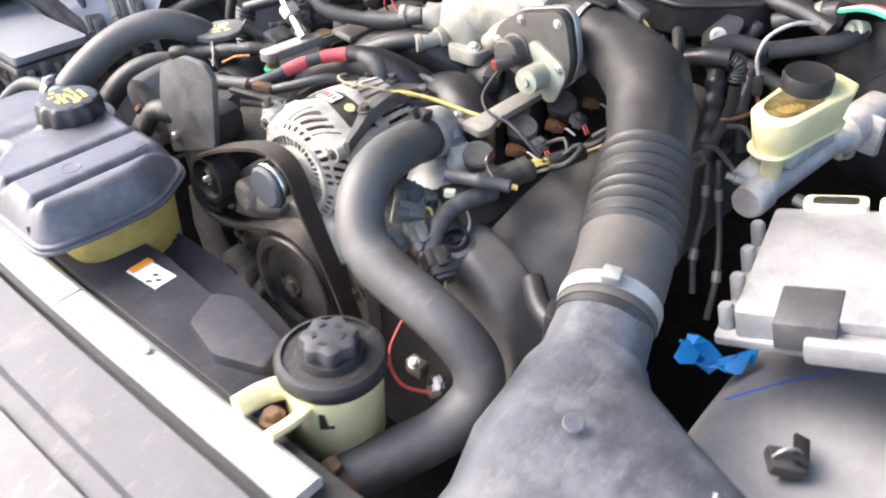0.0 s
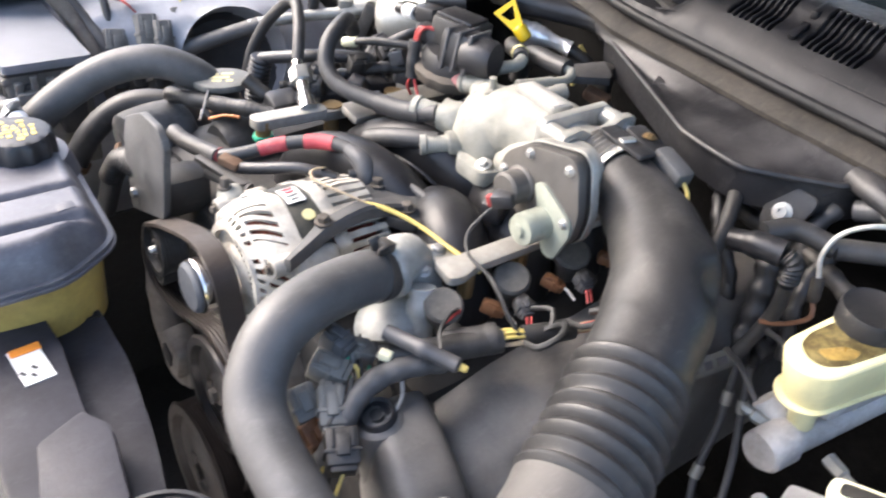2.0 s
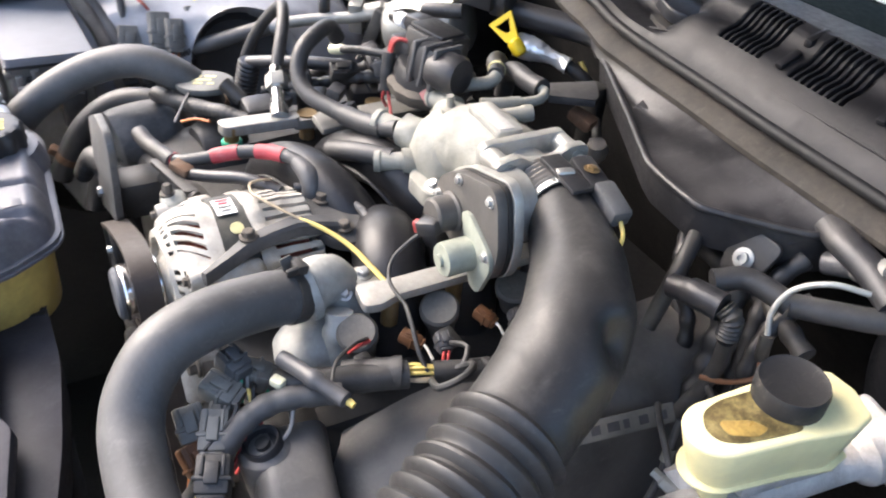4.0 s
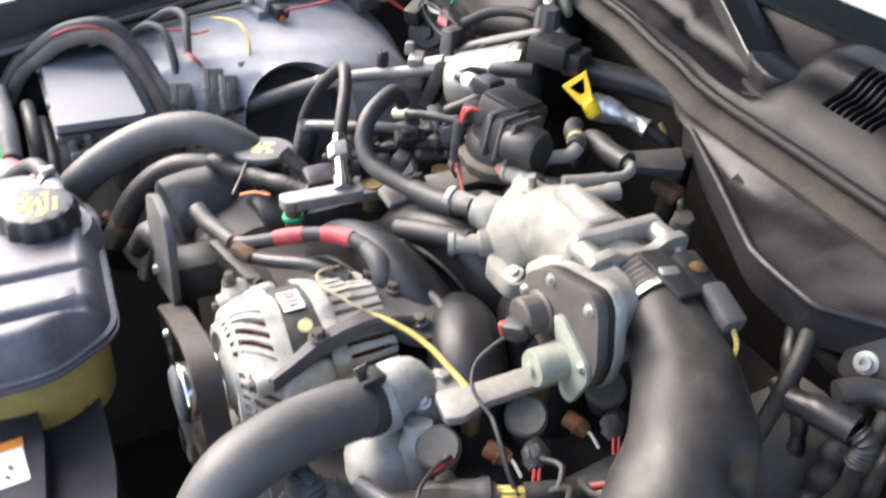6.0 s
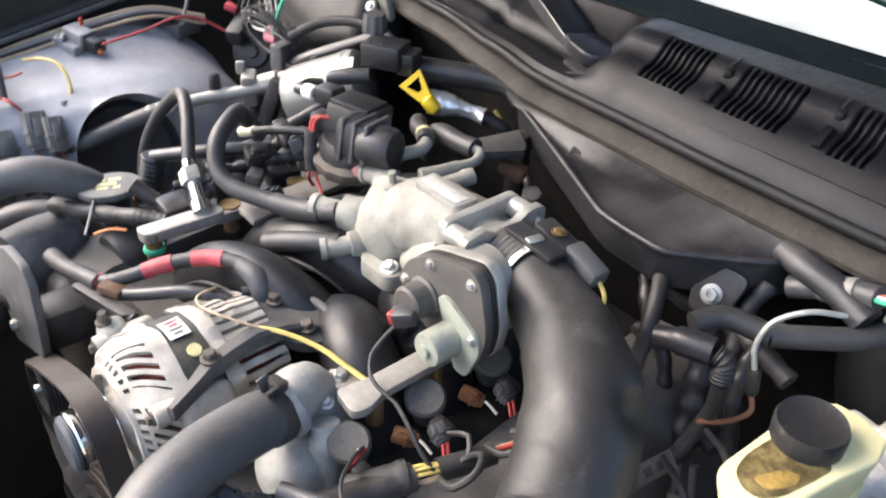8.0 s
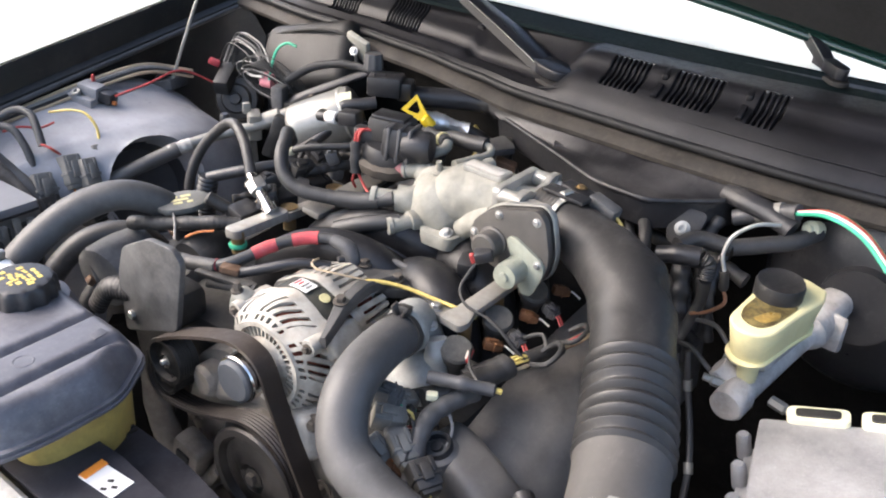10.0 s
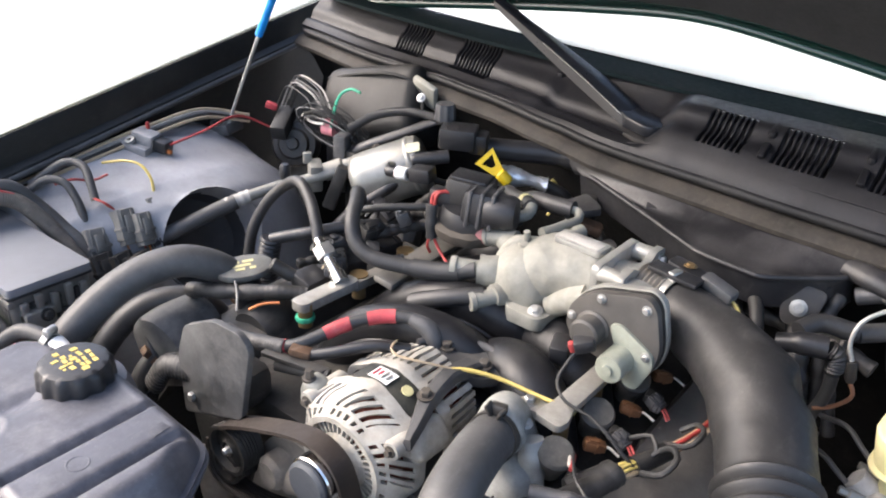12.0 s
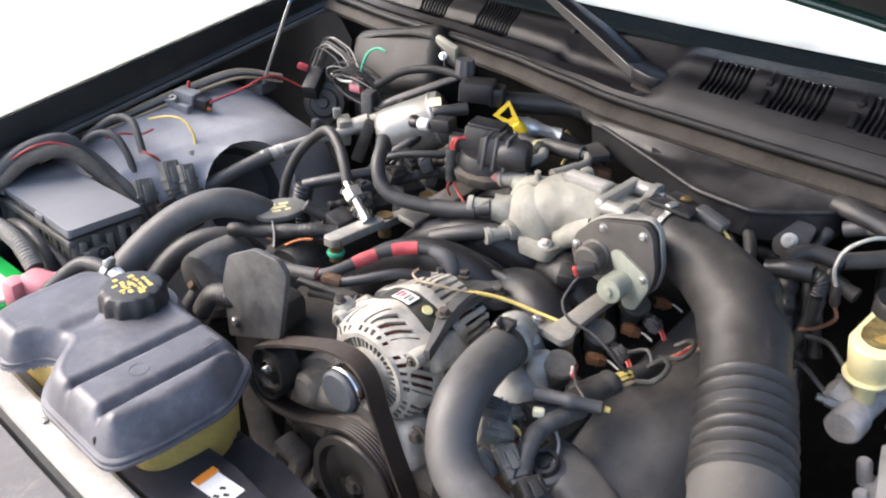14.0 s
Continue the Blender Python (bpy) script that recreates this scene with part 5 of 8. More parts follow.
def air_cleaner():
    ob = thing("air_cleaner", (0.53, 0.35, 0.6), "scuffed black plastic air cleaner housing at the front corner", "air cleaner")
    tube = sweep([(0.434, 0.505, 0.861), (0.448, 0.462, 0.847), (0.462, 0.42, 0.835)], lambda s, n: 0.0405 + 0.004 * s / n, 36, 0.006)
    part("outlet", tube, AIRBOX, ob)
    c0, way = Vector((0.462, 0.425, 0.836)), Vector((0.30, -0.92, -0.22)).normalized()
    u = Vector((0, 0, 1)).cross(way).normalized()
    v = way.cross(u)
    rows = []
    for d, hw, hh, sq, drop in ((-0.02, 0.046, 0.046, 2.0, 0), (0.0, 0.054, 0.050, 2.2, 0), (0.03, 0.076, 0.060, 2.6, 0.006), (0.07, 0.106, 0.075, 3.2, 0.012), (0.12, 0.130, 0.088, 4.0, 0.020), (0.17, 0.145, 0.096, 5.0, 0.032), (0.24, 0.152, 0.10, 6.0, 0.05), (0.26, 0.148, 0.095, 6.0, 0.05)):
        row = []
        for k in range(40):
            a = math.tau * k / 40
            cx, sx = math.cos(a), math.sin(a)
            px = math.copysign(abs(cx) ** (2 / sq), cx) * hw
            pz = math.copysign(abs(sx) ** (2 / sq), sx) * hh
            row.append(tuple(c0 + way * d - u * (px - 0.062 * max(0, min(d / 0.12, 1))) + v * pz + Vector((0, 0, -drop))))
        rows.append(row)
    part("lid", loft(rows, closed=True, caps=True), AIRBOX, ob, "scuffed black lid")
    part("base", block((0.585, 0.215, 0.64), (0.30, 0.16, 0.22), 0.02, (0, 0, 16)), PLASTIC, ob)
    for k in range(3):
        a = c0 + way * 0.10 + u * (0.02 + 0.045 * k) + Vector((0, 0, 0.062))
        part("rib", sweep([tuple(a), tuple(a + way * 0.06 + Vector((0, 0, -0.010)))], 0.004, 8, 0.01), AIRBOX, ob)
    part("edge_ridge", sweep([(0.536, 0.436, 0.818), (0.562, 0.395, 0.806), (0.588, 0.345, 0.786), (0.61, 0.29, 0.765)], 0.009, 10, 0.01), AIRBOX, ob)
    part("moulded_mark", lathe([(0.0, 0.001), (0.007, 0.001), (0.008, 0)], c0 + way * 0.085 + Vector((0.01, 0, 0.072)), (0.1, -0.2, 1), 16), AIRBOX, ob)
    part("tab", block((0.402, 0.462, 0.842), (0.010, 0.024, 0.04), 0.002, (0, 0, 20)), PLASTIC, ob)
    part("inlet_pipe", sweep([(0.40, 0.475, 0.828), (0.37, 0.492, 0.826), (0.345, 0.515, 0.828)], 0.011, 12), PLASTIC, ob)


def brake_booster():
    ob = thing("brake_booster", (0.53, 1.03, 0.7), "large round black brake booster on the firewall", "brake booster")
    at, way = (0.520, 1.075, 0.865), (-0.10, -1.0, 0.06)
    part("drum", lathe([(0.135, -0.09), (0.139, -0.03), (0.139, 0.0), (0.134, 0.006), (0.134, 0.014), (0.120, 0.034), (0.085, 0.048), (0.05, 0.054), (0.048, 0.07), (0.0, 0.072)], at, way, 56), BOOSTER, ob)
    part("check_valve", lathe([(0.011, 0), (0.011, 0.02), (0.006, 0.022), (0.006, 0.03)], (0.440, 1.035, 0.940), (-0.3, -1, 0.3), 16), CREAM, ob)
    part("stud", bolt((0.470, 1.010, 0.800), (-0.1, -1, 0), 0.008, 0.02), STEEL, ob)


def master_cylinder():
    ob = thing("master_cylinder", (0.46, 0.86, 0.82), "aluminium brake master cylinder with a yellowed fluid tank", "master cylinder")
    a, b = Vector((0.446, 0.752, 0.840)), Vector((0.492, 1.02, 0.868))
    bm = lathe([(0.0, 0.0), (0.017, 0.001), (0.019, 0.004), (0.019, 0.030), (0.016, 0.034), (0.016, 0.17), (0.024, 0.18), (0.024, 0.20), (0.020, 0.26)], a, b - a, 26)
    block((0.462, 0.85, 0.872), (0.022, 0.09, 0.02), 0.005, (0, 0, -9), bm)
    block((0.478, 0.96, 0.855), (0.075, 0.014, 0.05), 0.008, (0, 0, -9), bm)
    lathe([(0.012, -0.012), (0.012, 0.030)], (0.446, 0.790, 0.846), (-0.6, -0.1, 0.4), 14, bm)
    part("cylinder", lumpy(bm, 0.0025, 60), OLDCAST, ob)
    for at, way in (((0.430, 0.775, 0.850), (-1, -0.25, 0.15)), ((0.436, 0.815, 0.855), (-1, -0.2, 0.2)), ((0.49, 0.80, 0.835), (1, -0.3, 0))):
        part("fitting", lathe([(0.0065, -0.01), (0.0065, 0.008), (0.0042, 0.010), (0.0042, 0.018)], at, way, 6), PIPEALU, ob)
    m = facing((0.455, 0.810, 0.905), (0.0, -0.08, 1), (0.19, 1, 0))
    cx = [(0.0245 * math.cos(a), -0.036 + 0.026 * math.sin(a)) for a in (math.pi + math.pi * k / 12 for k in range(13))]
    cx += [(0.027, 0.015), (0.031, 0.050), (0.024, 0.070), (0.0, 0.075), (-0.020, 0.070), (-0.030, 0.050), (-0.029, 0.020)]
    body = prism(cx, -0.014, 0.038, 0.012, m=m, segs=6)
    back = m.inverted()
    for v in body.verts:
        q = back @ v.co
        k = 1 - 0.20 * max(0.0, min(1.0, (0.022 - q.z) / 0.036))
        v.co = m @ Vector((q.x * k, 0.012 + (q.y - 0.012) * k, q.z))
    tank = part("fluid_tank", body, YELLOWTANK, ob, "yellowed translucent fluid tank")
    part("fluid_stain", prism(rounded([(-0.014, -0.042), (0.0, -0.048), (0.011, -0.044), (0.017, -0.030), (0.019, -0.005), (0.020, 0.018), (-0.021, 0.020), (-0.020, -0.025)], 0.007), 0.0365, 0.0388, 0.0008, m=m), STAINED, tank, "dark brown fluid residue")
    part("spill", prism(rounded([(-0.004, -0.036), (0.008, -0.036), (0.016, -0.018), (0.012, -0.006), (0.002, -0.014)], 0.004), 0.0385, 0.0393, 0.0003, m=m), SPILL, tank, "amber spilled fluid")
    part("seam", prism([(x * 0.95, 0.012 + (y - 0.012) * 0.93) for x, y in cx], -0.008, -0.0055, 0.001, m=m), YELLOWTANK, tank)
    for dy in (-0.022, 0.030):
        part("port", lathe([(0.011, -0.05), (0.011, -0.018)], m @ Vector((0, dy, 0)), m.to_3x3() @ Vector((0, 0, 1)), 14), YELLOWTANK, tank)
    part("cap", lathe([(0.0250, -0.002), (0.0255, 0.016), (0.0240, 0.020), (0.0215, 0.0185), (0.0, 0.0185)], m @ Vector((-0.008, 0.023, 0.036)), m.to_3x3() @ Vector((0, 0, 1)), 64,
         wobble=lambda q, h: 1 + (0.012 * math.sin(32 * q) if h < 0.017 else 0)), CAPBLACK, tank, "black fluted screw cap")


def control_module():
    ob = thing("control_module", (0.54, 0.64, 0.80), "oxidised aluminium control module with cream connectors", "control module")
    x_way, y_way = Vector((0.95, 0.22, 0.26)).normalized(), Vector((-0.24, 0.97, 0.0))
    z_way = x_way.cross(y_way).normalized()
    y_way = z_way.cross(x_way)
    m = Matrix.Translation((0.510, 0.628, 0.872)) @ Matrix((x_way, y_way, z_way)).transposed().to_4x4()
    bm = prism(rounded([(-0.006, -0.082), (0.19, -0.082), (0.19, 0.090), (-0.002, 0.090)], 0.006), -0.028, 0.0, 0.003, m=m)
    part("housing", bm, ALUBOX, ob)
    part("base_flange", prism(rounded([(-0.024, -0.085), (0.19, -0.095), (0.19, 0.094), (-0.014, 0.074)], 0.006), -0.034, -0.026, 0.002, m=m), ALUBOX, ob)
    for k in range(4):
        part("lug", lathe([(0.007, -0.03), (0.007, -0.006), (0.005, -0.003), (0.0, -0.003)], m @ Vector((-0.015, -0.068 + 0.045 * k, 0)), z_way, 14), ALUBOX, ob)
    part("edge_rail", block(m @ Vector((0.12, -0.092, -0.02)), (0.14, 0.02, 0.022), 0.004, m.to_3x3().to_4x4()), ALUBOX, ob)
    part("cover_plate", block(m @ Vector((0.050, -0.066, -0.012)), (0.048, 0.054, 0.027), 0.002, m.to_3x3().to_4x4()), GREYBLACK, ob, "dull grey plastic cover plate")
    for x in (0.050, 0.115):
        part("connector", prism(rounded([(x - 0.028, 0.085), (x + 0.028, 0.085), (x + 0.028, 0.108), (x - 0.028, 0.108)], 0.008), -0.02, 0.006, 0.003, m=m), CREAM, ob, "cream plastic connector")
        part("socket", prism(rounded([(x - 0.020, 0.090), (x + 0.020, 0.090), (x + 0.020, 0.103), (x - 0.020, 0.103)], 0.005), 0.0, 0.0075, 0.001, m=m), DARK, ob)


def fuse_box():
    ob = thing("fuse_box", (-0.61, 0.48, 0.72), "black fuse box with a pale scuffed lid", "fuse box")
    lid = [(-0.754, 0.430), (-0.734, 0.532), (-0.490, 0.538), (-0.492, 0.424)]
    part("lid", prism(rounded(lid, 0.008), 0.831, 0.844, 0.003), LIDGREY, ob, "grey lid reflecting the sky")
    part("body", prism(rounded([(-0.617 + (x + 0.617) * 0.96, 0.484 + (y - 0.484) * 0.95) for x, y in lid], 0.008), 0.68, 0.830, 0.004), FUSEGREY, ob)
    for k in range(7):
        part("latch", block((-0.70 + 0.03 * k, 0.432, 0.795), (0.012 + 0.004 * (k % 2), 0.012, 0.045 + 0.02 * (k % 3)), 0.002), FUSEGREY, ob)
    for k in range(14):
        part("side_rib", block((-0.735 + 0.0175 * k, 0.4295, 0.770), (0.004, 0.008, 0.10), 0.001), FUSEGREY, ob)
    part("front_lip", block((-0.62, 0.4275, 0.820), (0.25, 0.010, 0.010), 0.002), FUSEGREY, ob)
    part("front_tray", block((-0.60, 0.424, 0.735), (0.21, 0.018, 0.05), 0.004), DUSTY, ob)
    for k in range(3):
        part("latch", block((-0.497, 0.455 + 0.03 * k, 0.795), (0.012, 0.012, 0.04), 0.002), DUSTY, ob)
    for k in range(5):
        part("clip", block((-0.4895, 0.440 + 0.020 * k, 0.806), (0.009, 0.010, 0.030 + 0.012 * (k % 2)), 0.002), FUSEGREY, ob)
    for x in (-0.70, -0.575):
        part("lid_tab", block((x, 0.4245, 0.8375), (0.022, 0.006, 0.010), 0.002), LIDGREY, ob)
    part("lid_rim", prism(rounded([(-0.62 + (x + 0.62) * 1.008, 0.484 + (y - 0.484) * 1.02) for x, y in lid], 0.008), 0.8285, 0.8325, 0.001), PLASTIC, ob)
    part("side_relay", block((-0.488, 0.455, 0.790), (0.020, 0.040, 0.036), 0.004), FUSEGREY, ob)
    part("side_relay", block((-0.480, 0.500, 0.770), (0.026, 0.034, 0.05), 0.004), DUSTY, ob)
    part("terminal", bolt((-0.478, 0.462, 0.800), (0.9, 0, 0.3), 0.006, 0.008), INK, ob)


def battery():
    ob = thing("battery", (-0.58, 0.33, 0.55), "bright green car battery with red covered terminal", "battery")
    part("case", block((-0.60, 0.290, 0.665), (0.24, 0.17, 0.23), 0.01), BATTERYGREEN, ob, "bright green case")
    part("top_label", block((-0.60, 0.280, 0.781), (0.225, 0.135, 0.008), 0.003), WHITE, ob, "white label over the top")
    bm = block((-0.462, 0.362, 0.800), (0.050, 0.040, 0.032), 0.012, (0, 8, 25), segs=3)
    block((-0.434, 0.388, 0.800), (0.06, 0.026, 0.018), 0.008, (0, 10, 30), bm)
    block((-0.476, 0.335, 0.79), (0.03, 0.03, 0.05), 0.010, (0, 0, 10), bm)
    part("terminal_cover", bm, PINKPL, ob, "faded red terminal cover")
    part("cable", sweep([(-0.485, 0.368, 0.812), (-0.525, 0.370, 0.835), (-0.575, 0.368, 0.842), (-0.63, 0.366, 0.838), (-0.70, 0.37, 0.80)], ribbed(0.0120, 0.005, 0.0005), 14, 0.0015), PLUGDIRTY, ob, "dirty grey ribbed cable loom")
    part("lead", sweep([(-0.49, 0.392, 0.70), (-0.50, 0.396, 0.79), (-0.54, 0.398, 0.825), (-0.60, 0.398, 0.826), (-0.66, 0.40, 0.79), (-0.68, 0.40, 0.72)], 0.009, 12), RUBBER, ob)
    part("lead", sweep([(-0.47, 0.405, 0.68), (-0.475, 0.412, 0.77), (-0.52, 0.412, 0.80), (-0.60, 0.412, 0.80), (-0.70, 0.412, 0.75)], 0.008, 12), RUBBER, ob)


def power_steering_reservoir():
    ob = thing("steering_fluid_reservoir", (0.30, 0.35, 0.68), "yellowed steering fluid tank with a dark lobed cap", "fluid tank")
    c = Vector((0.257, 0.334, 0.808))
    part("tank", lathe([(0.040, -0.095), (0.044, -0.09), (0.046, -0.015), (0.044, -0.004)], c, (0, 0, 1), 36), YELLOWTANK, ob)
    part("lid_disc", lathe([(0.048, -0.012), (0.051, -0.008), (0.051, 0.002), (0.048, 0.006), (0.044, 0.007), (0.044, 0.004), (0.032, 0.005), (0.030, 0.012), (0.0, 0.012)], c, (0, 0, 1), 44), CAPBLACK, ob)
    lid = part("cap", lathe([(0.0235, 0.008), (0.025, 0.012), (0.025, 0.020), (0.0235, 0.0245), (0.020, 0.026), (0.0, 0.0262)], c, (0, 0, 1), 84, wobble=lambda a, h: 1 + (0.09 * math.cos(7 * a) if h < 0.0255 else 0.05 * math.cos(7 * a))), CAPSCUFF, ob, "scuffed dark lobed cap with worn markings")
    for k in range(5):
        a = 0.5 + 1.15 * k
        part("mark", block(c + Vector((0.013 * math.cos(a), 0.013 * math.sin(a), 0.0266)), (0.007, 0.003, 0.0008), 0, (0, 0, math.degrees(a) + 90)), PLASTIC, lid)
    arm = sweep([(0.250, 0.310, 0.778), (0.232, 0.296, 0.781), (0.224, 0.278, 0.782), (0.222, 0.252, 0.784)], 0.011, 10, 0.006, flat=0.6)
    sweep([(0.262, 0.310, 0.778), (0.268, 0.290, 0.781), (0.269, 0.268, 0.782), (0.268, 0.248, 0.784)], 0.010, 10, 0.006, bm=arm, flat=0.6)
    part("mounting_arm", arm, YELLOWTANK, ob)
    part("bolt", bolt((0.247, 0.270, 0.772), (0, 0, 1), 0.008, 0.01), RUSTY, ob)
    part("level_mark", block((0.284, 0.300, 0.772), (0.004, 0.014, 0.02), 0.001, (0, 0, -45)), INK, ob)


def fan_shroud():
    ob = thing("fan_shroud", (0.0, 0.35, 0.60), "black plastic fan shroud with an orange and white sticker", "fan shroud")
    part("top_panel", prism(rounded([(-0.30, 0.262), (0.235, 0.262), (0.215, 0.315), (0.140, 0.332), (0.073, 0.338), (-0.03, 0.347), (-0.095, 0.343), (-0.22, 0.345)], 0.012), 0.735, 0.771, 0.006), SHROUD, ob)
    part("rear_tier", prism(rounded([(-0.22, 0.338), (0.20, 0.330), (0.205, 0.360), (0.107, 0.383), (0.0, 0.399), (-0.082, 0.400), (-0.22, 0.395)], 0.02), 0.69, 0.744, 0.008), SHROUD, ob)
    for k in range(3):
        part("slot", block((-0.098 + 0.008 * k, 0.372, 0.7445), (0.0035, 0.050, 0.003), 0.001, (0, 0, -6)), DARK, ob)
    part("raised_step", prism(rounded([(0.090, 0.292), (0.070, 0.336), (0.100, 0.352), (0.186, 0.338), (0.205, 0.300), (0.15, 0.278)], 0.006), 0.764, 0.781, 0.003, swell=0.93), SHROUD, ob)
    part("lower_ring", lathe([(0.228, 0), (0.228, 0.062), (0.218, 0.062), (0.218, 0)], (-0.02, 0.33, 0.48), (0, 1, 0), 40, caps=False), DARK, ob)
    a = 4
    st = part("sticker", block((-0.012, 0.3165, 0.7718), (0.050, 0.027, 0.0012), 0, (0, 0, a)), WHITE, ob, "white warning sticker")
    part("orange_band", block((-0.0325, 0.3165, 0.7728), (0.010, 0.027, 0.0012), 0, (0, 0, a)), ORANGE, st)
    for k, (dx, dy) in enumerate(((0.002, 0.004), (0.012, 0.001), (0.006, -0.007))):
        part("print_bar", block((-0.008 + dx, 0.314 + dy, 0.7728), (0.006, 0.003, 0.0012), 0, (0, 0, a + 30)), INK, st)


def valve_cover():
    ob = thing("valve_cover", (0.28, 0.75, 0.70), "dusty brown-black plastic valve cover of the driver side", "valve cover")
    rows = []
    for y, top in ((0.562, 0.70), (0.576, 0.770), (0.60, 0.788), (0.66, 0.804), (0.80, 0.822), (1.0, 0.83), (1.02, 0.80)):
        rows.append([(0.205, y, 0.68), (0.210, y, top - 0.03), (0.225, y, top - 0.004), (0.255, y, top), (0.298, y, top - 0.005), (0.325, y, top - 0.022), (0.344, y, top - 0.07), (0.350, y, 0.66)])
    part("cover", loft(rows, caps=False), VALVEGREY, ob)
    # rounded ridge that runs to the front and falls away, with the plug boss at its corner
    ridge = []
    for x, y, z, w in ((0.212, 0.557, 0.775, 0.016), (0.218, 0.556, 0.806, 0.024), (0.228, 0.553, 0.819, 0.029), (0.246, 0.546, 0.823, 0.031), (0.268, 0.540, 0.820, 0.032), (0.292, 0.536, 0.811, 0.032), (0.315, 0.534, 0.796, 0.032), (0.334, 0.532, 0.770, 0.031), (0.345, 0.531, 0.735, 0.030), (0.350, 0.530, 0.68, 0.028)):
        ridge.append([(x + 0.12 * u * w, y + 0.99 * u * w, z + h) for u, h in ((-1.12, -0.10), (-1.08, -0.035), (-1.02, -0.016), (-0.88, -0.006), (-0.66, -0.001), (-0.3, 0.0), (0.1, 0.0), (0.5, -0.001), (0.76, -0.005), (0.92, -0.014), (1.0, -0.032), (1.04, -0.10))])
    lobe = loft(ridge)
    bmesh.ops.subdivide_edges(lobe, edges=lobe.edges, cuts=1, use_grid_fill=True, smooth=0.6)
    part("front_lobe", lumpy(lobe, 0.0012, 24), VALVEGREY, ob)
    part("plug_boss", lathe([(0.026, -0.12), (0.0235, -0.012), (0.0215, -0.004), (0.0175, -0.001), (0.0, -0.001)], (0.241, 0.522, 0.822), (-0.05, -0.2, 1), 30), VALVEGREY, ob)
    part("plug_ring", lathe([(0.0165, -0.03), (0.0165, 0.004), (0.0150, 0.006), (0.0125, 0.004), (0.0120, -0.002), (0.0, -0.002)], (0.241, 0.522, 0.822), (-0.05, -0.35, 1), 26), PLASTIC, ob, "round black plug")
    part("plug_hub", lathe([(0.0065, -0.004), (0.0060, 0.003), (0.0, 0.003)], (0.241, 0.522, 0.822), (-0.05, -0.35, 1), 14), DUSTY, ob)
    cover2 = thing("valve_cover", (-0.27, 0.75, 0.70), "black valve cover of the passenger side under hoses", "valve cover")
    rows = []
    for y, top in ((0.54, 0.74), (0.56, 0.80), (0.60, 0.815), (0.80, 0.825), (1.0, 0.825), (1.02, 0.80)):
        rows.append([(-0.205, y, 0.68), (-0.210, y, top - 0.03), (-0.225, y, top - 0.004), (-0.255, y, top), (-0.31, y, top - 0.012), (-0.345, y, top - 0.03), (-0.375, y, top - 0.07), (-0.385, y, 0.66)])
    part("cover", loft(rows), DUSTY, cover2)


coolant_reservoir()
radiator_hose()
thermostat_housing()
alternator()
alternator_bracket()
pulley("idler_pulley", (-0.136, 0.476, 0.765), 0.031, 0.024, "dark ribbed idler pulley", STEEL, DARK)
pulley("water_pump_pulley", (0.016, 0.472, 0.672), 0.066, 0.028, "large dark water pump pulley", DIRTALU, PULLEYBLACK)
pulley("lower_idler_pulley", (-0.148, 0.482, 0.730), 0.022, 0.024, "small dark idler pulley under the belt", DIRTALU, DARK)
pulley("crank_pulley", (-0.005, 0.455, 0.535), 0.085, 0.030, "large brown crank pulley below the water pump", DIRTALU, BELT)
drive_belt()
engine_block()
intake_manifold()
throttle_elbow()
throttle_motor()
air_duct()
maf_sensor()
air_cleaner()
brake_booster()
master_cylinder()
control_module()
fuse_box()
battery()
power_steering_reservoir()
fan_shroud()
valve_cover()

# ---- hoses, pipes, cables and small parts ----
def hose(name, pts, r, material, label, category="hose", group="", seg=14, step=0.008, flat=1.0):
    return single(name, sweep(pts, r, seg, step, flat=flat), material, label, category, group)


def wire(pts, colour, r=0.0016, label="", group="loose wires"):
    bm = sweep(pts, r, 6, 0.006)
    return single("wire", bm, WIRES[colour], label or "thin %s wire hanging in the engine bay" % colour, "wire", group)


def connector(at, size, turn, material, label, colours=(), way=(1, 0, 0), name="connector"):
    """A plug: body, raised latch, rear collar and short wire ends."""
    ob = thing(name, (at[0], at[1], at[2] - size[2] / 2), label, "connector", "electrical connectors")
    m = Matrix.Translation(at) @ pose(0, 0, 0, *turn)
    rot = m.to_3x3().to_4x4()
    part("shell", block(at, size, 0.0025, rot), material, ob)
    part("latch", block(m @ Vector((0, 0, size[2] * 0.55)), (size[0] * 0.55, size[1] * 0.4, size[2] * 0.25), 0.001, rot), material, ob)
    part("collar", block(m @ Vector((size[0] * 0.55, 0, 0)), (size[0] * 0.2, size[1] * 0.8, size[2] * 0.8), 0.0015, rot), material, ob)
    part("flange", block(m @ Vector((size[0] * 0.12, 0, 0)), (size[0] * 0.10, size[1] * 1.12, size[2] * 1.12), 0.001, rot), material, ob)
    for k in (-1, 1):
        part("rib", block(m @ Vector((-size[0] * 0.2, k * size[1] * 0.3, size[2] * 0.5)), (size[0] * 0.5, size[1] * 0.10, size[2] * 0.16), 0.0005, rot), material, ob)
    for k, c in enumerate(colours):
        a = m @ Vector((size[0] * 0.6, (k - (len(colours) - 1) / 2) * size[1] * 0.3, 0))
        w = Vector(way)
        part("lead", sweep([a, a + w * 0.3 + Vector((0, 0, 0.003)), a + w], 0.0014, 6, 0.004), WIRES[c], ob)
    return ob


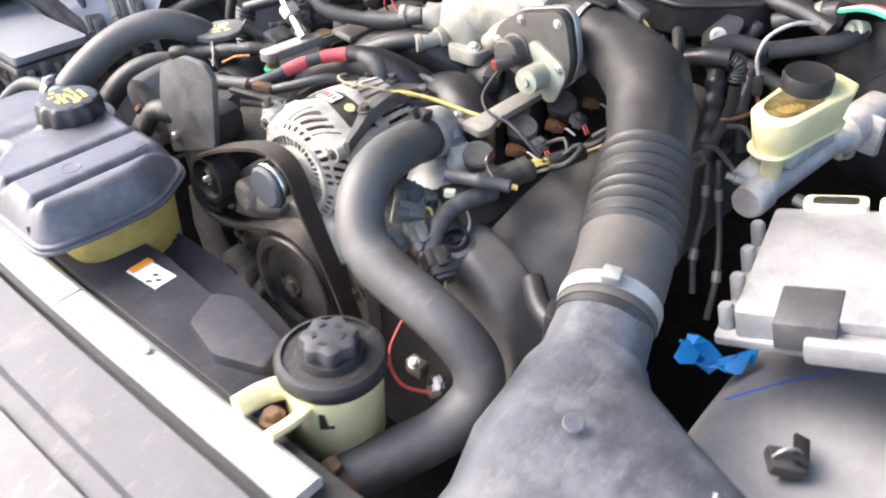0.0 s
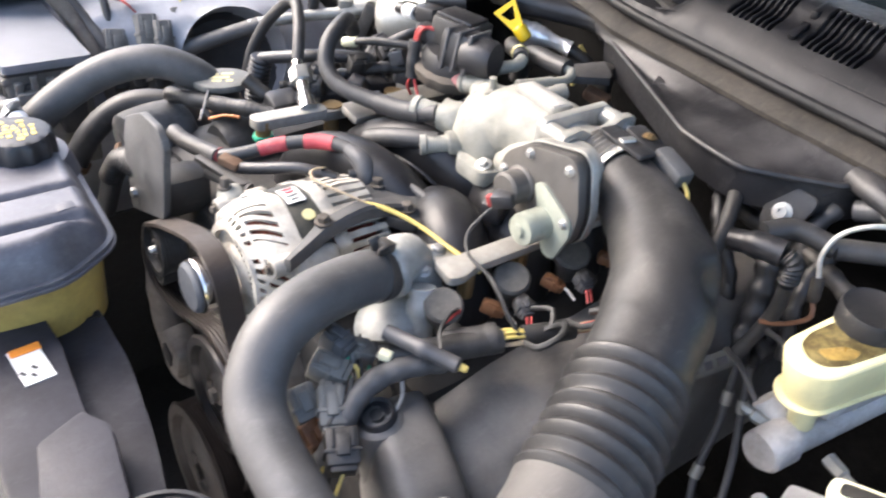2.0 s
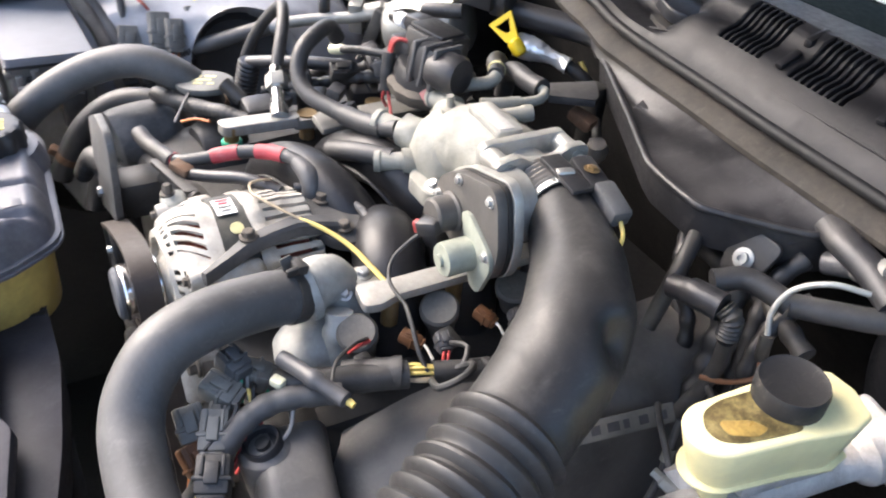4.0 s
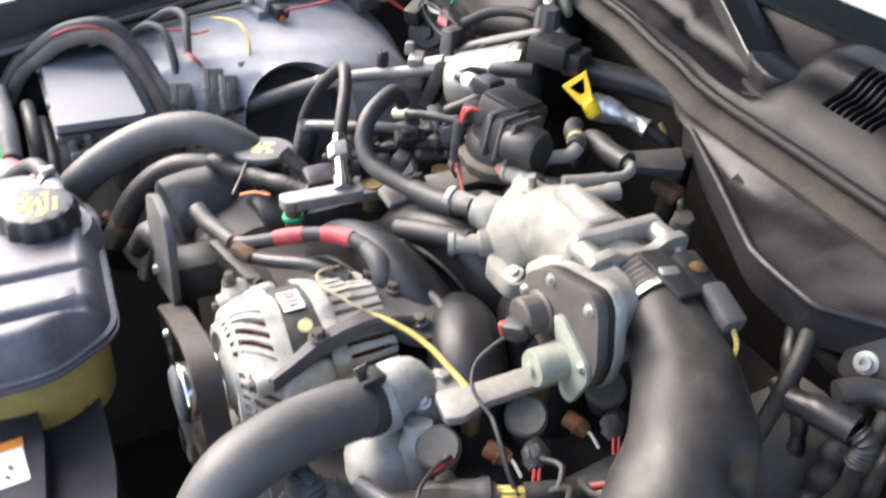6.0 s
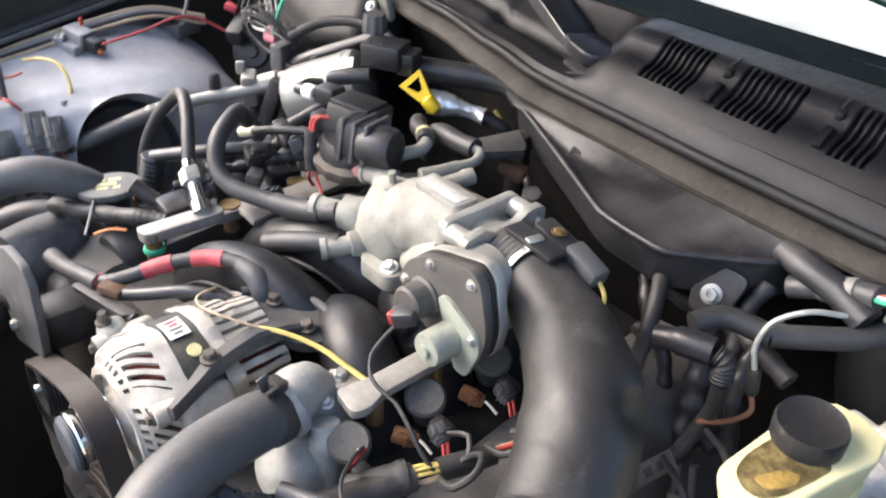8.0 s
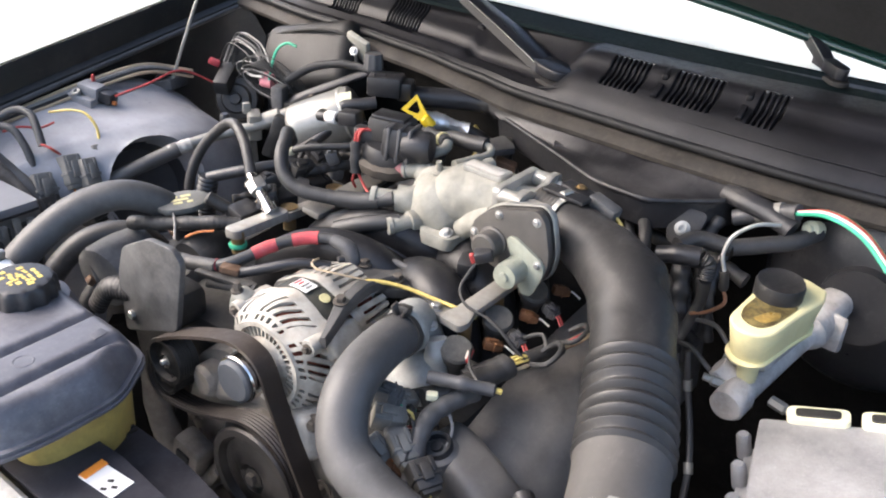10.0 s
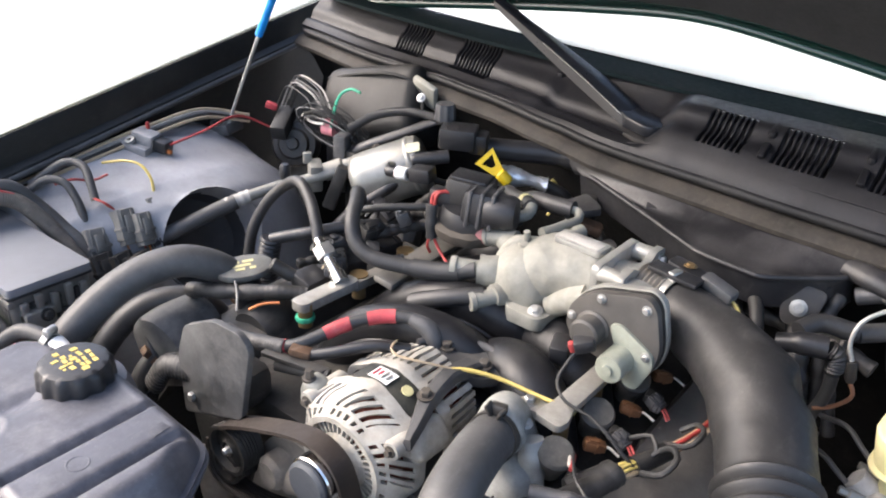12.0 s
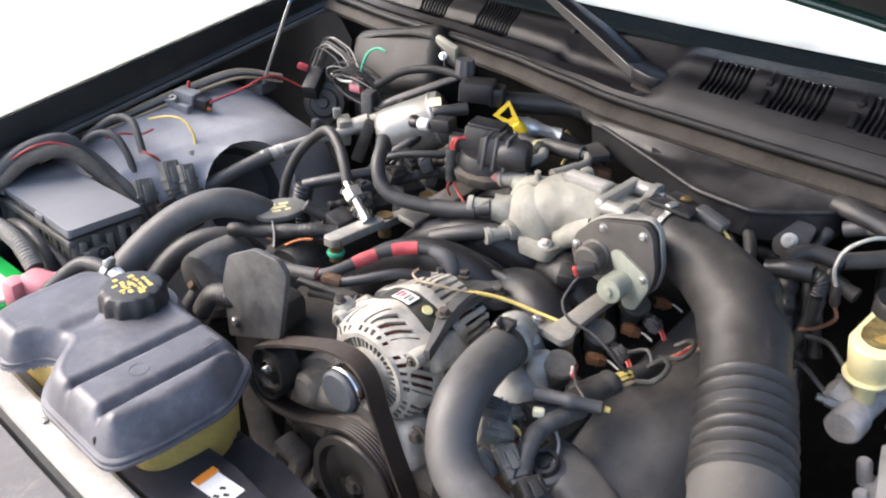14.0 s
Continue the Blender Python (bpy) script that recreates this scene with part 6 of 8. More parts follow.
def heater_hose(pts, r, material, label, clamp_at=None):
    ob = thing("heater_hose", tuple(Vector(pts[0]) - Vector((0, 0, r))), label, "hose", "heater hoses")
    part("hose", sweep(pts, r, 20, 0.008), material, ob)
    if clamp_at is not None:
        a, b = Vector(pts[clamp_at]), Vector(pts[clamp_at + 1])
        clamp_ring(tuple(a.lerp(b, 0.4)), tuple(b - a), r + 0.0008, 0.010, parent=ob, material=RUSTY)
    return ob


def heater_hoses():
    heater_hose([(-0.378, 0.405, 0.79), (-0.372, 0.435, 0.828), (-0.366, 0.478, 0.860), (-0.356, 0.525, 0.882), (-0.338, 0.570, 0.890), (-0.320, 0.608, 0.876), (-0.31, 0.64, 0.845), (-0.31, 0.66, 0.80)], 0.0205, HOSEGREY, "thick black heater hose arched beside the fuse box", 6)
    heater_hose([(-0.42, 0.46, 0.70), (-0.405, 0.50, 0.775), (-0.385, 0.545, 0.815), (-0.355, 0.59, 0.82), (-0.335, 0.62, 0.79), (-0.33, 0.64, 0.74)], 0.0165, RUBBER, "black heater hose below the arched one", 0)
    heater_hose([(-0.36, 0.49, 0.68), (-0.345, 0.51, 0.75), (-0.33, 0.55, 0.785), (-0.30, 0.59, 0.785), (-0.28, 0.62, 0.74)], 0.013, RUBBER, "thin dusty hose behind the coolant tank", 1)


def ac_line():
    ob = thing("cooling_line", (-0.5, 0.8, 0.75), "grey metal air conditioning line with a black sleeve and foil", "pipe")
    part("sleeve", sweep([(-0.612, 0.605, 0.735), (-0.600, 0.630, 0.755), (-0.588, 0.660, 0.775), (-0.572, 0.695, 0.792)], ribbed(0.0150, 0.004, 0.0006), 16, 0.001), RUBBER, ob, "black ribbed end sleeve")
    part("hose", sweep([(-0.580, 0.676, 0.785), (-0.548, 0.751, 0.815), (-0.522, 0.804, 0.836)], 0.0125, 16), HOSEGREY, ob, "grey-black rubber hose")
    part("pipe", sweep([(-0.526, 0.798, 0.833), (-0.518, 0.812, 0.840), (-0.491, 0.862, 0.853), (-0.462, 0.912, 0.862), (-0.43, 0.955, 0.876)], 0.0092, 16), PIPEALU, ob)
    part("foil_band", sweep([(-0.530, 0.790, 0.832), (-0.512, 0.823, 0.843)], lambda s, n: 0.0112 + 0.0006 * math.sin(s * 500), 14, 0.002), WHITEBAR, ob)
    bm = block((-0.468, 0.925, 0.862), (0.03, 0.022, 0.05), 0.004, (0, 10, -35))
    lathe([(0.015, 0), (0.015, 0.03), (0.011, 0.034), (0.011, 0.05)], (-0.456, 0.935, 0.868), (0.6, 0.65, 0.3), 16, bm)
    block((-0.478, 0.918, 0.892), (0.010, 0.014, 0.02), 0.003, (0, 0, -35), bm)
    part("fitting", bm, PIPEALU, ob)
    part("service_cap", lathe([(0.008, 0), (0.009, 0.004), (0.009, 0.022), (0.006, 0.026), (0, 0.026)], (-0.490, 0.880, 0.862), (0, 0, 1), 16), PLASTIC, ob)


def accumulator():
    ob = thing("accumulator", (-0.35, 1.0, 0.82), "shiny aluminium accumulator canister near the firewall", "canister")
    a = Vector((-0.404, 0.962, 0.862))
    w = (Vector((-0.312, 1.034, 0.910)) - a).normalized()
    bm = lathe([(0.0, -0.006), (0.034, -0.005), (0.042, -0.001), (0.046, 0.006), (0.0475, 0.015), (0.0475, 0.104), (0.046, 0.112), (0.038, 0.119), (0.0, 0.122)], a - Vector((0, 0, 0.006)), w, 52)
    part("canister", bm, CANISTER, ob)
    part("end_bead", lathe([(0.0475, 0.094), (0.0490, 0.096), (0.0490, 0.100), (0.0475, 0.102)], a - Vector((0, 0, 0.006)), w, 52), CANISTER, ob)
    part("bolt", bolt(a + w * 0.03 + Vector((-0.010, 0.012, 0.042)), (0, 0.1, 1), 0.005, 0.004), DIRTALU, ob)
    part("mount_rail", sweep([a + w * -0.03 + Vector((-0.04, 0.03, 0.024)), a + w * 0.0 + Vector((-0.022, 0.022, 0.044)), a + w * 0.06 + Vector((-0.014, 0.02, 0.050)), a + w * 0.13 + Vector((-0.01, 0.02, 0.052))], 0.008, 10, 0.02, flat=0.6), PLASTIC, ob)
    part("side_clamp", block(a + w * -0.030 + Vector((-0.012, 0.0, -0.004)), (0.022, 0.03, 0.08), 0.004, (0, 20, 35)), DUSTY, ob)
    part("label", block(a + w * 0.095 + Vector((0.016, -0.022, 0.036)), (0.022, 0.016, 0.001), 0, (40, -14, 35)), CREAM, ob)
    part("outlet_hose", sweep([a + w * 0.10 + Vector((0.01, -0.036, -0.012)), a + w * 0.06 + Vector((0.012, -0.046, -0.026)), a + w * 0.02 + Vector((0.012, -0.048, -0.040)), a + w * -0.02 + Vector((0.01, -0.05, -0.07))], 0.010, 14), PLASTIC, ob, "black hose under the canister")
    part("pressure_switch", lathe([(0.008, 0), (0.0085, 0.016), (0.006, 0.02), (0.006, 0.04)], (-0.272, 0.886, 0.940), (0.95, 0.05, 0.12), 14), PLASTIC, ob)
    part("switch_band", lathe([(0.0095, 0.008), (0.0098, 0.009), (0.0098, 0.026), (0.009, 0.027)], (-0.262, 0.886, 0.9415), (0.95, 0.05, 0.12), 14), WHITE, ob)
    part("switch_plug", block((-0.214, 0.894, 0.950), (0.034, 0.026, 0.022), 0.004, (0, -6, 10)), PLASTIC, ob)
    part("switch_lead", sweep([(-0.205, 0.900, 0.945), (-0.195, 0.93, 0.93), (-0.22, 0.96, 0.91)], 0.004, 8), WIRES["black"], ob)
    part("switch_stem", sweep([(-0.272, 0.886, 0.940), (-0.300, 0.920, 0.930), (-0.322, 0.952, 0.915)], 0.006, 10), PLASTIC, ob)
    part("foot", block((-0.43, 0.985, 0.84), (0.03, 0.03, 0.12), 0.003), DUSTY, ob)


def blower_housing():
    ob = thing("blower_housing", (-0.52, 1.11, 0.75), "dark grey boxy plastic heater blower housing on the firewall", "blower housing")
    lean = pose(0, 0, 0, -34, -14, 6)
    box = block((-0.505, 1.122, 0.925), (0.225, 0.105, 0.135), 0.024, lean, segs=4, taper=0.94)
    part("box", lumpy(box, 0.0015, 20), BLOWERGREY, ob)
    part("lower_box", block((-0.52, 1.14, 0.83), (0.20, 0.11, 0.14), 0.02), PLASTIC, ob)
    part("rim", sweep([(-0.612, 1.098, 0.960), (-0.545, 1.100, 0.982), (-0.460, 1.102, 1.000), (-0.408, 1.112, 0.986), (-0.385, 1.098, 0.945)], 0.0035, 8, 0.01), BLOWERGREY, ob)
    part("cream_flap", block((-0.398, 1.118, 0.978), (0.050, 0.012, 0.05), 0.004, (24, 16, 0)), CREAMDULL, ob, "dull cream flap")
    part("screw", bolt((-0.378, 1.082, 0.982), (0.2, -0.8, 0.5), 0.005, 0.004), STEEL, ob)
    part("rib_tube", sweep([(-0.455, 0.992, 0.930), (-0.420, 1.020, 0.956), (-0.37, 1.045, 0.968), (-0.31, 1.055, 0.966), (-0.27, 1.05, 0.955)], ribbed(0.0072, 0.0035, 0.0005), 12, 0.001), RUBBER, ob)


def solenoid_block():
    ob = thing("vacuum_solenoid", (-0.24, 1.0, 0.93), "black vacuum solenoid block with a fluted cap", "solenoid")
    part("body", block((-0.240, 1.010, 0.962), (0.054, 0.044, 0.032), 0.004, (0, 0, 28)), PLASTIC, ob)
    part("side_block", block((-0.214, 1.028, 0.955), (0.024, 0.036, 0.030), 0.004, (0, 0, 28)), PLASTIC, ob)
    part("rib", block((-0.252, 0.994, 0.962), (0.004, 0.012, 0.034), 0.001, (0, 0, 28)), DUSTY, ob)
    part("rib", block((-0.236, 1.002, 0.962), (0.004, 0.012, 0.034), 0.001, (0, 0, 28)), DUSTY, ob)
    part("fluted_cap", lathe([(0.016, 0), (0.0145, 0.020), (0.0135, 0.024), (0.0, 0.024)], (-0.276, 1.020, 0.978), (0, 0, 1), 40, wobble=lambda a, h: 1 + 0.06 * math.sin(9 * a)), GREYBLACK, ob)
    part("nozzle", lathe([(0.010, 0), (0.010, 0.05), (0.007, 0.055)], (-0.235, 0.98, 0.940), (-0.6, -0.7, -0.1), 14), PLASTIC, ob)
    part("yellow_tag", block((-0.262, 0.975, 0.935), (0.010, 0.004, 0.008), 0.001), YELLOW, ob)
    ob.location += Vector((0.013, -0.019, 0.016))
    hose("vacuum_hose", [(-0.205, 1.03, 0.955), (-0.16, 1.06, 0.955), (-0.12, 1.085, 0.955), (-0.085, 1.095, 0.955)], lambda s_, n_: 0.0165 + (0.0015 if n_ - s_ < 0.014 else 0.0), PLASTIC, "thick black hose lying along the firewall", step=0.004)


def dipstick():
    ob = thing("dipstick", (-0.185, 1.03, 0.88), "yellow transmission dipstick handle on a foil-wrapped tube", "dipstick")
    m = facing((-0.166, 0.998, 0.946), (0.55, -0.75, 0.35), (-0.35, -0.55, 0.8))
    outer = [(-0.018, 0.020), (0.016, 0.022), (0.009, -0.012), (-0.008, -0.012)]
    cut = [(-0.011, 0.013), (0.010, 0.015), (0.004, -0.001), (-0.003, -0.001)]
    rows = [[m @ Vector((x, y, h)) for (x, y), h in ((o, -0.003), (o, 0.003), (i, 0.003), (i, -0.003))] for o, i in zip(outer + outer[:1], cut + cut[:1])]
    part("handle", loft(rows, closed=True), YELLOW, ob)
    part("collar", lathe([(0.007, 0), (0.0095, 0.003), (0.0095, 0.018), (0.007, 0.022)], m @ Vector((0.001, -0.012, 0)), m.to_3x3() @ Vector((0.1, -1, 0)), 16), YELLOW, ob)
    rnd = random.Random(2)
    bm = sweep([(-0.168, 1.016, 0.926), (-0.150, 1.030, 0.925), (-0.128, 1.046, 0.921), (-0.108, 1.058, 0.916)], lambda s, n: 0.0150 + 0.0025 * math.sin(s * 90) - 0.005 * s / n, 18, 0.004)
    for q in bm.verts:
        q.co += Vector([rnd.uniform(-0.0013, 0.0013) for _ in range(3)])
    part("foil_wrap", bm, FOIL, ob, "crumpled silver foil wrap")
    part("tube", sweep([(-0.112, 1.056, 0.917), (-0.085, 1.078, 0.898), (-0.075, 1.09, 0.86)], 0.009, 12), DUSTY, ob)
    wire([(-0.115, 1.085, 0.915), (-0.105, 1.09, 0.90), (-0.108, 1.09, 0.875), (-0.115, 1.085, 0.855)], "yellow", 0.0028, "yellow sleeved wire hanging by the firewall")


def egr_valve():
    ob = thing("exhaust_gas_valve", (-0.09, 0.84, 0.90), "round black recirculation valve with a moulded motor", "valve")
    c, up = (-0.090, 0.846, 0.922), (0.05, -0.1, 1)
    part("base_ring", lathe([(0.040, 0), (0.047, 0.004), (0.050, 0.012), (0.050, 0.018), (0.042, 0.023)], c, up, 48, wobble=lambda a, h: 1 + 0.03 * (1 if math.sin(14 * a) > 0 else 0)), DIRTALU, ob)
    part("dome", lathe([(0.044, 0.020), (0.043, 0.032), (0.037, 0.042), (0.0, 0.044)], c, up, 36), PLASTIC, ob)
    spin = pose(0, 0, 0, -6, 4, 20)
    part("motor", block((-0.098, 0.852, 0.974), (0.058, 0.052, 0.036), 0.006, spin), DUSTY, ob)
    part("motor_lid", block((-0.098, 0.852, 0.993), (0.048, 0.042, 0.006), 0.002, spin), PLASTIC, ob)
    coil = part("coil", block((-0.060, 0.828, 0.972), (0.050, 0.040, 0.044), 0.008, spin), PLASTIC, ob, "black ribbed coil housing")
    for k in range(3):
        part("rib", block((-0.074 + 0.014 * k, 0.8235 + 0.005 * k, 0.972), (0.005, 0.046, 0.048), 0.003, spin), GREYBLACK, coil)
    part("coil_drum", lathe([(0.020, -0.02), (0.022, -0.016), (0.022, 0.012), (0.019, 0.018), (0.0, 0.019)], (-0.034, 0.832, 0.972), (0.9, 0.32, 0.05), 24), PLASTIC, ob)
    part("socket", block((-0.124, 0.826, 0.966), (0.030, 0.024, 0.022), 0.003, spin), PLASTIC, ob)
    for k in range(3):
        part("clip", block((-0.110 + 0.020 * k, 0.812 + 0.006 * k, 0.946), (0.006, 0.008, 0.020), 0.002, spin), GREYBLACK, ob)
    cond = thing("red_lead", (-0.118, 0.80, 0.90), "ribbed black conduit with two red wires", "wire")
    part("conduit", sweep([(-0.124, 0.806, 0.962), (-0.122, 0.803, 0.94), (-0.120, 0.802, 0.918)], lambda s, n: 0.0074 + 0.0004 * math.sin(s * 300), 14, 0.002), RUBBER, cond)
    for dx in (-0.002, 0.003):
        part("lead", sweep([(-0.124 + dx, 0.806, 0.960), (-0.122 + dx, 0.810, 0.976), (-0.112, 0.822 + dx, 0.978), (-0.104, 0.833 + dx, 0.974)], 0.0022, 8, 0.003), WIRES["red"], cond)
        part("lead", sweep([(-0.120 + dx, 0.802, 0.92), (-0.116 + dx * 4, 0.800, 0.905), (-0.106 + dx * 9, 0.800 - dx * 3, 0.893)], 0.0019, 8, 0.003), WIRES["red"], cond)


def elbow_hoses():
    hose("vacuum_hose", [(-0.022, 0.768, 0.922), (-0.061, 0.750, 0.910), (-0.102, 0.735, 0.908), (-0.142, 0.716, 0.913), (-0.168, 0.713, 0.926), (-0.185, 0.724, 0.948), (-0.20, 0.748, 0.960), (-0.225, 0.775, 0.955), (-0.235, 0.79, 0.935)], 0.0098, RUBBER, "curved black hose from the throttle elbow")
    hose("hose_sleeve", [(-0.040, 0.760, 0.915), (-0.066, 0.749, 0.910), (-0.095, 0.738, 0.908)], 0.0118, RUBBER, "ribbed black hose end on the throttle elbow", step=0.004)
    hose("vacuum_hose", [(0.004, 0.750, 0.903), (-0.018, 0.735, 0.900), (-0.045, 0.722, 0.892), (-0.075, 0.715, 0.878)], 0.011, RUBBER, "short black hose below the throttle elbow")
    loop = thing("fuel_line", (-0.3, 0.72, 0.85), "black fuel line looped over the passenger rail", "fuel line")
    part("loop", sweep([(-0.226, 0.706, 0.902), (-0.245, 0.718, 0.925), (-0.272, 0.733, 0.945), (-0.305, 0.745, 0.955), (-0.338, 0.748, 0.938), (-0.365, 0.735, 0.905), (-0.378, 0.720, 0.865), (-0.38, 0.71, 0.82)], 0.0078, 14), RUBBER, loop)
    bm = lathe([(0.011, 0), (0.011, 0.014), (0.008, 0.016), (0.0085, 0.045), (0.012, 0.047), (0.012, 0.058), (0.0075, 0.060), (0.0075, 0.070)], (-0.170, 0.690, 0.876), (-0.75, 0.22, 0.42), 18)
    part("quick_coupling", bm, BRIGHT, loop, "bright steel quick coupling")
    part("collar", lathe([(0.0135, 0.040), (0.0140, 0.042), (0.0140, 0.056), (0.0135, 0.058)], (-0.170, 0.690, 0.876), (-0.75, 0.22, 0.42), 6), STEEL, loop)
    tee = thing("vent_tee", (-0.32, 0.70, 0.80), "black plastic breather tee with a side branch", "pipe fitting")
    part("stem", sweep([(-0.322, 0.696, 0.82), (-0.320, 0.698, 0.85), (-0.316, 0.703, 0.882)], lambda s, n: 0.0135 + 0.002 * math.sin(s * 500) ** 2, 16, 0.002), PLASTIC, tee)
    part("branch", sweep([(-0.316, 0.703, 0.880), (-0.295, 0.715, 0.888), (-0.265, 0.735, 0.898), (-0.235, 0.765, 0.905), (-0.21, 0.80, 0.905)], 0.0085, 14), PLASTIC, tee)
    for nm, pts, r in (("return_pipe", [(-0.037, 0.836, 0.940), (-0.037, 0.838, 0.950), (-0.032, 0.858, 0.955), (-0.026, 0.880, 0.957), (-0.030, 0.892, 0.962)], 0.0075), ("return_pipe", [(0.018, 0.842, 0.958), (0.024, 0.862, 0.958), (0.028, 0.885, 0.958)], 0.007)):
        hose(nm, pts, r, CASTING, "short grey metal pipe cast on the elbow", "pipe")
    hose("return_pipe", [(0.028, 0.880, 0.958), (0.030, 0.908, 0.958), (0.022, 0.922, 0.961), (0.012, 0.922, 0.961)], 0.0055, CASTING, "bent thin metal return pipe", "pipe")
    hose("vacuum_hose", [(0.014, 0.923, 0.961), (-0.014, 0.922, 0.959), (-0.045, 0.930, 0.954), (-0.070, 0.938, 0.940), (-0.085, 0.945, 0.905)], 0.0115, RUBBER, "black hose from the return pipe to the firewall")
    hose("vacuum_hose", [(-0.030, 0.890, 0.962), (-0.048, 0.904, 0.960), (-0.070, 0.915, 0.955), (-0.095, 0.935, 0.948), (-0.12, 0.96, 0.93)], 0.0095, RUBBER, "black hose behind the recirculation valve")
    hose("hose_tape", [(-0.042, 0.900, 0.961), (-0.049, 0.904, 0.9595)], 0.0102, OILINK, "dull yellow clip on a hose", "clip", step=0.003)


def fuel_rails():
    ob = thing("fuel_rail", (0.165, 0.73, 0.86), "dirty grey metal fuel rail of the driver side", "fuel rail")
    part("bar", prism(rounded([(0.150, 0.640), (0.180, 0.636), (0.184, 0.650), (0.177, 0.672), (0.178, 0.860), (0.156, 0.860), (0.154, 0.672)], 0.006), 0.870, 0.879, 0.003), RAILPALE, ob)
    part("end_flange", prism(rounded([(0.118, 0.655), (0.136, 0.645), (0.175, 0.650), (0.172, 0.675), (0.140, 0.672)], 0.008), 0.864, 0.874, 0.003), RAILPALE, ob)
    part("bolt", bolt((0.134, 0.657, 0.873), (0, 0, 1), 0.006, 0.006), STEEL, ob)
    rail = thing("fuel_rail", (-0.17, 0.72, 0.86), "pale worn fuel rail of the passenger side", "fuel rail")
    part("bar", prism(rounded([(-0.186, 0.618), (-0.163, 0.620), (-0.158, 0.712), (-0.181, 0.712)], 0.009), 0.864, 0.877, 0.005, segs=3), RAILPALE, rail)
    part("rear_bar", prism(rounded([(-0.176, 0.705), (-0.160, 0.705), (-0.150, 0.850), (-0.168, 0.850)], 0.004), 0.860, 0.872, 0.003), RAIL, rail, "dirty brown rear half")
    for y in (0.632, 0.725, 0.815):
        part("injector", lathe([(0.009, 0), (0.009, 0.022), (0.012, 0.024), (0.012, 0.034)], (-0.174, y, 0.840), (0, 0, 1), 16), BRASS, rail)
    part("seal_ring", lathe([(0.0115, 0), (0.0125, 0.003), (0.0115, 0.006)], (-0.174, 0.632, 0.848), (0, 0, 1), 16), WIRES["green"], rail)
    part("bridge", block((-0.135, 0.800, 0.880), (0.030, 0.16, 0.010), 0.003, (0, 10, 4)), RAIL, rail)
    for y in (0.668, 0.735, 0.80):
        part("injector", lathe([(0.008, 0), (0.008, 0.03)], (0.168, y, 0.84), (0, 0, 1), 14), BRASS, ob)


def ignition_parts():
    """Coils, injector plugs and cut leads along both banks."""
    for y in (0.618, 0.700, 0.782):
        ob = thing("ignition_coil", (0.196, y, 0.83), "dusty round-topped ignition coil beside the fuel rail", "ignition coil", "ignition coils")
        part("cap", lathe([(0.013, -0.03), (0.014, -0.004), (0.018, 0.0), (0.0185, 0.010), (0.016, 0.013), (0.0, 0.0125)], (0.184, y + 0.012, 0.848), (0.30, -0.30, 0.9), 24), COILGREY, ob)
        part("lug", block((0.214, y + 0.004, 0.845), (0.02, 0.016, 0.012), 0.003, (0, 15, 10)), DUSTY, ob)
    for y, r in ((0.665, 5), (0.742, -8), (0.82, 10)):
        connector((0.204, y + 0.006, 0.848), (0.020, 0.013, 0.011), (0, 12, 35 + r), BROWNPL, "brown injector plug with a cut lead", ("white",), (0.016, 0.002, -0.004))
    for y in (0.690, 0.768):
        connector((0.222, y + 0.004, 0.852), (0.016, 0.015, 0.013), (0, 20, -10), GREYBLACK, "grey sensor plug with red wires", ("red", "red"), (0.012, -0.008, -0.004))
    for k, y in enumerate((0.65, 0.72, 0.79, 0.86)):
        ob = thing("ignition_coil", (-0.215, y + 0.02, 0.83), "black ignition coil among the passenger side clutter", "ignition coil", "ignition coils")
        part("body", block((-0.216, y + 0.03, 0.862), (0.034, 0.040, 0.030), 0.005, (8 * math.sin(k * 3), 10, 20 * math.sin(k * 5))), PLASTIC, ob)
        part("lug", lathe([(0.009, 0), (0.009, 0.03), (0.006, 0.032)], (-0.232, y + 0.015, 0.872), (-0.6, -0.5, 0.5), 12), DUSTY, ob)
        part("plug", block((-0.196, y + 0.052, 0.882), (0.018, 0.026, 0.018), 0.003, (0, 15, 30 + 15 * k)), GREYBLACK, ob)


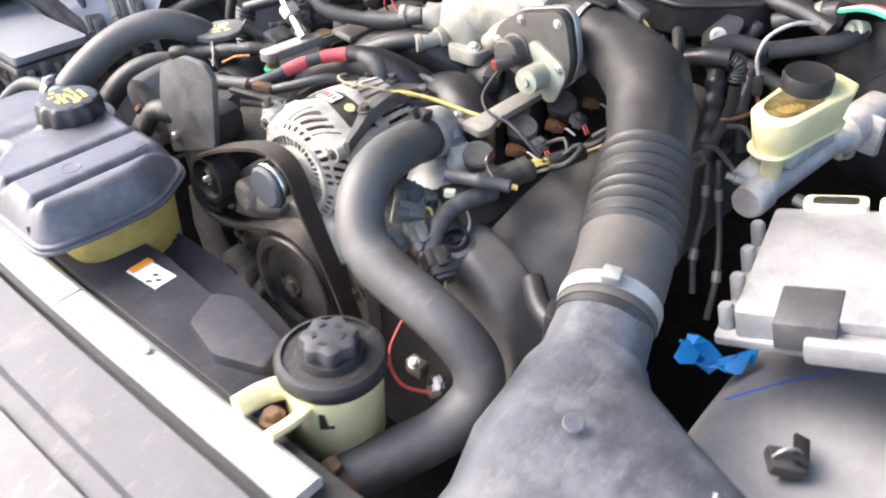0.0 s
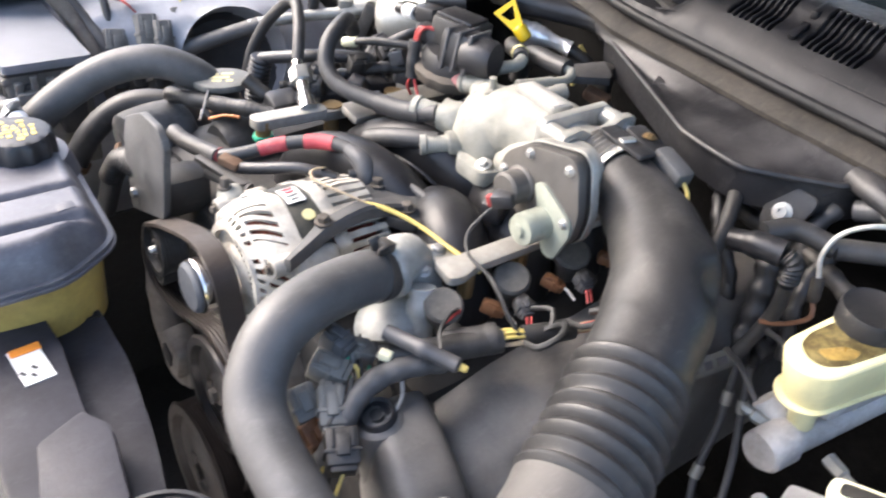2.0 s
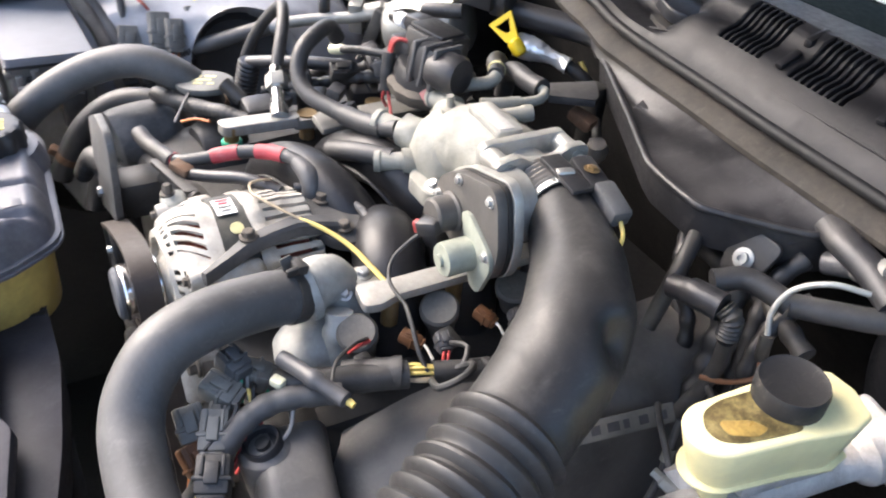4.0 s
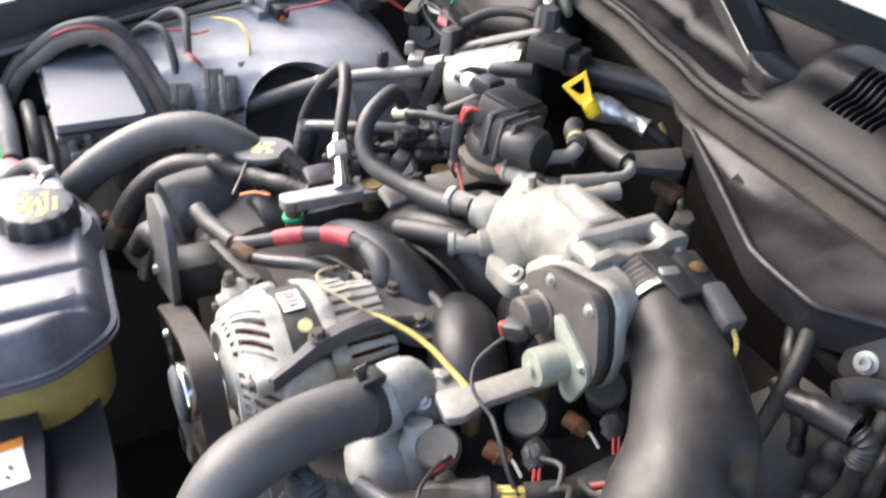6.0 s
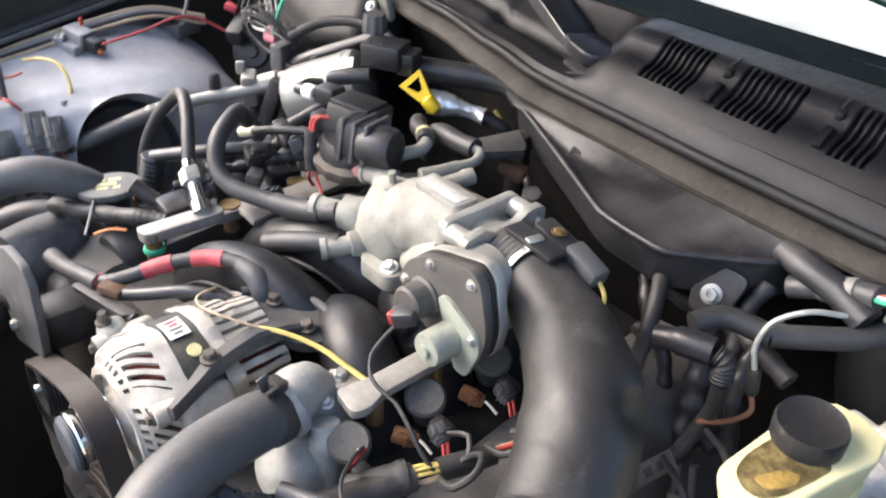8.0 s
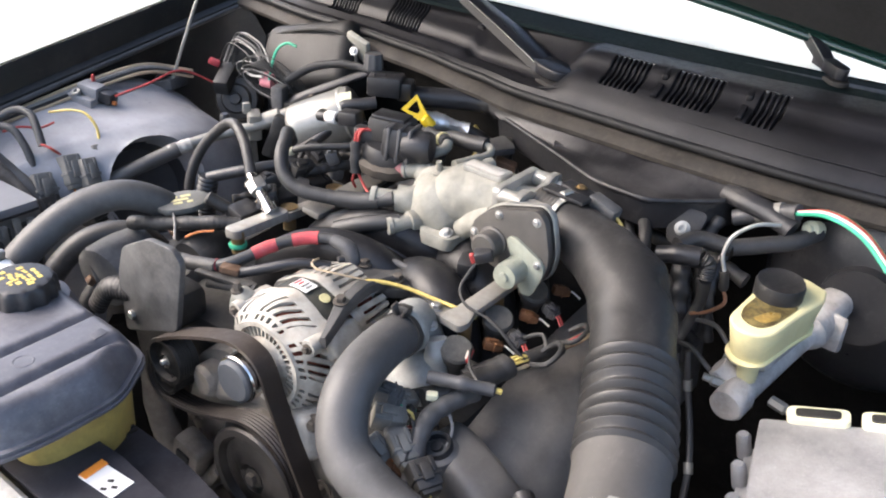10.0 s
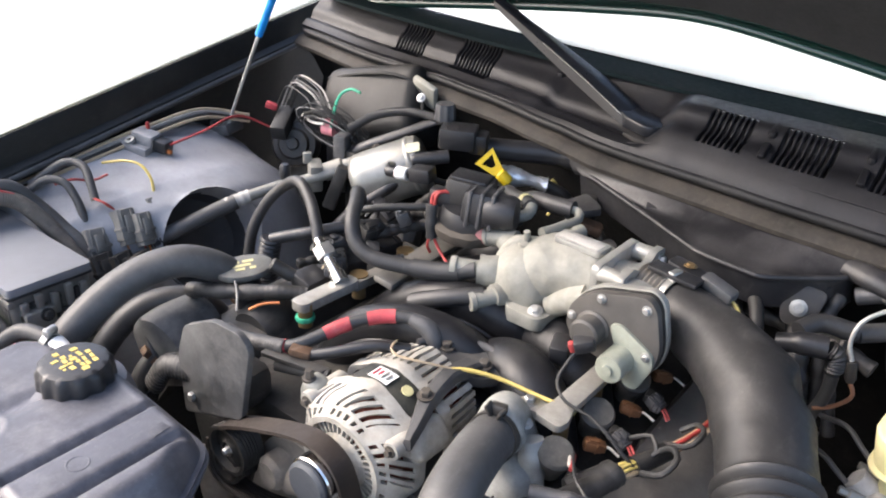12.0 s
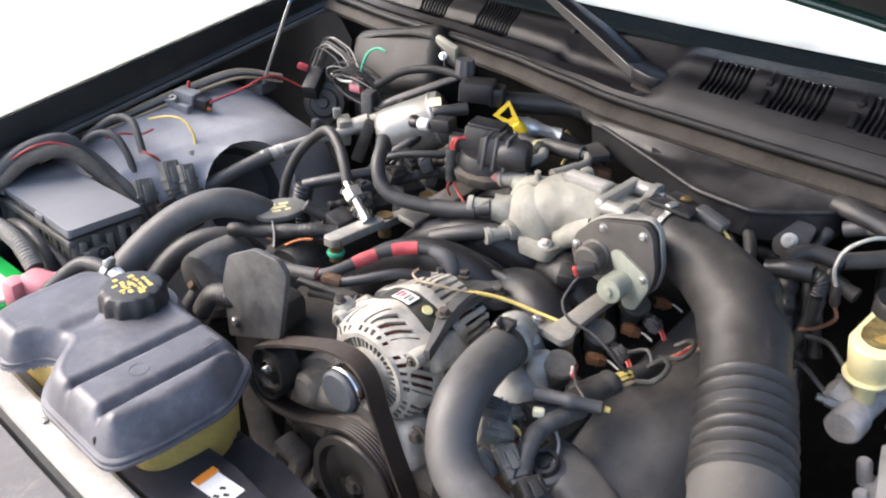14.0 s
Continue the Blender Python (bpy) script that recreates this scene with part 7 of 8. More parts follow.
def passenger_clutter():
    """Dusty plugs, taped branches and short hoses crowded along the passenger bank."""
    rnd = random.Random(33)
    spots = ((-0.232, 0.742, 0.888), (-0.214, 0.788, 0.900), (-0.196, 0.836, 0.908), (-0.236, 0.842, 0.900), (-0.168, 0.872, 0.912), (-0.252, 0.800, 0.880), (-0.146, 0.760, 0.884), (-0.206, 0.720, 0.884))
    looks = ("dusty black plug with taped wires on the passenger bank", "black sensor plug crowded beside the fuel rail", "small dusty plug with a dark lead")
    for k, at in enumerate(spots):
        size = (rnd.uniform(0.024, 0.036), rnd.uniform(0.016, 0.024), rnd.uniform(0.015, 0.022))
        turn = (rnd.uniform(-25, 25), rnd.uniform(-30, 30), rnd.uniform(0, 180))
        connector(at, size, turn, (PLASTIC, DUSTY, GREYBLACK)[k % 3], looks[k % 3], ("black", ("grey", "tan", "black")[k % 3]), (rnd.uniform(-0.02, 0.02), rnd.uniform(-0.02, 0.03), -0.02))
    for k, (a, b) in enumerate((((-0.262, 0.700, 0.862), (-0.200, 0.900, 0.890)), ((-0.250, 0.730, 0.872), (-0.150, 0.905, 0.905)), ((-0.275, 0.760, 0.868), (-0.225, 0.930, 0.892)))):
        a, b = Vector(a), Vector(b)
        pts = [a.lerp(b, t) + Vector((rnd.uniform(-0.010, 0.010), 0, rnd.uniform(-0.004, 0.012))) for t in (0, 0.2, 0.4, 0.6, 0.8, 1)]
        hose("conduit", pts, lambda s_, n_, k=k: 0.0062 + 0.0012 * k + 0.0008 * math.sin(s_ * 420), (DUSTY, RUBBER, BROWNED)[k], "dusty taped branch along the passenger bank", "conduit", step=0.003)
    hose("vacuum_hose", [(-0.245, 0.800, 0.915), (-0.210, 0.815, 0.926), (-0.172, 0.842, 0.930), (-0.140, 0.872, 0.932), (-0.120, 0.886, 0.928)], 0.0052, RUBBER, "thin black vacuum hose behind the looped hose")
    single("hose_end", lathe([(0.0062, 0), (0.0070, 0.003), (0.0070, 0.020), (0.0050, 0.023)], (-0.262, 0.794, 0.909), (0.9, 0.35, 0.3), 14), CREAM, "cream plastic end on a thin vacuum hose", "hose end")


def driver_harness():
    ob = thing("wiring_harness", (0.24, 0.68, 0.83), "taped engine harness with exposed coloured wires", "wiring harness")
    part("conduit", sweep([(0.205, 0.545, 0.848), (0.222, 0.580, 0.850), (0.236, 0.625, 0.850), (0.243, 0.648, 0.850)], 0.012, 12), DUSTY, ob)
    part("conduit", sweep([(0.250, 0.668, 0.850), (0.258, 0.69, 0.850), (0.266, 0.715, 0.851)], 0.010, 12), DUSTY, ob)
    rnd = random.Random(8)
    for k in range(7):
        c = ("orange", "brown", "tan", "red", "brown", "black", "tan")[k]
        o = Vector([rnd.uniform(-0.006, 0.006) for _ in range(3)])
        part("exposed_wire", sweep([Vector((0.262, 0.708, 0.851)) + o, Vector((0.276, 0.745, 0.855)) + o * 1.2, Vector((0.285, 0.79, 0.86)) + o, Vector((0.29, 0.84, 0.86)) + o], 0.0021, 6), WIRES[c], ob)
    for k in range(6):
        o = Vector([rnd.uniform(-0.005, 0.005) for _ in range(3)])
        part("exposed_wire", sweep([Vector((0.241, 0.643, 0.851)) + o, Vector((0.248, 0.656, 0.853)) + o * 1.3, Vector((0.253, 0.672, 0.851)) + o], 0.0018, 6, 0.004), WIRES["yellow" if k < 4 else "tan"], ob)
    part("boot", sweep([(0.214, 0.602, 0.846), (0.232, 0.628, 0.851), (0.240, 0.643, 0.851)], lambda s, n: 0.0095 + 0.0035 * s / n + (0.0015 if s > 0.85 * n else 0), 18, 0.003), DUSTY, ob, "dusty black rubber boot")
    part("loop", sweep([(0.262, 0.66, 0.855), (0.282, 0.655, 0.868), (0.288, 0.672, 0.878), (0.276, 0.690, 0.874), (0.262, 0.690, 0.86), (0.256, 0.675, 0.852)], 0.0032, 8), WIRES["black"], ob)
    part("loop", sweep([(0.262, 0.71, 0.858), (0.286, 0.706, 0.872), (0.292, 0.724, 0.880), (0.280, 0.740, 0.874), (0.266, 0.735, 0.862)], 0.003, 8), WIRES["black"], ob)
    part("lead", sweep([(0.196, 0.668, 0.882), (0.215, 0.664, 0.878), (0.238, 0.66, 0.866), (0.252, 0.662, 0.855)], 0.0022, 8), WIRES["black"], ob)
    part("lead", sweep([(0.224, 0.695, 0.852), (0.250, 0.70, 0.868), (0.262, 0.69, 0.862)], 0.0026, 8), WIRES["black"], ob)
    sensor = thing("cam_sensor", (0.23, 0.57, 0.85), "grey tubular sensor plug with green and yellow leads", "sensor")
    part("tube", lathe([(0.0065, 0), (0.0072, 0.006), (0.0068, 0.030), (0.0080, 0.032), (0.0080, 0.040), (0.0066, 0.042), (0.0070, 0.068), (0.0045, 0.070)], (0.203, 0.552, 0.872), (0.85, 0.42, -0.05), 14), GREYBLACK, sensor)
    part("tip", lathe([(0.0035, 0), (0.0028, 0.009)], (0.263, 0.582, 0.8685), (0.85, 0.42, -0.1), 8), WIRES["yellow"], sensor)
    part("clip", block((0.215, 0.545, 0.858), (0.012, 0.009, 0.008), 0.002, (0, 0, 30)), CREAM, sensor)
    wire([(0.205, 0.628, 0.866), (0.213, 0.612, 0.872), (0.228, 0.590, 0.875), (0.246, 0.578, 0.873)], "black")
    wire([(0.205, 0.630, 0.862), (0.211, 0.616, 0.866), (0.214, 0.606, 0.866)], "red", 0.002)
    wire([(0.202, 0.626, 0.862), (0.209, 0.612, 0.864)], "white", 0.0015)


def front_clutter():
    """Connectors and bare wires below the thermostat, beside the radiator hose."""
    connector((0.222, 0.490, 0.832), (0.034, 0.022, 0.020), (0, 25, -25), PLUGDIRTY, "grey two-part sensor connector", ("yellow", "black"), (0.02, -0.02, -0.03))
    connector((0.258, 0.478, 0.826), (0.030, 0.026, 0.024), (0, 25, -25), DUSTY, "black connector by the radiator hose", ("yellow",), (0.016, -0.03, -0.05))
    connector((0.190, 0.505, 0.842), (0.030, 0.022, 0.020), (10, 15, 40), PLUGDIRTY, "dirty grey connector below the thermostat", ("white", "white"), (0.012, -0.012, -0.02))
    connector((0.182, 0.535, 0.840), (0.028, 0.022, 0.020), (0, 15, 60), PLUGDIRTY, "dusty small connector with a green lock", ("green",), (0.01, -0.01, -0.01))
    connector((0.199, 0.478, 0.822), (0.030, 0.024, 0.022), (10, 30, 0), PLUGDIRTY, "faded grey connector with orange wire", ("orange", "red"), (0.02, -0.012, -0.02))
    rnd = random.Random(11)
    for k in range(12):
        a = Vector((0.17 + rnd.uniform(0, 0.05), 0.50 + rnd.uniform(0, 0.06), 0.81 + rnd.uniform(0, 0.03)))
        b = a + Vector((rnd.uniform(0.01, 0.03), rnd.uniform(-0.03, 0.01), rnd.uniform(-0.01, 0.01)))
        c = b + Vector((rnd.uniform(0.0, 0.02), rnd.uniform(-0.03, 0.0), rnd.uniform(-0.04, -0.01)))
        wire([a, (a + b) / 2 + Vector((0, 0, 0.010)), b, c], ("black", "grey", "red", "yellow", "grey", "black", "white", "orange", "black")[k % 9], 0.0017)
    hose("conduit", [(0.238, 0.590, 0.848), (0.230, 0.560, 0.850), (0.224, 0.535, 0.846), (0.228, 0.510, 0.838), (0.240, 0.484, 0.818), (0.246, 0.462, 0.79)], lambda s, n: 0.0098 + 0.0005 * math.sin(s * 330), HOSEGREY, "dusty taped harness branch in front of the valve cover", "conduit", step=0.003)
    connector((0.224, 0.474, 0.808), (0.030, 0.022, 0.020), (0, 40, 15), BROWNPL, "faded orange-brown connector by the radiator hose", ("orange", "tan"), (0.012, -0.02, -0.03))
    connector((0.178, 0.520, 0.852), (0.024, 0.020, 0.026), (0, 10, 20), BLUEGREY, "dark blue-grey connector under the thermostat", ("green", "grey"), (0.012, -0.004, -0.016))
    connector((0.206, 0.500, 0.826), (0.034, 0.020, 0.020), (12, 30, -40), PLUGDIRTY, "dirty grey clip connector among loose wires", ("white", "tan"), (0.016, -0.012, -0.012))
    hose("conduit", [(0.20, 0.575, 0.84), (0.18, 0.55, 0.836), (0.165, 0.53, 0.825)], 0.006, DUSTY, "thin dusty conduit under the thermostat", "conduit")
    wire([(0.255, 0.43, 0.79), (0.262, 0.40, 0.765), (0.285, 0.392, 0.745), (0.315, 0.402, 0.745)], "red", 0.0018, "loose red wire below the radiator hose")
    for k in range(6):
        a = Vector((0.27 + 0.02 * k, 0.43 + 0.012 * math.sin(k * 2), 0.72 + 0.01 * math.cos(k * 3)))
        ob = thing("bracket", tuple(a), "dirty small metal bracket under the hose", "bracket")
        part("tab", block(a, (0.022, 0.014, 0.018), 0.003, (20 * k, 35 * math.sin(k), 40 * k)), DIRTALU, ob)
        part("bolt", bolt(a + Vector((0, -0.004, 0.008)), (0.2, -0.5, 0.8), 0.004, 0.004), STEEL, ob)


def alternator_cable():
    ob = thing("alternator_cable", (-0.04, 0.60, 0.88), "thick grey cable with red sleeves on the alternator", "cable")
    run = [(-0.140, 0.548, 0.868), (-0.112, 0.558, 0.876), (-0.096, 0.580, 0.884), (-0.080, 0.608, 0.894), (-0.055, 0.637, 0.902), (-0.026, 0.655, 0.904), (-0.004, 0.660, 0.896), (0.006, 0.658, 0.876)]
    part("cable", sweep(run, 0.0072, 14), RUBBER, ob)
    part("sleeve", sweep([(-0.200, 0.535, 0.868), (-0.17, 0.540, 0.867), (-0.118, 0.552, 0.873)], ribbed(0.0092, 0.0035, 0.0003), 14, 0.001), HOSEGREY, ob)
    for a, b in ((0.06, 0.14), (0.37, 0.55), (0.64, 0.83)):
        line = spline(run, 0.002)
        cut = [p for s, p in line if a <= s / line[-1][0] * 1.18 <= b]
        part("red_sleeve", sweep([cut[0], cut[len(cut) // 2], cut[-1]], 0.0082, 14, 0.004), REDCOVER, ob, "red rubber sleeve")
    part("boot", sweep([(-0.026, 0.655, 0.904), (-0.004, 0.660, 0.897), (0.006, 0.659, 0.882), (0.007, 0.655, 0.862)], lambda s, n: 0.0075 + 0.0035 * math.sin(3.1 * s / n), 16, 0.004), BOOTGREY, ob, "grey rubber terminal boot")
    hose("conduit", [(-0.105, 0.555, 0.866), (-0.07, 0.575, 0.878), (-0.035, 0.605, 0.888), (-0.005, 0.63, 0.885)], 0.0065, PLASTIC, "black taped lead behind the alternator", "conduit")
    part("lug", block((-0.098, 0.556, 0.876), (0.024, 0.016, 0.010), 0.003, (0, 10, 30)), RUSTY, ob)
    part("strip", prism(rounded([(-0.135, 0.530), (-0.06, 0.548), (-0.058, 0.562), (-0.135, 0.542)], 0.004), 0.866, 0.871, 0.001), DUSTY, ob)
    lead = thing("yellow_lead", (0.1, 0.65, 0.87), "pair of faded yellow wires crossing the intake", "wire")
    run = [(0.052, 0.626, 0.890), (0.066, 0.637, 0.890), (0.084, 0.650, 0.886), (0.104, 0.660, 0.881), (0.130, 0.665, 0.878), (0.155, 0.668, 0.877), (0.177, 0.673, 0.872)]
    part("strand", sweep(run, 0.0022, 8, 0.004), WIRES["yellow"], lead)
    part("strand", sweep([(x, y + 0.003, z - 0.0028) for x, y, z in run], 0.0022, 8, 0.004), WIRES["yellow"], lead)
    part("strand", sweep([(0.006, 0.596, 0.900), (0.024, 0.602, 0.900), (0.040, 0.614, 0.896), (0.056, 0.629, 0.890)], 0.0014, 8, 0.004), WIRES["tan"], lead)
    part("strand", sweep([(0.006, 0.596, 0.900), (-0.004, 0.598, 0.902), (-0.012, 0.610, 0.899), (-0.020, 0.625, 0.892)], 0.0014, 8, 0.004), WIRES["tan"], lead)
    tp = thing("throttle_lead", (0.14, 0.70, 0.90), "black lead with a red and yellow plug on the throttle motor", "wire")
    part("lead", sweep([(0.156, 0.704, 0.925), (0.152, 0.690, 0.912), (0.152, 0.676, 0.898), (0.168, 0.666, 0.888), (0.196, 0.668, 0.882)], 0.0018, 8, 0.004), WIRES["black"], tp)
    part("plug", block((0.160, 0.708, 0.932), (0.022, 0.02, 0.014), 0.003, (0, -20, 30)), PLASTIC, tp)
    part("red_tip", block((0.150, 0.700, 0.927), (0.006, 0.008, 0.012), 0.002, (0, -20, 30)), WIRES["red"], tp)


def oil_filler():
    ob = thing("oil_filler_cap", (-0.29, 0.635, 0.84), "flat oval oil filler cap with worn yellow print", "filler cap")
    m = facing((-0.292, 0.637, 0.866), (0.05, -0.12, 1), (0.5, 0.86, 0))
    oval = [(0.025 * math.cos(math.tau * k / 28), 0.037 * math.sin(math.tau * k / 28)) for k in range(28)]
    cap = part("cap", prism(oval, 0.0, 0.010, 0.003, m=m), CAPDUSTY, ob)
    ink = bmesh.new()
    for k, (x, y, w) in enumerate(((-0.008, -0.010, 0.010), (-0.008, 0.006, 0.014), (0.0, -0.004, 0.026), (0.008, -0.006, 0.012), (0.008, 0.010, 0.008))):
        prism([(x - 0.0025, y - w / 2), (x + 0.0025, y - w / 2), (x + 0.0025, y + w / 2), (x - 0.0025, y + w / 2)], 0.010, 0.0106, 0, m=m, bm=ink)
    part("print", ink, OILINK, cap, "worn yellow print")
    part("neck", lathe([(0.019, -0.05), (0.019, 0.0)], (-0.292, 0.637, 0.866), (0.05, -0.12, 1), 20), PLASTIC, ob)
    hose("conduit", [(-0.340, 0.585, 0.842), (-0.305, 0.595, 0.850), (-0.265, 0.615, 0.856), (-0.225, 0.64, 0.862), (-0.20, 0.66, 0.86)], lambda s_, n_: 0.0098 + 0.0006 * math.sin(s_ * 160) + 0.0003 * math.sin(s_ * 900), DUSTY, "dusty taped conduit beside the filler cap", "conduit", step=0.002)
    wire([(-0.285, 0.615, 0.868), (-0.262, 0.600, 0.862), (-0.245, 0.585, 0.85)], "grey")
    wire([(-0.20, 0.615, 0.868), (-0.215, 0.602, 0.866), (-0.225, 0.588, 0.86)], "orange", 0.0018, "frayed orange wire end by the fuel rail")


DRUMAT = (-0.338, 0.567, 0.785)


def belt_shield():
    ob = thing("belt_shield", (-0.15, 0.5, 0.80), "scuffed grey plastic shield plate on a moulded motor beside the belt", "shield")
    m = Matrix(((1, 0, 0, 0), (0, 0, -1, 0.490), (0, 1, 0, 0), (0, 0, 0, 1)))
    shape = rounded([(-0.222, 0.768), (-0.224, 0.850), (-0.207, 0.894), (-0.154, 0.923), (-0.110, 0.926), (-0.095, 0.912), (-0.117, 0.812)], 0.009)
    part("plate", prism(shape, -0.004, 0.004, 0.0025, m=m, segs=3), SHIELD, ob)
    drum = lathe([(0.036, -0.046), (0.044, -0.042), (0.047, -0.034), (0.047, 0.020), (0.042, 0.034), (0.030, 0.042), (0.0, 0.044)], DRUMAT, (-0.12, 1, 0.10), 36)
    part("rear_housing", lumpy(drum, 0.0015, 30), SHIELD, ob)
    part("drum_rib", sweep([Vector(DRUMAT) + Vector((-0.020, -0.045, 0.034)), Vector(DRUMAT) + Vector((0.0, -0.047, 0.0)), Vector(DRUMAT) + Vector((0.016, -0.045, -0.034))], 0.003, 8), SHIELD, ob)
    part("rear_motor", lathe([(0.030, 0.0), (0.034, 0.006), (0.034, 0.05), (0.028, 0.058), (0.0, 0.06)], Vector(DRUMAT) + Vector((0.085, 0.045, 0.015)), (-0.1, 1, 0.1), 30), DUSTY, ob)
    part("link", block(Vector(DRUMAT) + Vector((0.05, 0.0, -0.02)), (0.09, 0.05, 0.05), 0.016, (0, -8, 0), segs=3), DUSTY, ob)
    part("ribbed_stub", sweep([(-0.185, 0.505, 0.822), (-0.220, 0.496, 0.824), (-0.250, 0.486, 0.818), (-0.266, 0.476, 0.79)], ribbed(0.0150, 0.005, 0.0006), 16, 0.0015, flat=0.75), DUSTY, ob)
    part("neck", block((-0.165, 0.525, 0.815), (0.05, 0.06, 0.05), 0.014), DUSTY, ob)
    part("cable_arm", sweep([(-0.120, 0.540, 0.858), (-0.085, 0.548, 0.863), (-0.055, 0.556, 0.864)], 0.0085, 12, 0.006, flat=0.6), DUSTY, ob)
    part("bolt", bolt((-0.203, 0.490, 0.800), (0, -1, 0), 0.006, 0.008), STEEL, ob)


def wheel_arch_parts():
    ob = thing("crash_sensor", (-0.71, 0.77, 0.86), "small metal sensor with connector on the wheel arch", "sensor")
    part("bracket", block((-0.715, 0.765, 0.888), (0.05, 0.045, 0.016), 0.003, (0, 10, 20)), ALUBOX, ob)
    part("body", block((-0.708, 0.772, 0.902), (0.04, 0.03, 0.022), 0.004, (0, 10, 20)), ALUBOX, ob)
    part("lug", lathe([(0.008, 0), (0.008, 0.006), (0.0035, 0.006), (0.0035, 0.002)], (-0.716, 0.748, 0.898), (0.1, -0.4, 1), 16), STEEL, ob)
    part("socket", block((-0.682, 0.785, 0.892), (0.026, 0.024, 0.02), 0.003, (0, 10, 20)), PLASTIC, ob)
    part("red_tab", block((-0.715, 0.782, 0.918), (0.006, 0.006, 0.014), 0.002), WIRES["red"], ob)
    part("amber_lock", block((-0.665, 0.785, 0.885), (0.010, 0.006, 0.006), 0.001), WIRES["orange"], ob)
    wire([(-0.668, 0.79, 0.895), (-0.665, 0.86, 0.905), (-0.672, 0.915, 0.912), (-0.68, 0.96, 0.90), (-0.66, 1.0, 0.875)], "red", 0.0022, "red wire along the fender flange")
    for k, c in enumerate(("tan", "grey", "black", "tan")):
        y = 0.004 * k
        wire([(-0.735 + y, 0.50, 0.865 - y), (-0.735 + y, 0.60, 0.878 - y * 0.5), (-0.735 + y, 0.70, 0.897 - y), (-0.735 + y, 0.80, 0.910 - y), (-0.735 + y, 0.90, 0.915 - y), (-0.70, 0.98, 0.895 - y)], c, 0.0030, "%s wire clipped along the inner fender" % c)
    hose("conduit", [(-0.708, 0.37, 0.80), (-0.705, 0.40, 0.846), (-0.700, 0.430, 0.868), (-0.695, 0.465, 0.890), (-0.690, 0.505, 0.898), (-0.684, 0.535, 0.892), (-0.672, 0.556, 0.866), (-0.642, 0.573, 0.836), (-0.600, 0.592, 0.795), (-0.575, 0.600, 0.74)], 0.0105, HOSEGREY, "dusty black conduit arched over the fuse box", "conduit")
    hose("conduit", [(-0.706, 0.375, 0.79), (-0.703, 0.40, 0.830), (-0.698, 0.428, 0.852), (-0.690, 0.462, 0.876), (-0.680, 0.500, 0.886), (-0.671, 0.530, 0.877), (-0.650, 0.550, 0.852), (-0.622, 0.568, 0.815), (-0.590, 0.580, 0.77), (-0.575, 0.585, 0.73)], ribbed(0.0120, 0.0032, 0.0004), SPLITLOOM, "tan and grey split loom behind the fuse box", "conduit", step=0.0008)
    wire([(-0.690, 0.445, 0.884), (-0.682, 0.475, 0.897), (-0.676, 0.505, 0.899), (-0.668, 0.53, 0.888)], "red", 0.0020, "red wire on the split loom")
    hose("conduit", [(-0.700, 0.555, 0.868), (-0.682, 0.582, 0.890), (-0.660, 0.600, 0.888), (-0.640, 0.606, 0.862), (-0.626, 0.606, 0.832)], ribbed(0.0062, 0.0028, 0.0003), HOSEGREY, "ribbed black conduit ending in a plug", "conduit", step=0.001)
    hose("conduit", [(-0.715, 0.575, 0.874), (-0.692, 0.618, 0.904), (-0.664, 0.634, 0.904), (-0.640, 0.630, 0.884), (-0.626, 0.626, 0.862)], ribbed(0.0064, 0.0028, 0.0003), HOSEGREY, "second ribbed black conduit ending in a plug", "conduit", step=0.001)
    wire([(-0.69, 0.60, 0.875), (-0.675, 0.62, 0.882), (-0.66, 0.645, 0.878), (-0.65, 0.665, 0.885)], "red", 0.0020, "red wire across the wheel arch")
    wire([(-0.690, 0.680, 0.888), (-0.662, 0.700, 0.894), (-0.635, 0.712, 0.892), (-0.615, 0.716, 0.872), (-0.600, 0.708, 0.848)], "yellow", 0.0023, "yellow sleeved wire on the wheel arch")
    connector((-0.606, 0.606, 0.802), (0.046, 0.034, 0.024), (-18, 62, -18), PLUGGREY, "grey multi-pin plug standing on the wheel arch", ("black",), (0.004, 0.0, -0.03))
    connector((-0.596, 0.650, 0.822), (0.048, 0.030, 0.026), (-18, 62, -14), PLUGGREY, "large grey plug with orange wires", ("orange", "tan"), (0.004, 0.004, -0.03))
    connector((-0.578, 0.668, 0.818), (0.044, 0.026, 0.026), (-18, 62, -14), PLUGGREY, "large grey double plug on the wheel arch", ("red", "orange"), (0.0, 0.004, -0.03))
    for dx, c in ((-0.006, "tan"), (0.0, "red"), (0.006, "orange"), (0.011, "red")):
        wire([(-0.612 + dx, 0.640, 0.850), (-0.616 + dx, 0.630, 0.862), (-0.628, 0.622, 0.866)], c, 0.0018, "short %s wire entering a grey plug" % c)
    connector((-0.594, 0.700, 0.828), (0.046, 0.020, 0.020), (-10, 62, 0), PLUGGREY, "slim grey plug on a yellow wire", ("black",), (0.004, 0.0, -0.03))
    for k in range(3):
        connector((-0.582 + 0.018 * k, 0.598 + 0.022 * k, 0.772), (0.044, 0.034, 0.030), (0, 60, 10 * k), DUSTY, "dusty black plug behind the fuse box", (), (0, 0, 0))


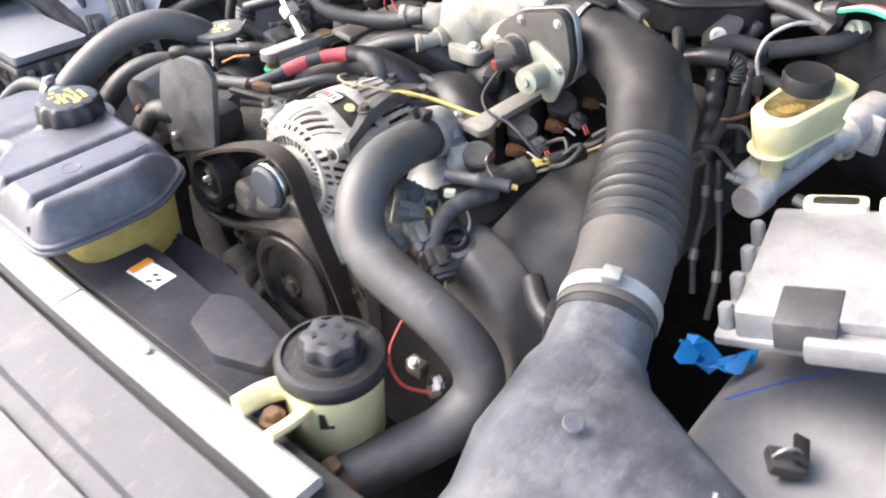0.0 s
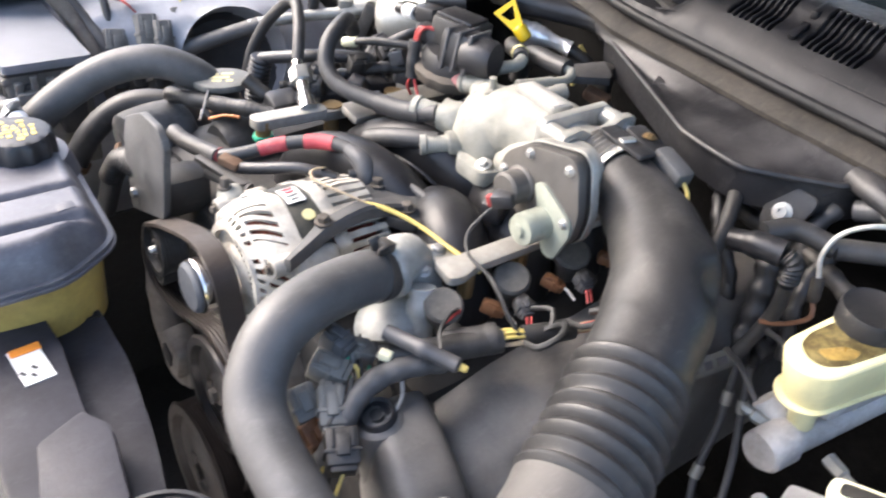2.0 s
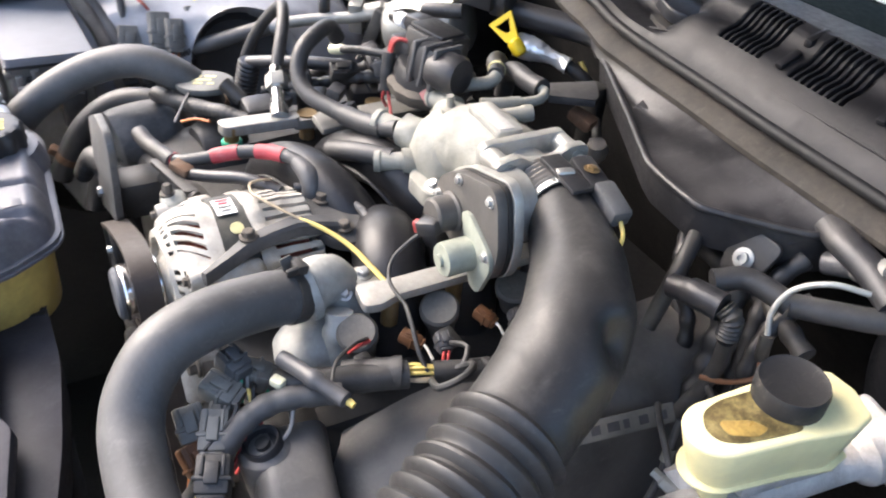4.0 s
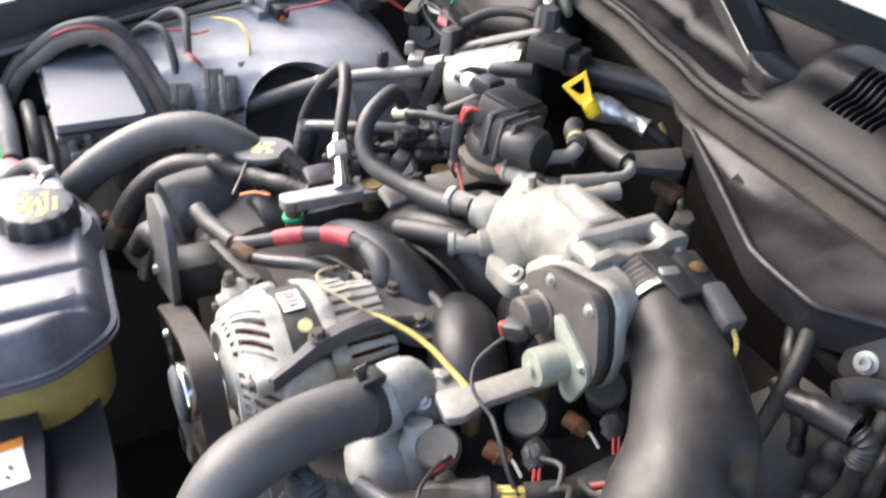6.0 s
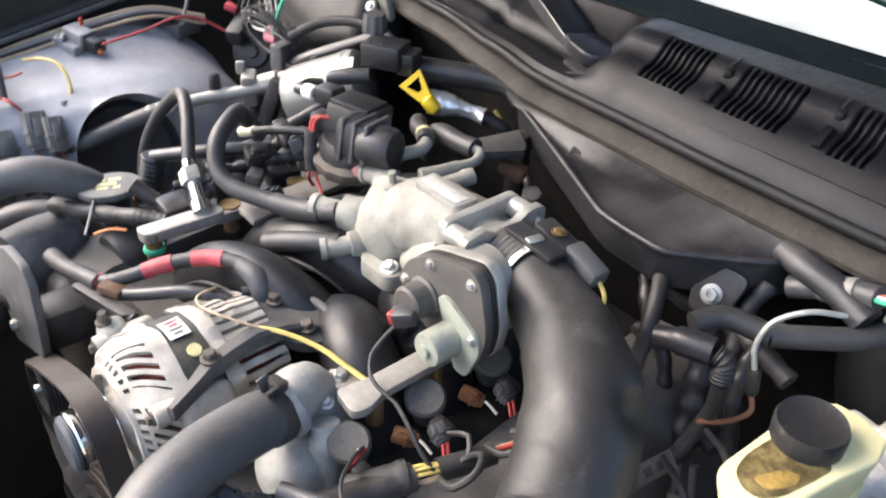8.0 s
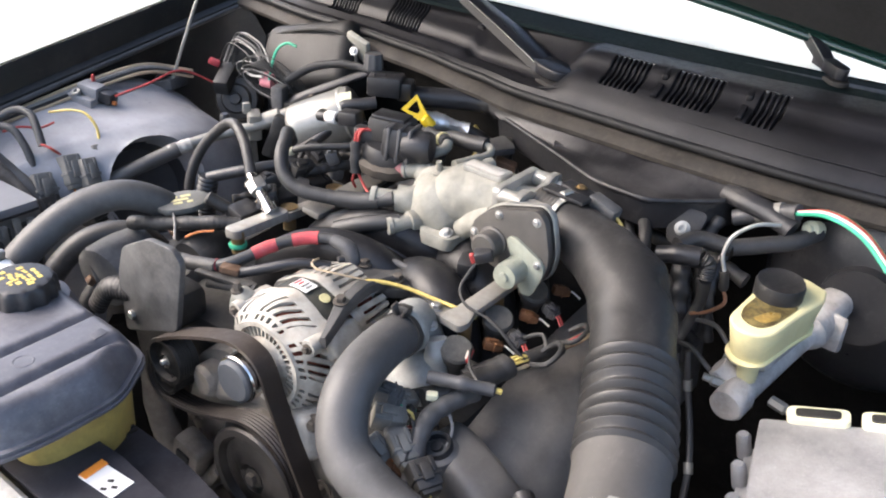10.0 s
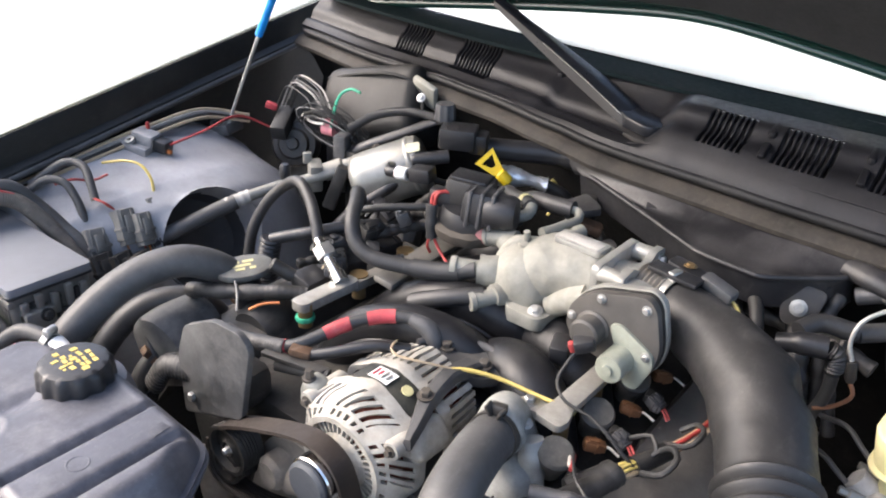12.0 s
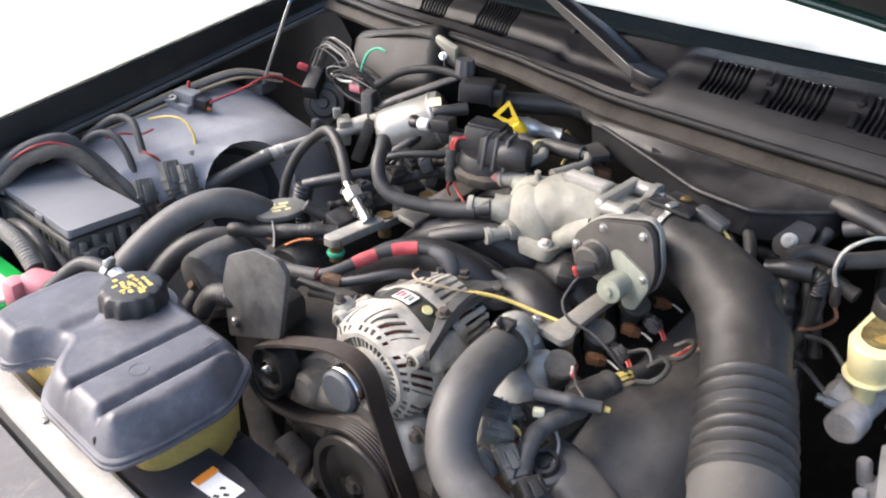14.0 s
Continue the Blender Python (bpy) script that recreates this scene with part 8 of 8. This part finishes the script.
def rear_corner():
    """Prop, horn and the coil of spare wire in the rear passenger corner."""
    ob = thing("hood_prop", (-0.72, 0.95, 0.88), "thin bright prop rod with a blue sleeve", "prop rod")
    part("rod", sweep([(-0.722, 0.945, 0.872), (-0.648, 0.966, 1.045), (-0.56, 0.99, 1.235)], 0.0030, 10, 0.05), PALEALU, ob)
    part("blue_sleeve", sweep([(-0.645, 0.967, 1.052), (-0.56, 0.99, 1.235)], 0.0068, 12, 0.05), BLUE, ob, "blue plastic sleeve")
    part("bracket", block((-0.735, 0.950, 0.868), (0.05, 0.05, 0.02), 0.004, (0, -15, 15)), GREYBLACK, ob)
    part("bolt", bolt((-0.745, 0.940, 0.878), (0.1, -0.3, 1), 0.008, 0.008), DUSTY, ob)
    horn = thing("speed_servo", (-0.66, 1.04, 0.78), "grimy round servo motor in the rear corner", "servo")
    part("drum", lathe([(0.042, -0.05), (0.044, 0.0), (0.040, 0.008), (0.030, 0.010), (0.026, 0.016), (0.012, 0.017), (0.010, 0.024), (0.0, 0.024)], (-0.652, 1.045, 0.835), (0.55, -0.75, 0.35), 30), DIRTBLACK, horn)
    part("bracket", block((-0.665, 1.03, 0.878), (0.03, 0.07, 0.03), 0.005, (20, 0, 30)), DUSTY, horn)
    part("red_plug", block((-0.690, 1.025, 0.905), (0.022, 0.014, 0.012), 0.003, (0, 20, 40)), REDCOVER, horn)
    part("tall_bracket", block((-0.455, 0.975, 0.875), (0.022, 0.03, 0.10), 0.004, (0, 0, 20)), GREYBLACK, horn)
    bundle = thing("spare_wire_bundle", (-0.52, 1.0, 0.88), "coiled bundle of loose spare wires tied with tape", "wire bundle")
    rnd = random.Random(21)
    c = Vector((-0.500, 0.995, 0.920))
    for k in range(24):
        ax, ay = rnd.uniform(0.030, 0.062), rnd.uniform(0.012, 0.030)
        o = Vector([rnd.uniform(-0.014, 0.014) for _ in range(3)])
        pts = [c + o + Vector((ax * math.cos(a) * 0.92, ax * math.cos(a) * 0.25 - ay * math.sin(a) * 0.4, ay * math.sin(a) * 1.2 - 0.20 * ax * math.cos(a))) for a in (math.tau * j / 9 for j in range(10))]
        part("strand", sweep(pts, 0.0010, 6, 0.006), WIRES[("black", "black", "black", "black", "grey", "black", "black", "black")[k % 8]], bundle)
    for k in range(9):
        o = Vector([rnd.uniform(-0.012, 0.012) for _ in range(3)])
        part("strand", sweep([c + o + Vector((-0.01, 0, 0)), c + o + Vector((-0.05, 0.02, 0.03)), Vector((-0.60, 1.04, 0.955)) + o, Vector((-0.655, 1.05, 0.955)) + o, Vector((-0.675, 1.04, 0.91)) + o], 0.0015, 6), WIRES["grey" if k % 3 == 0 else "black"], bundle)
    part("tape", sweep([c + Vector((-0.012, -0.004, 0.0)), c + Vector((0.010, 0.0, 0.0))], 0.015, 12, 0.008, flat=0.8), PINKPL, bundle, "faded pink tape")
    part("strand", sweep([c + Vector((0.01, -0.012, 0.004)), c + Vector((0.006, 0.0, 0.03)), c + Vector((0.008, 0.012, 0.055)), c + Vector((0.025, 0.02, 0.068)), c + Vector((0.045, 0.022, 0.066))], 0.0024, 8, 0.005), WIRES["green"], bundle, "pale green wire")
    part("strand", sweep([c + Vector((-0.06, -0.012, 0.01)), c + Vector((-0.03, -0.018, 0.006)), c + Vector((0.0, -0.018, 0.01))], 0.0024, 8, 0.005), WIRES["white"], bundle)


def driver_side_lines():
    ob = thing("hood_latch_bracket", (0.295, 0.965, 0.89), "grey bracket with a round bolt under the plenum cover", "bracket")
    m = facing((0.297, 0.962, 0.918), (0.15, -0.9, 0.45), (0, 0.45, 0.9))
    part("plate", prism(rounded([(-0.024, 0.028), (0.026, 0.028), (0.018, -0.022), (-0.016, -0.022)], 0.012), -0.004, 0.004, 0.002, m=m), DUSTY, ob)
    part("bolt", lathe([(0.010, 0), (0.010, 0.002), (0.006, 0.003), (0.006, 0.008), (0.003, 0.008), (0.003, 0.005), (0.0, 0.005)], m @ Vector((0, 0, 0.004)), m.to_3x3() @ Vector((0, 0, 1)), 20), PALEALU, ob)
    vac = thing("booster_hose", (0.38, 0.86, 0.9), "black vacuum hose from the duct to the brake booster", "hose")
    part("hose", sweep([(0.305, 0.862, 0.925), (0.328, 0.866, 0.932), (0.352, 0.872, 0.934)], lambda s, n: 0.0105 + 0.002 * (s / n > 0.4), 16, 0.004), PLASTIC, vac)
    part("tee", sweep([(0.352, 0.872, 0.934), (0.361, 0.875, 0.928), (0.363, 0.876, 0.910)], ribbed(0.0095, 0.004, 0.0008), 14, 0.001), DUSTY, vac)
    part("down_hose", sweep([(0.363, 0.876, 0.905), (0.362, 0.88, 0.875), (0.352, 0.885, 0.835), (0.34, 0.88, 0.79)], 0.007, 12), RUBBER, vac)
    part("long_hose", sweep([(0.366, 0.940, 0.925), (0.395, 0.962, 0.930), (0.425, 0.99, 0.935), (0.442, 1.03, 0.938)], 0.0105, 16), RUBBER, vac)
    part("upper_hose", sweep([(0.315, 0.90, 0.925), (0.33, 0.925, 0.930), (0.366, 0.940, 0.925)], 0.0105, 16), RUBBER, vac)
    hose("conduit", [(0.285, 0.985, 0.925), (0.300, 0.960, 0.895), (0.318, 0.935, 0.86), (0.33, 0.915, 0.82), (0.335, 0.90, 0.78)], lambda s, n: 0.0125 + 0.0015 * math.sin(s * 260), PLASTIC, "shiny taped harness down the firewall", "conduit", step=0.003)
    hose("conduit", [(0.235, 0.97, 0.925), (0.26, 0.93, 0.915), (0.275, 0.90, 0.89), (0.28, 0.88, 0.85)], 0.008, DUSTY, "black harness behind the duct", "conduit")
    for k, pts in enumerate((
            [(0.215, 0.99, 0.93), (0.225, 0.965, 0.90), (0.25, 0.94, 0.875), (0.285, 0.93, 0.84), (0.30, 0.92, 0.78)],
            [(0.33, 1.0, 0.93), (0.325, 0.975, 0.905), (0.335, 0.955, 0.87), (0.345, 0.94, 0.82), (0.34, 0.93, 0.75)],
            [(0.20, 0.985, 0.90), (0.24, 0.975, 0.89), (0.29, 0.975, 0.885), (0.34, 0.965, 0.89), (0.39, 0.955, 0.88)],
            [(0.36, 0.985, 0.91), (0.352, 0.955, 0.885), (0.358, 0.93, 0.85), (0.372, 0.92, 0.80)],
            [(0.23, 0.96, 0.84), (0.27, 0.95, 0.82), (0.31, 0.94, 0.80), (0.36, 0.92, 0.79)])):
        hose("conduit", pts, lambda s, n, k=k: 0.0075 + 0.001 * (k % 3) + 0.0008 * math.sin(s * 300), (PLASTIC, RUBBER, DUSTY)[k % 3], "dark taped cable hanging below the plenum cover", "conduit", "firewall cables", step=0.004)
    line = thing("brake_pipe", (0.37, 0.92, 0.9), "white-sleeved thin brake pipe loop", "pipe")
    part("pipe", sweep([(0.410, 0.965, 0.962), (0.388, 0.945, 0.962), (0.368, 0.932, 0.945), (0.364, 0.922, 0.922), (0.372, 0.916, 0.904)], 0.0026, 10, 0.005), PALEALU, line)
    part("end", lathe([(0.006, 0), (0.006, 0.02), (0.004, 0.024)], (0.372, 0.916, 0.904), (0.2, -0.15, -0.9), 10), DUSTY, line)
    part("brown_lead", sweep([(0.376, 0.914, 0.882), (0.384, 0.905, 0.870), (0.372, 0.885, 0.862), (0.355, 0.872, 0.858)], 0.0024, 8, 0.005), WIRES["brown"], line)
    cable = thing("abs_harness", (0.40, 1.0, 0.93), "taped harness with green, white and red wires over the booster", "wiring harness")
    part("sleeve", sweep([(0.345, 1.005, 0.935), (0.372, 1.008, 0.948), (0.400, 1.004, 0.962), (0.420, 0.998, 0.970)], 0.0105, 14), GREYBLACK, cable)
    part("pale_wrap", sweep([(0.372, 1.008, 0.948), (0.402, 1.004, 0.963)], 0.0125, 14, 0.006), PLUGGREY, cable)
    for k, c in enumerate(("green", "white", "red", "orange", "green")):
        o = Vector((0.0, 0.005 * (k - 2), 0.002 * math.sin(k)))
        part("strand", sweep([Vector((0.418, 0.998, 0.970)) + o * 0.5, Vector((0.455, 0.985, 0.985)) + o, Vector((0.50, 0.955, 0.985)) + o, Vector((0.55, 0.90, 0.97)) + o, Vector((0.60, 0.86, 0.96)) + o], 0.0024, 6), WIRES[c], cable)
    for dx, pts in ((0, [(0.351, 0.876, 0.796), (0.360, 0.863, 0.765), (0.368, 0.851, 0.739), (0.377, 0.824, 0.697), (0.395, 0.800, 0.658)]), (0, [(0.362, 0.882, 0.80), (0.374, 0.872, 0.76), (0.395, 0.850, 0.715), (0.412, 0.822, 0.68), (0.42, 0.80, 0.63)])):
        bl = thing("brake_line", pts[-1], "steel brake line with fittings below the master cylinder", "pipe")
        part("tube", sweep(pts, 0.0042, 10), GREYBLACK, bl)
        for k in (1, 3):
            a, b = Vector(pts[k - 1]), Vector(pts[k])
            part("fitting", lathe([(0.0060, -0.007), (0.0060, 0.007)], b, b - a, 10), PIPEALU, bl)
    for a, b in (((0.428, 0.778, 0.850), (0.385, 0.800, 0.862)), ((0.434, 0.818, 0.858), (0.395, 0.845, 0.872))):
        hose("brake_line", [a, mix3(a, b, 0.5), b, (b[0] - 0.03, b[1] + 0.03, b[2] - 0.02)], 0.0028, GREYBLACK, "thin steel line from the master cylinder", "pipe")
    plate = thing("data_strip", (0.338, 0.812, 0.798), "grey metal strip with worn black markings", "label")
    m = facing((0.338, 0.812, 0.806), (0.72, -0.15, 0.68), (-0.68, 0.1, 0.72))
    part("strip", prism([(-0.055, -0.008), (0.055, -0.008), (0.055, 0.010), (-0.055, 0.010)], 0, 0.002, 0.0005, m=m), PLUGDIRTY, plate)
    for k in range(6):
        x = -0.045 + 0.016 * k
        part("mark", prism([(x, -0.003), (x + 0.006 + 0.003 * (k % 3), -0.003), (x + 0.006 + 0.003 * (k % 3), 0.005), (x, 0.005)], 0.002, 0.0026, 0, m=m), GREYBLACK, plate)
    rag = bmesh.new()
    rnd = random.Random(5)
    rows = []
    for i in range(9):
        rows.append([(0.468 + 0.0078 * i + rnd.uniform(-0.003, 0.003), 0.582 + 0.008 * j + rnd.uniform(-0.003, 0.003) + 0.003 * i, 0.752 + 0.016 * math.sin(i * 0.9 + j) * math.sin(j * 1.3) + rnd.uniform(0, 0.006)) for j in range(5)])
    single("blue_rag", thicken(loft(rows, rag), 0.002), BLUE, "crumpled bright blue plastic scrap by the air cleaner", "rag")
    wire([(0.535, 0.548, 0.772), (0.575, 0.60, 0.784), (0.615, 0.65, 0.786), (0.66, 0.70, 0.785)], "blue", 0.0009, "thin blue wire over the wheel liner")
    latch = thing("air_cleaner_latch", (0.61, 0.52, 0.76), "dark metal spring latch beside the air cleaner", "latch")
    part("base", block((0.606, 0.508, 0.781), (0.030, 0.024, 0.012), 0.003, (0, 10, 35)), GREYBLACK, latch)
    part("loop", sweep([(0.597, 0.500, 0.788), (0.602, 0.505, 0.796), (0.610, 0.512, 0.796), (0.616, 0.518, 0.788)], 0.0018, 8, 0.004), STEEL, latch)
    part("tab", block((0.612, 0.520, 0.790), (0.014, 0.030, 0.005), 0.002, (0, 20, 20)), DUSTY, latch)


def wiper(name, pivot, tip, wide, label):
    ob = thing(name, (pivot[0], pivot[1], pivot[2] - 0.02), label, "wiper")
    p, q = Vector(pivot), Vector(tip)
    d = (q - p).normalized()
    side = Vector((0, 0, 1)).cross(d).normalized()
    rows, left = [], []
    for t, w, h in ((0.03, 0.80, 0.008), (0.05, 0.92, 0.011), (0.12, 1.0, 0.014), (0.3, 0.95, 0.016), (0.6, 0.75, 0.014), (1.0, 0.40, 0.008)):
        c, w = p + (q - p) * t, w * wide
        rows.append([tuple(c + side * w), tuple(c + side * w * 0.90 + Vector((0, 0, h))), tuple(c + side * w * 0.2 + Vector((0, 0, h + 0.002))), tuple(c - side * w * 0.2 + Vector((0, 0, h + 0.002))), tuple(c - side * w * 0.90 + Vector((0, 0, h))), tuple(c - side * w)])
        if t <= 0.6:
            left.append(c + side * w * 0.92 + Vector((0, 0, h)))
    part("arm", loft(rows, closed=True, caps=True), WIPERBLACK, ob)
    flat = Vector((d.x, d.y, 0.08)).normalized()
    m = Matrix((-side, flat, flat.cross(side))).transposed().to_4x4()
    m.translation = p + Vector((0, 0, 0.007))
    head = [(wide * 0.98 * math.cos(a), -0.012 + wide * 1.05 * math.sin(a)) for a in (math.pi + math.pi * k / 14 for k in range(15))]
    head += [(wide * 0.98, 0.014), (wide * 0.82, 0.022), (wide * 0.80, 0.046), (-wide * 0.80, 0.046), (-wide * 0.82, 0.022), (-wide * 0.98, 0.014)]
    part("head", prism(head, -0.004, 0.012, 0.004, m=m, segs=3), WIPERBLACK, ob, "rounded pivot end of the arm")
    # Thin steel strip draws the highlight along the worn arm edge.
    part("worn_edge_glint", sweep(left, 0.0007, 6, 0.03), STEEL, ob, "highlight of the worn edge drawn as a thin steel strip")
    # Flat slab coloured dark for the shade of the pivot hollow.
    slot = [(wide * 1.35 * math.cos(a), -0.014 + wide * 1.4 * math.sin(a)) for a in (math.pi + math.pi * k / 14 for k in range(15))]
    part("pivot_shade_slab", prism(slot + [(wide * 1.35, 0.004), (-wide * 1.35, 0.004)], -0.012, -0.006, 0.001, m=m), DARK, ob, "dark slab for the shaded hollow round the pivot")
    part("blade", sweep([q - d * 0.22 - side * 0.016 + Vector((0, 0, 0.004)), q - side * 0.012 + Vector((0, 0, 0.004)), q + d * 0.2], 0.005, 8, 0.05), WIPERBLACK, ob)


def firewall_bracket():
    """Grey gusset and grimy lugs between the throttle and the firewall."""
    ob = thing("firewall_bracket", (0.0, 1.03, 0.86), "dusty grey sheet bracket with rust-brown lugs on the firewall", "bracket")
    part("gusset", prism(rounded([(-0.046, 0.972), (-0.016, 0.960), (0.012, 1.006), (0.004, 1.018), (-0.030, 1.040)], 0.004), 0.931, 0.9335, 0.001), BRACKETGREY, ob)
    part("folded_edge", prism([(-0.016, 0.9595), (0.0125, 1.0055), (0.0115, 1.0075), (-0.018, 0.962)], 0.924, 0.9315, 0.0005), BRACKETGREY, ob)
    part("post", block((-0.026, 1.040, 0.880), (0.024, 0.024, 0.10), 0.004, (0, 0, 20)), DARK, ob)
    part("lug", lumpy(block((0.002, 1.0, 0.905), (0.034, 0.022, 0.016), 0.005, (0, 15, 25)), 0.003, 60), RUSTY, ob, "rust-brown lug")
    part("lug", lumpy(lathe([(0.0, -0.014), (0.011, -0.010), (0.014, 0.0), (0.011, 0.012), (0.0, 0.015)], (0.029, 1.009, 0.875), (0.2, -0.3, 1), 14), 0.004, 80), SPLITLOOM, ob, "tan grimy lug")
    part("stay", sweep([(0.029, 1.009, 0.875), (0.012, 1.02, 0.885), (-0.01, 1.035, 0.89)], 0.006, 10), DUSTY, ob)


def washer_nozzle():
    ob = thing("washer_nozzle", (-0.155, 1.16, 1.05), "small black washer jet on the cowl", "washer nozzle")
    part("foot", block((-0.155, 1.17, 1.058), (0.012, 0.045, 0.008), 0.003, (8, 0, -15)), COWLP, ob)
    part("jet", block((-0.152, 1.185, 1.066), (0.016, 0.016, 0.012), 0.003, (8, 0, -15)), COWLP, ob)


heater_hoses()
ac_line()
accumulator()
blower_housing()
solenoid_block()
dipstick()
egr_valve()
elbow_hoses()
fuel_rails()
ignition_parts()
passenger_clutter()
driver_harness()
front_clutter()
alternator_cable()
oil_filler()
belt_shield()
wheel_arch_parts()
rear_corner()
driver_side_lines()
wiper("wiper", (0.004, 1.112, 1.019), (-0.338, 1.226, 1.121), 0.024, "black wiper arm resting over the cowl")
firewall_bracket()
washer_nozzle()
wiper("wiper", (0.375, 1.215, 1.082), (0.16, 1.42, 1.20), 0.010, "thin black driver wiper resting on the glass")
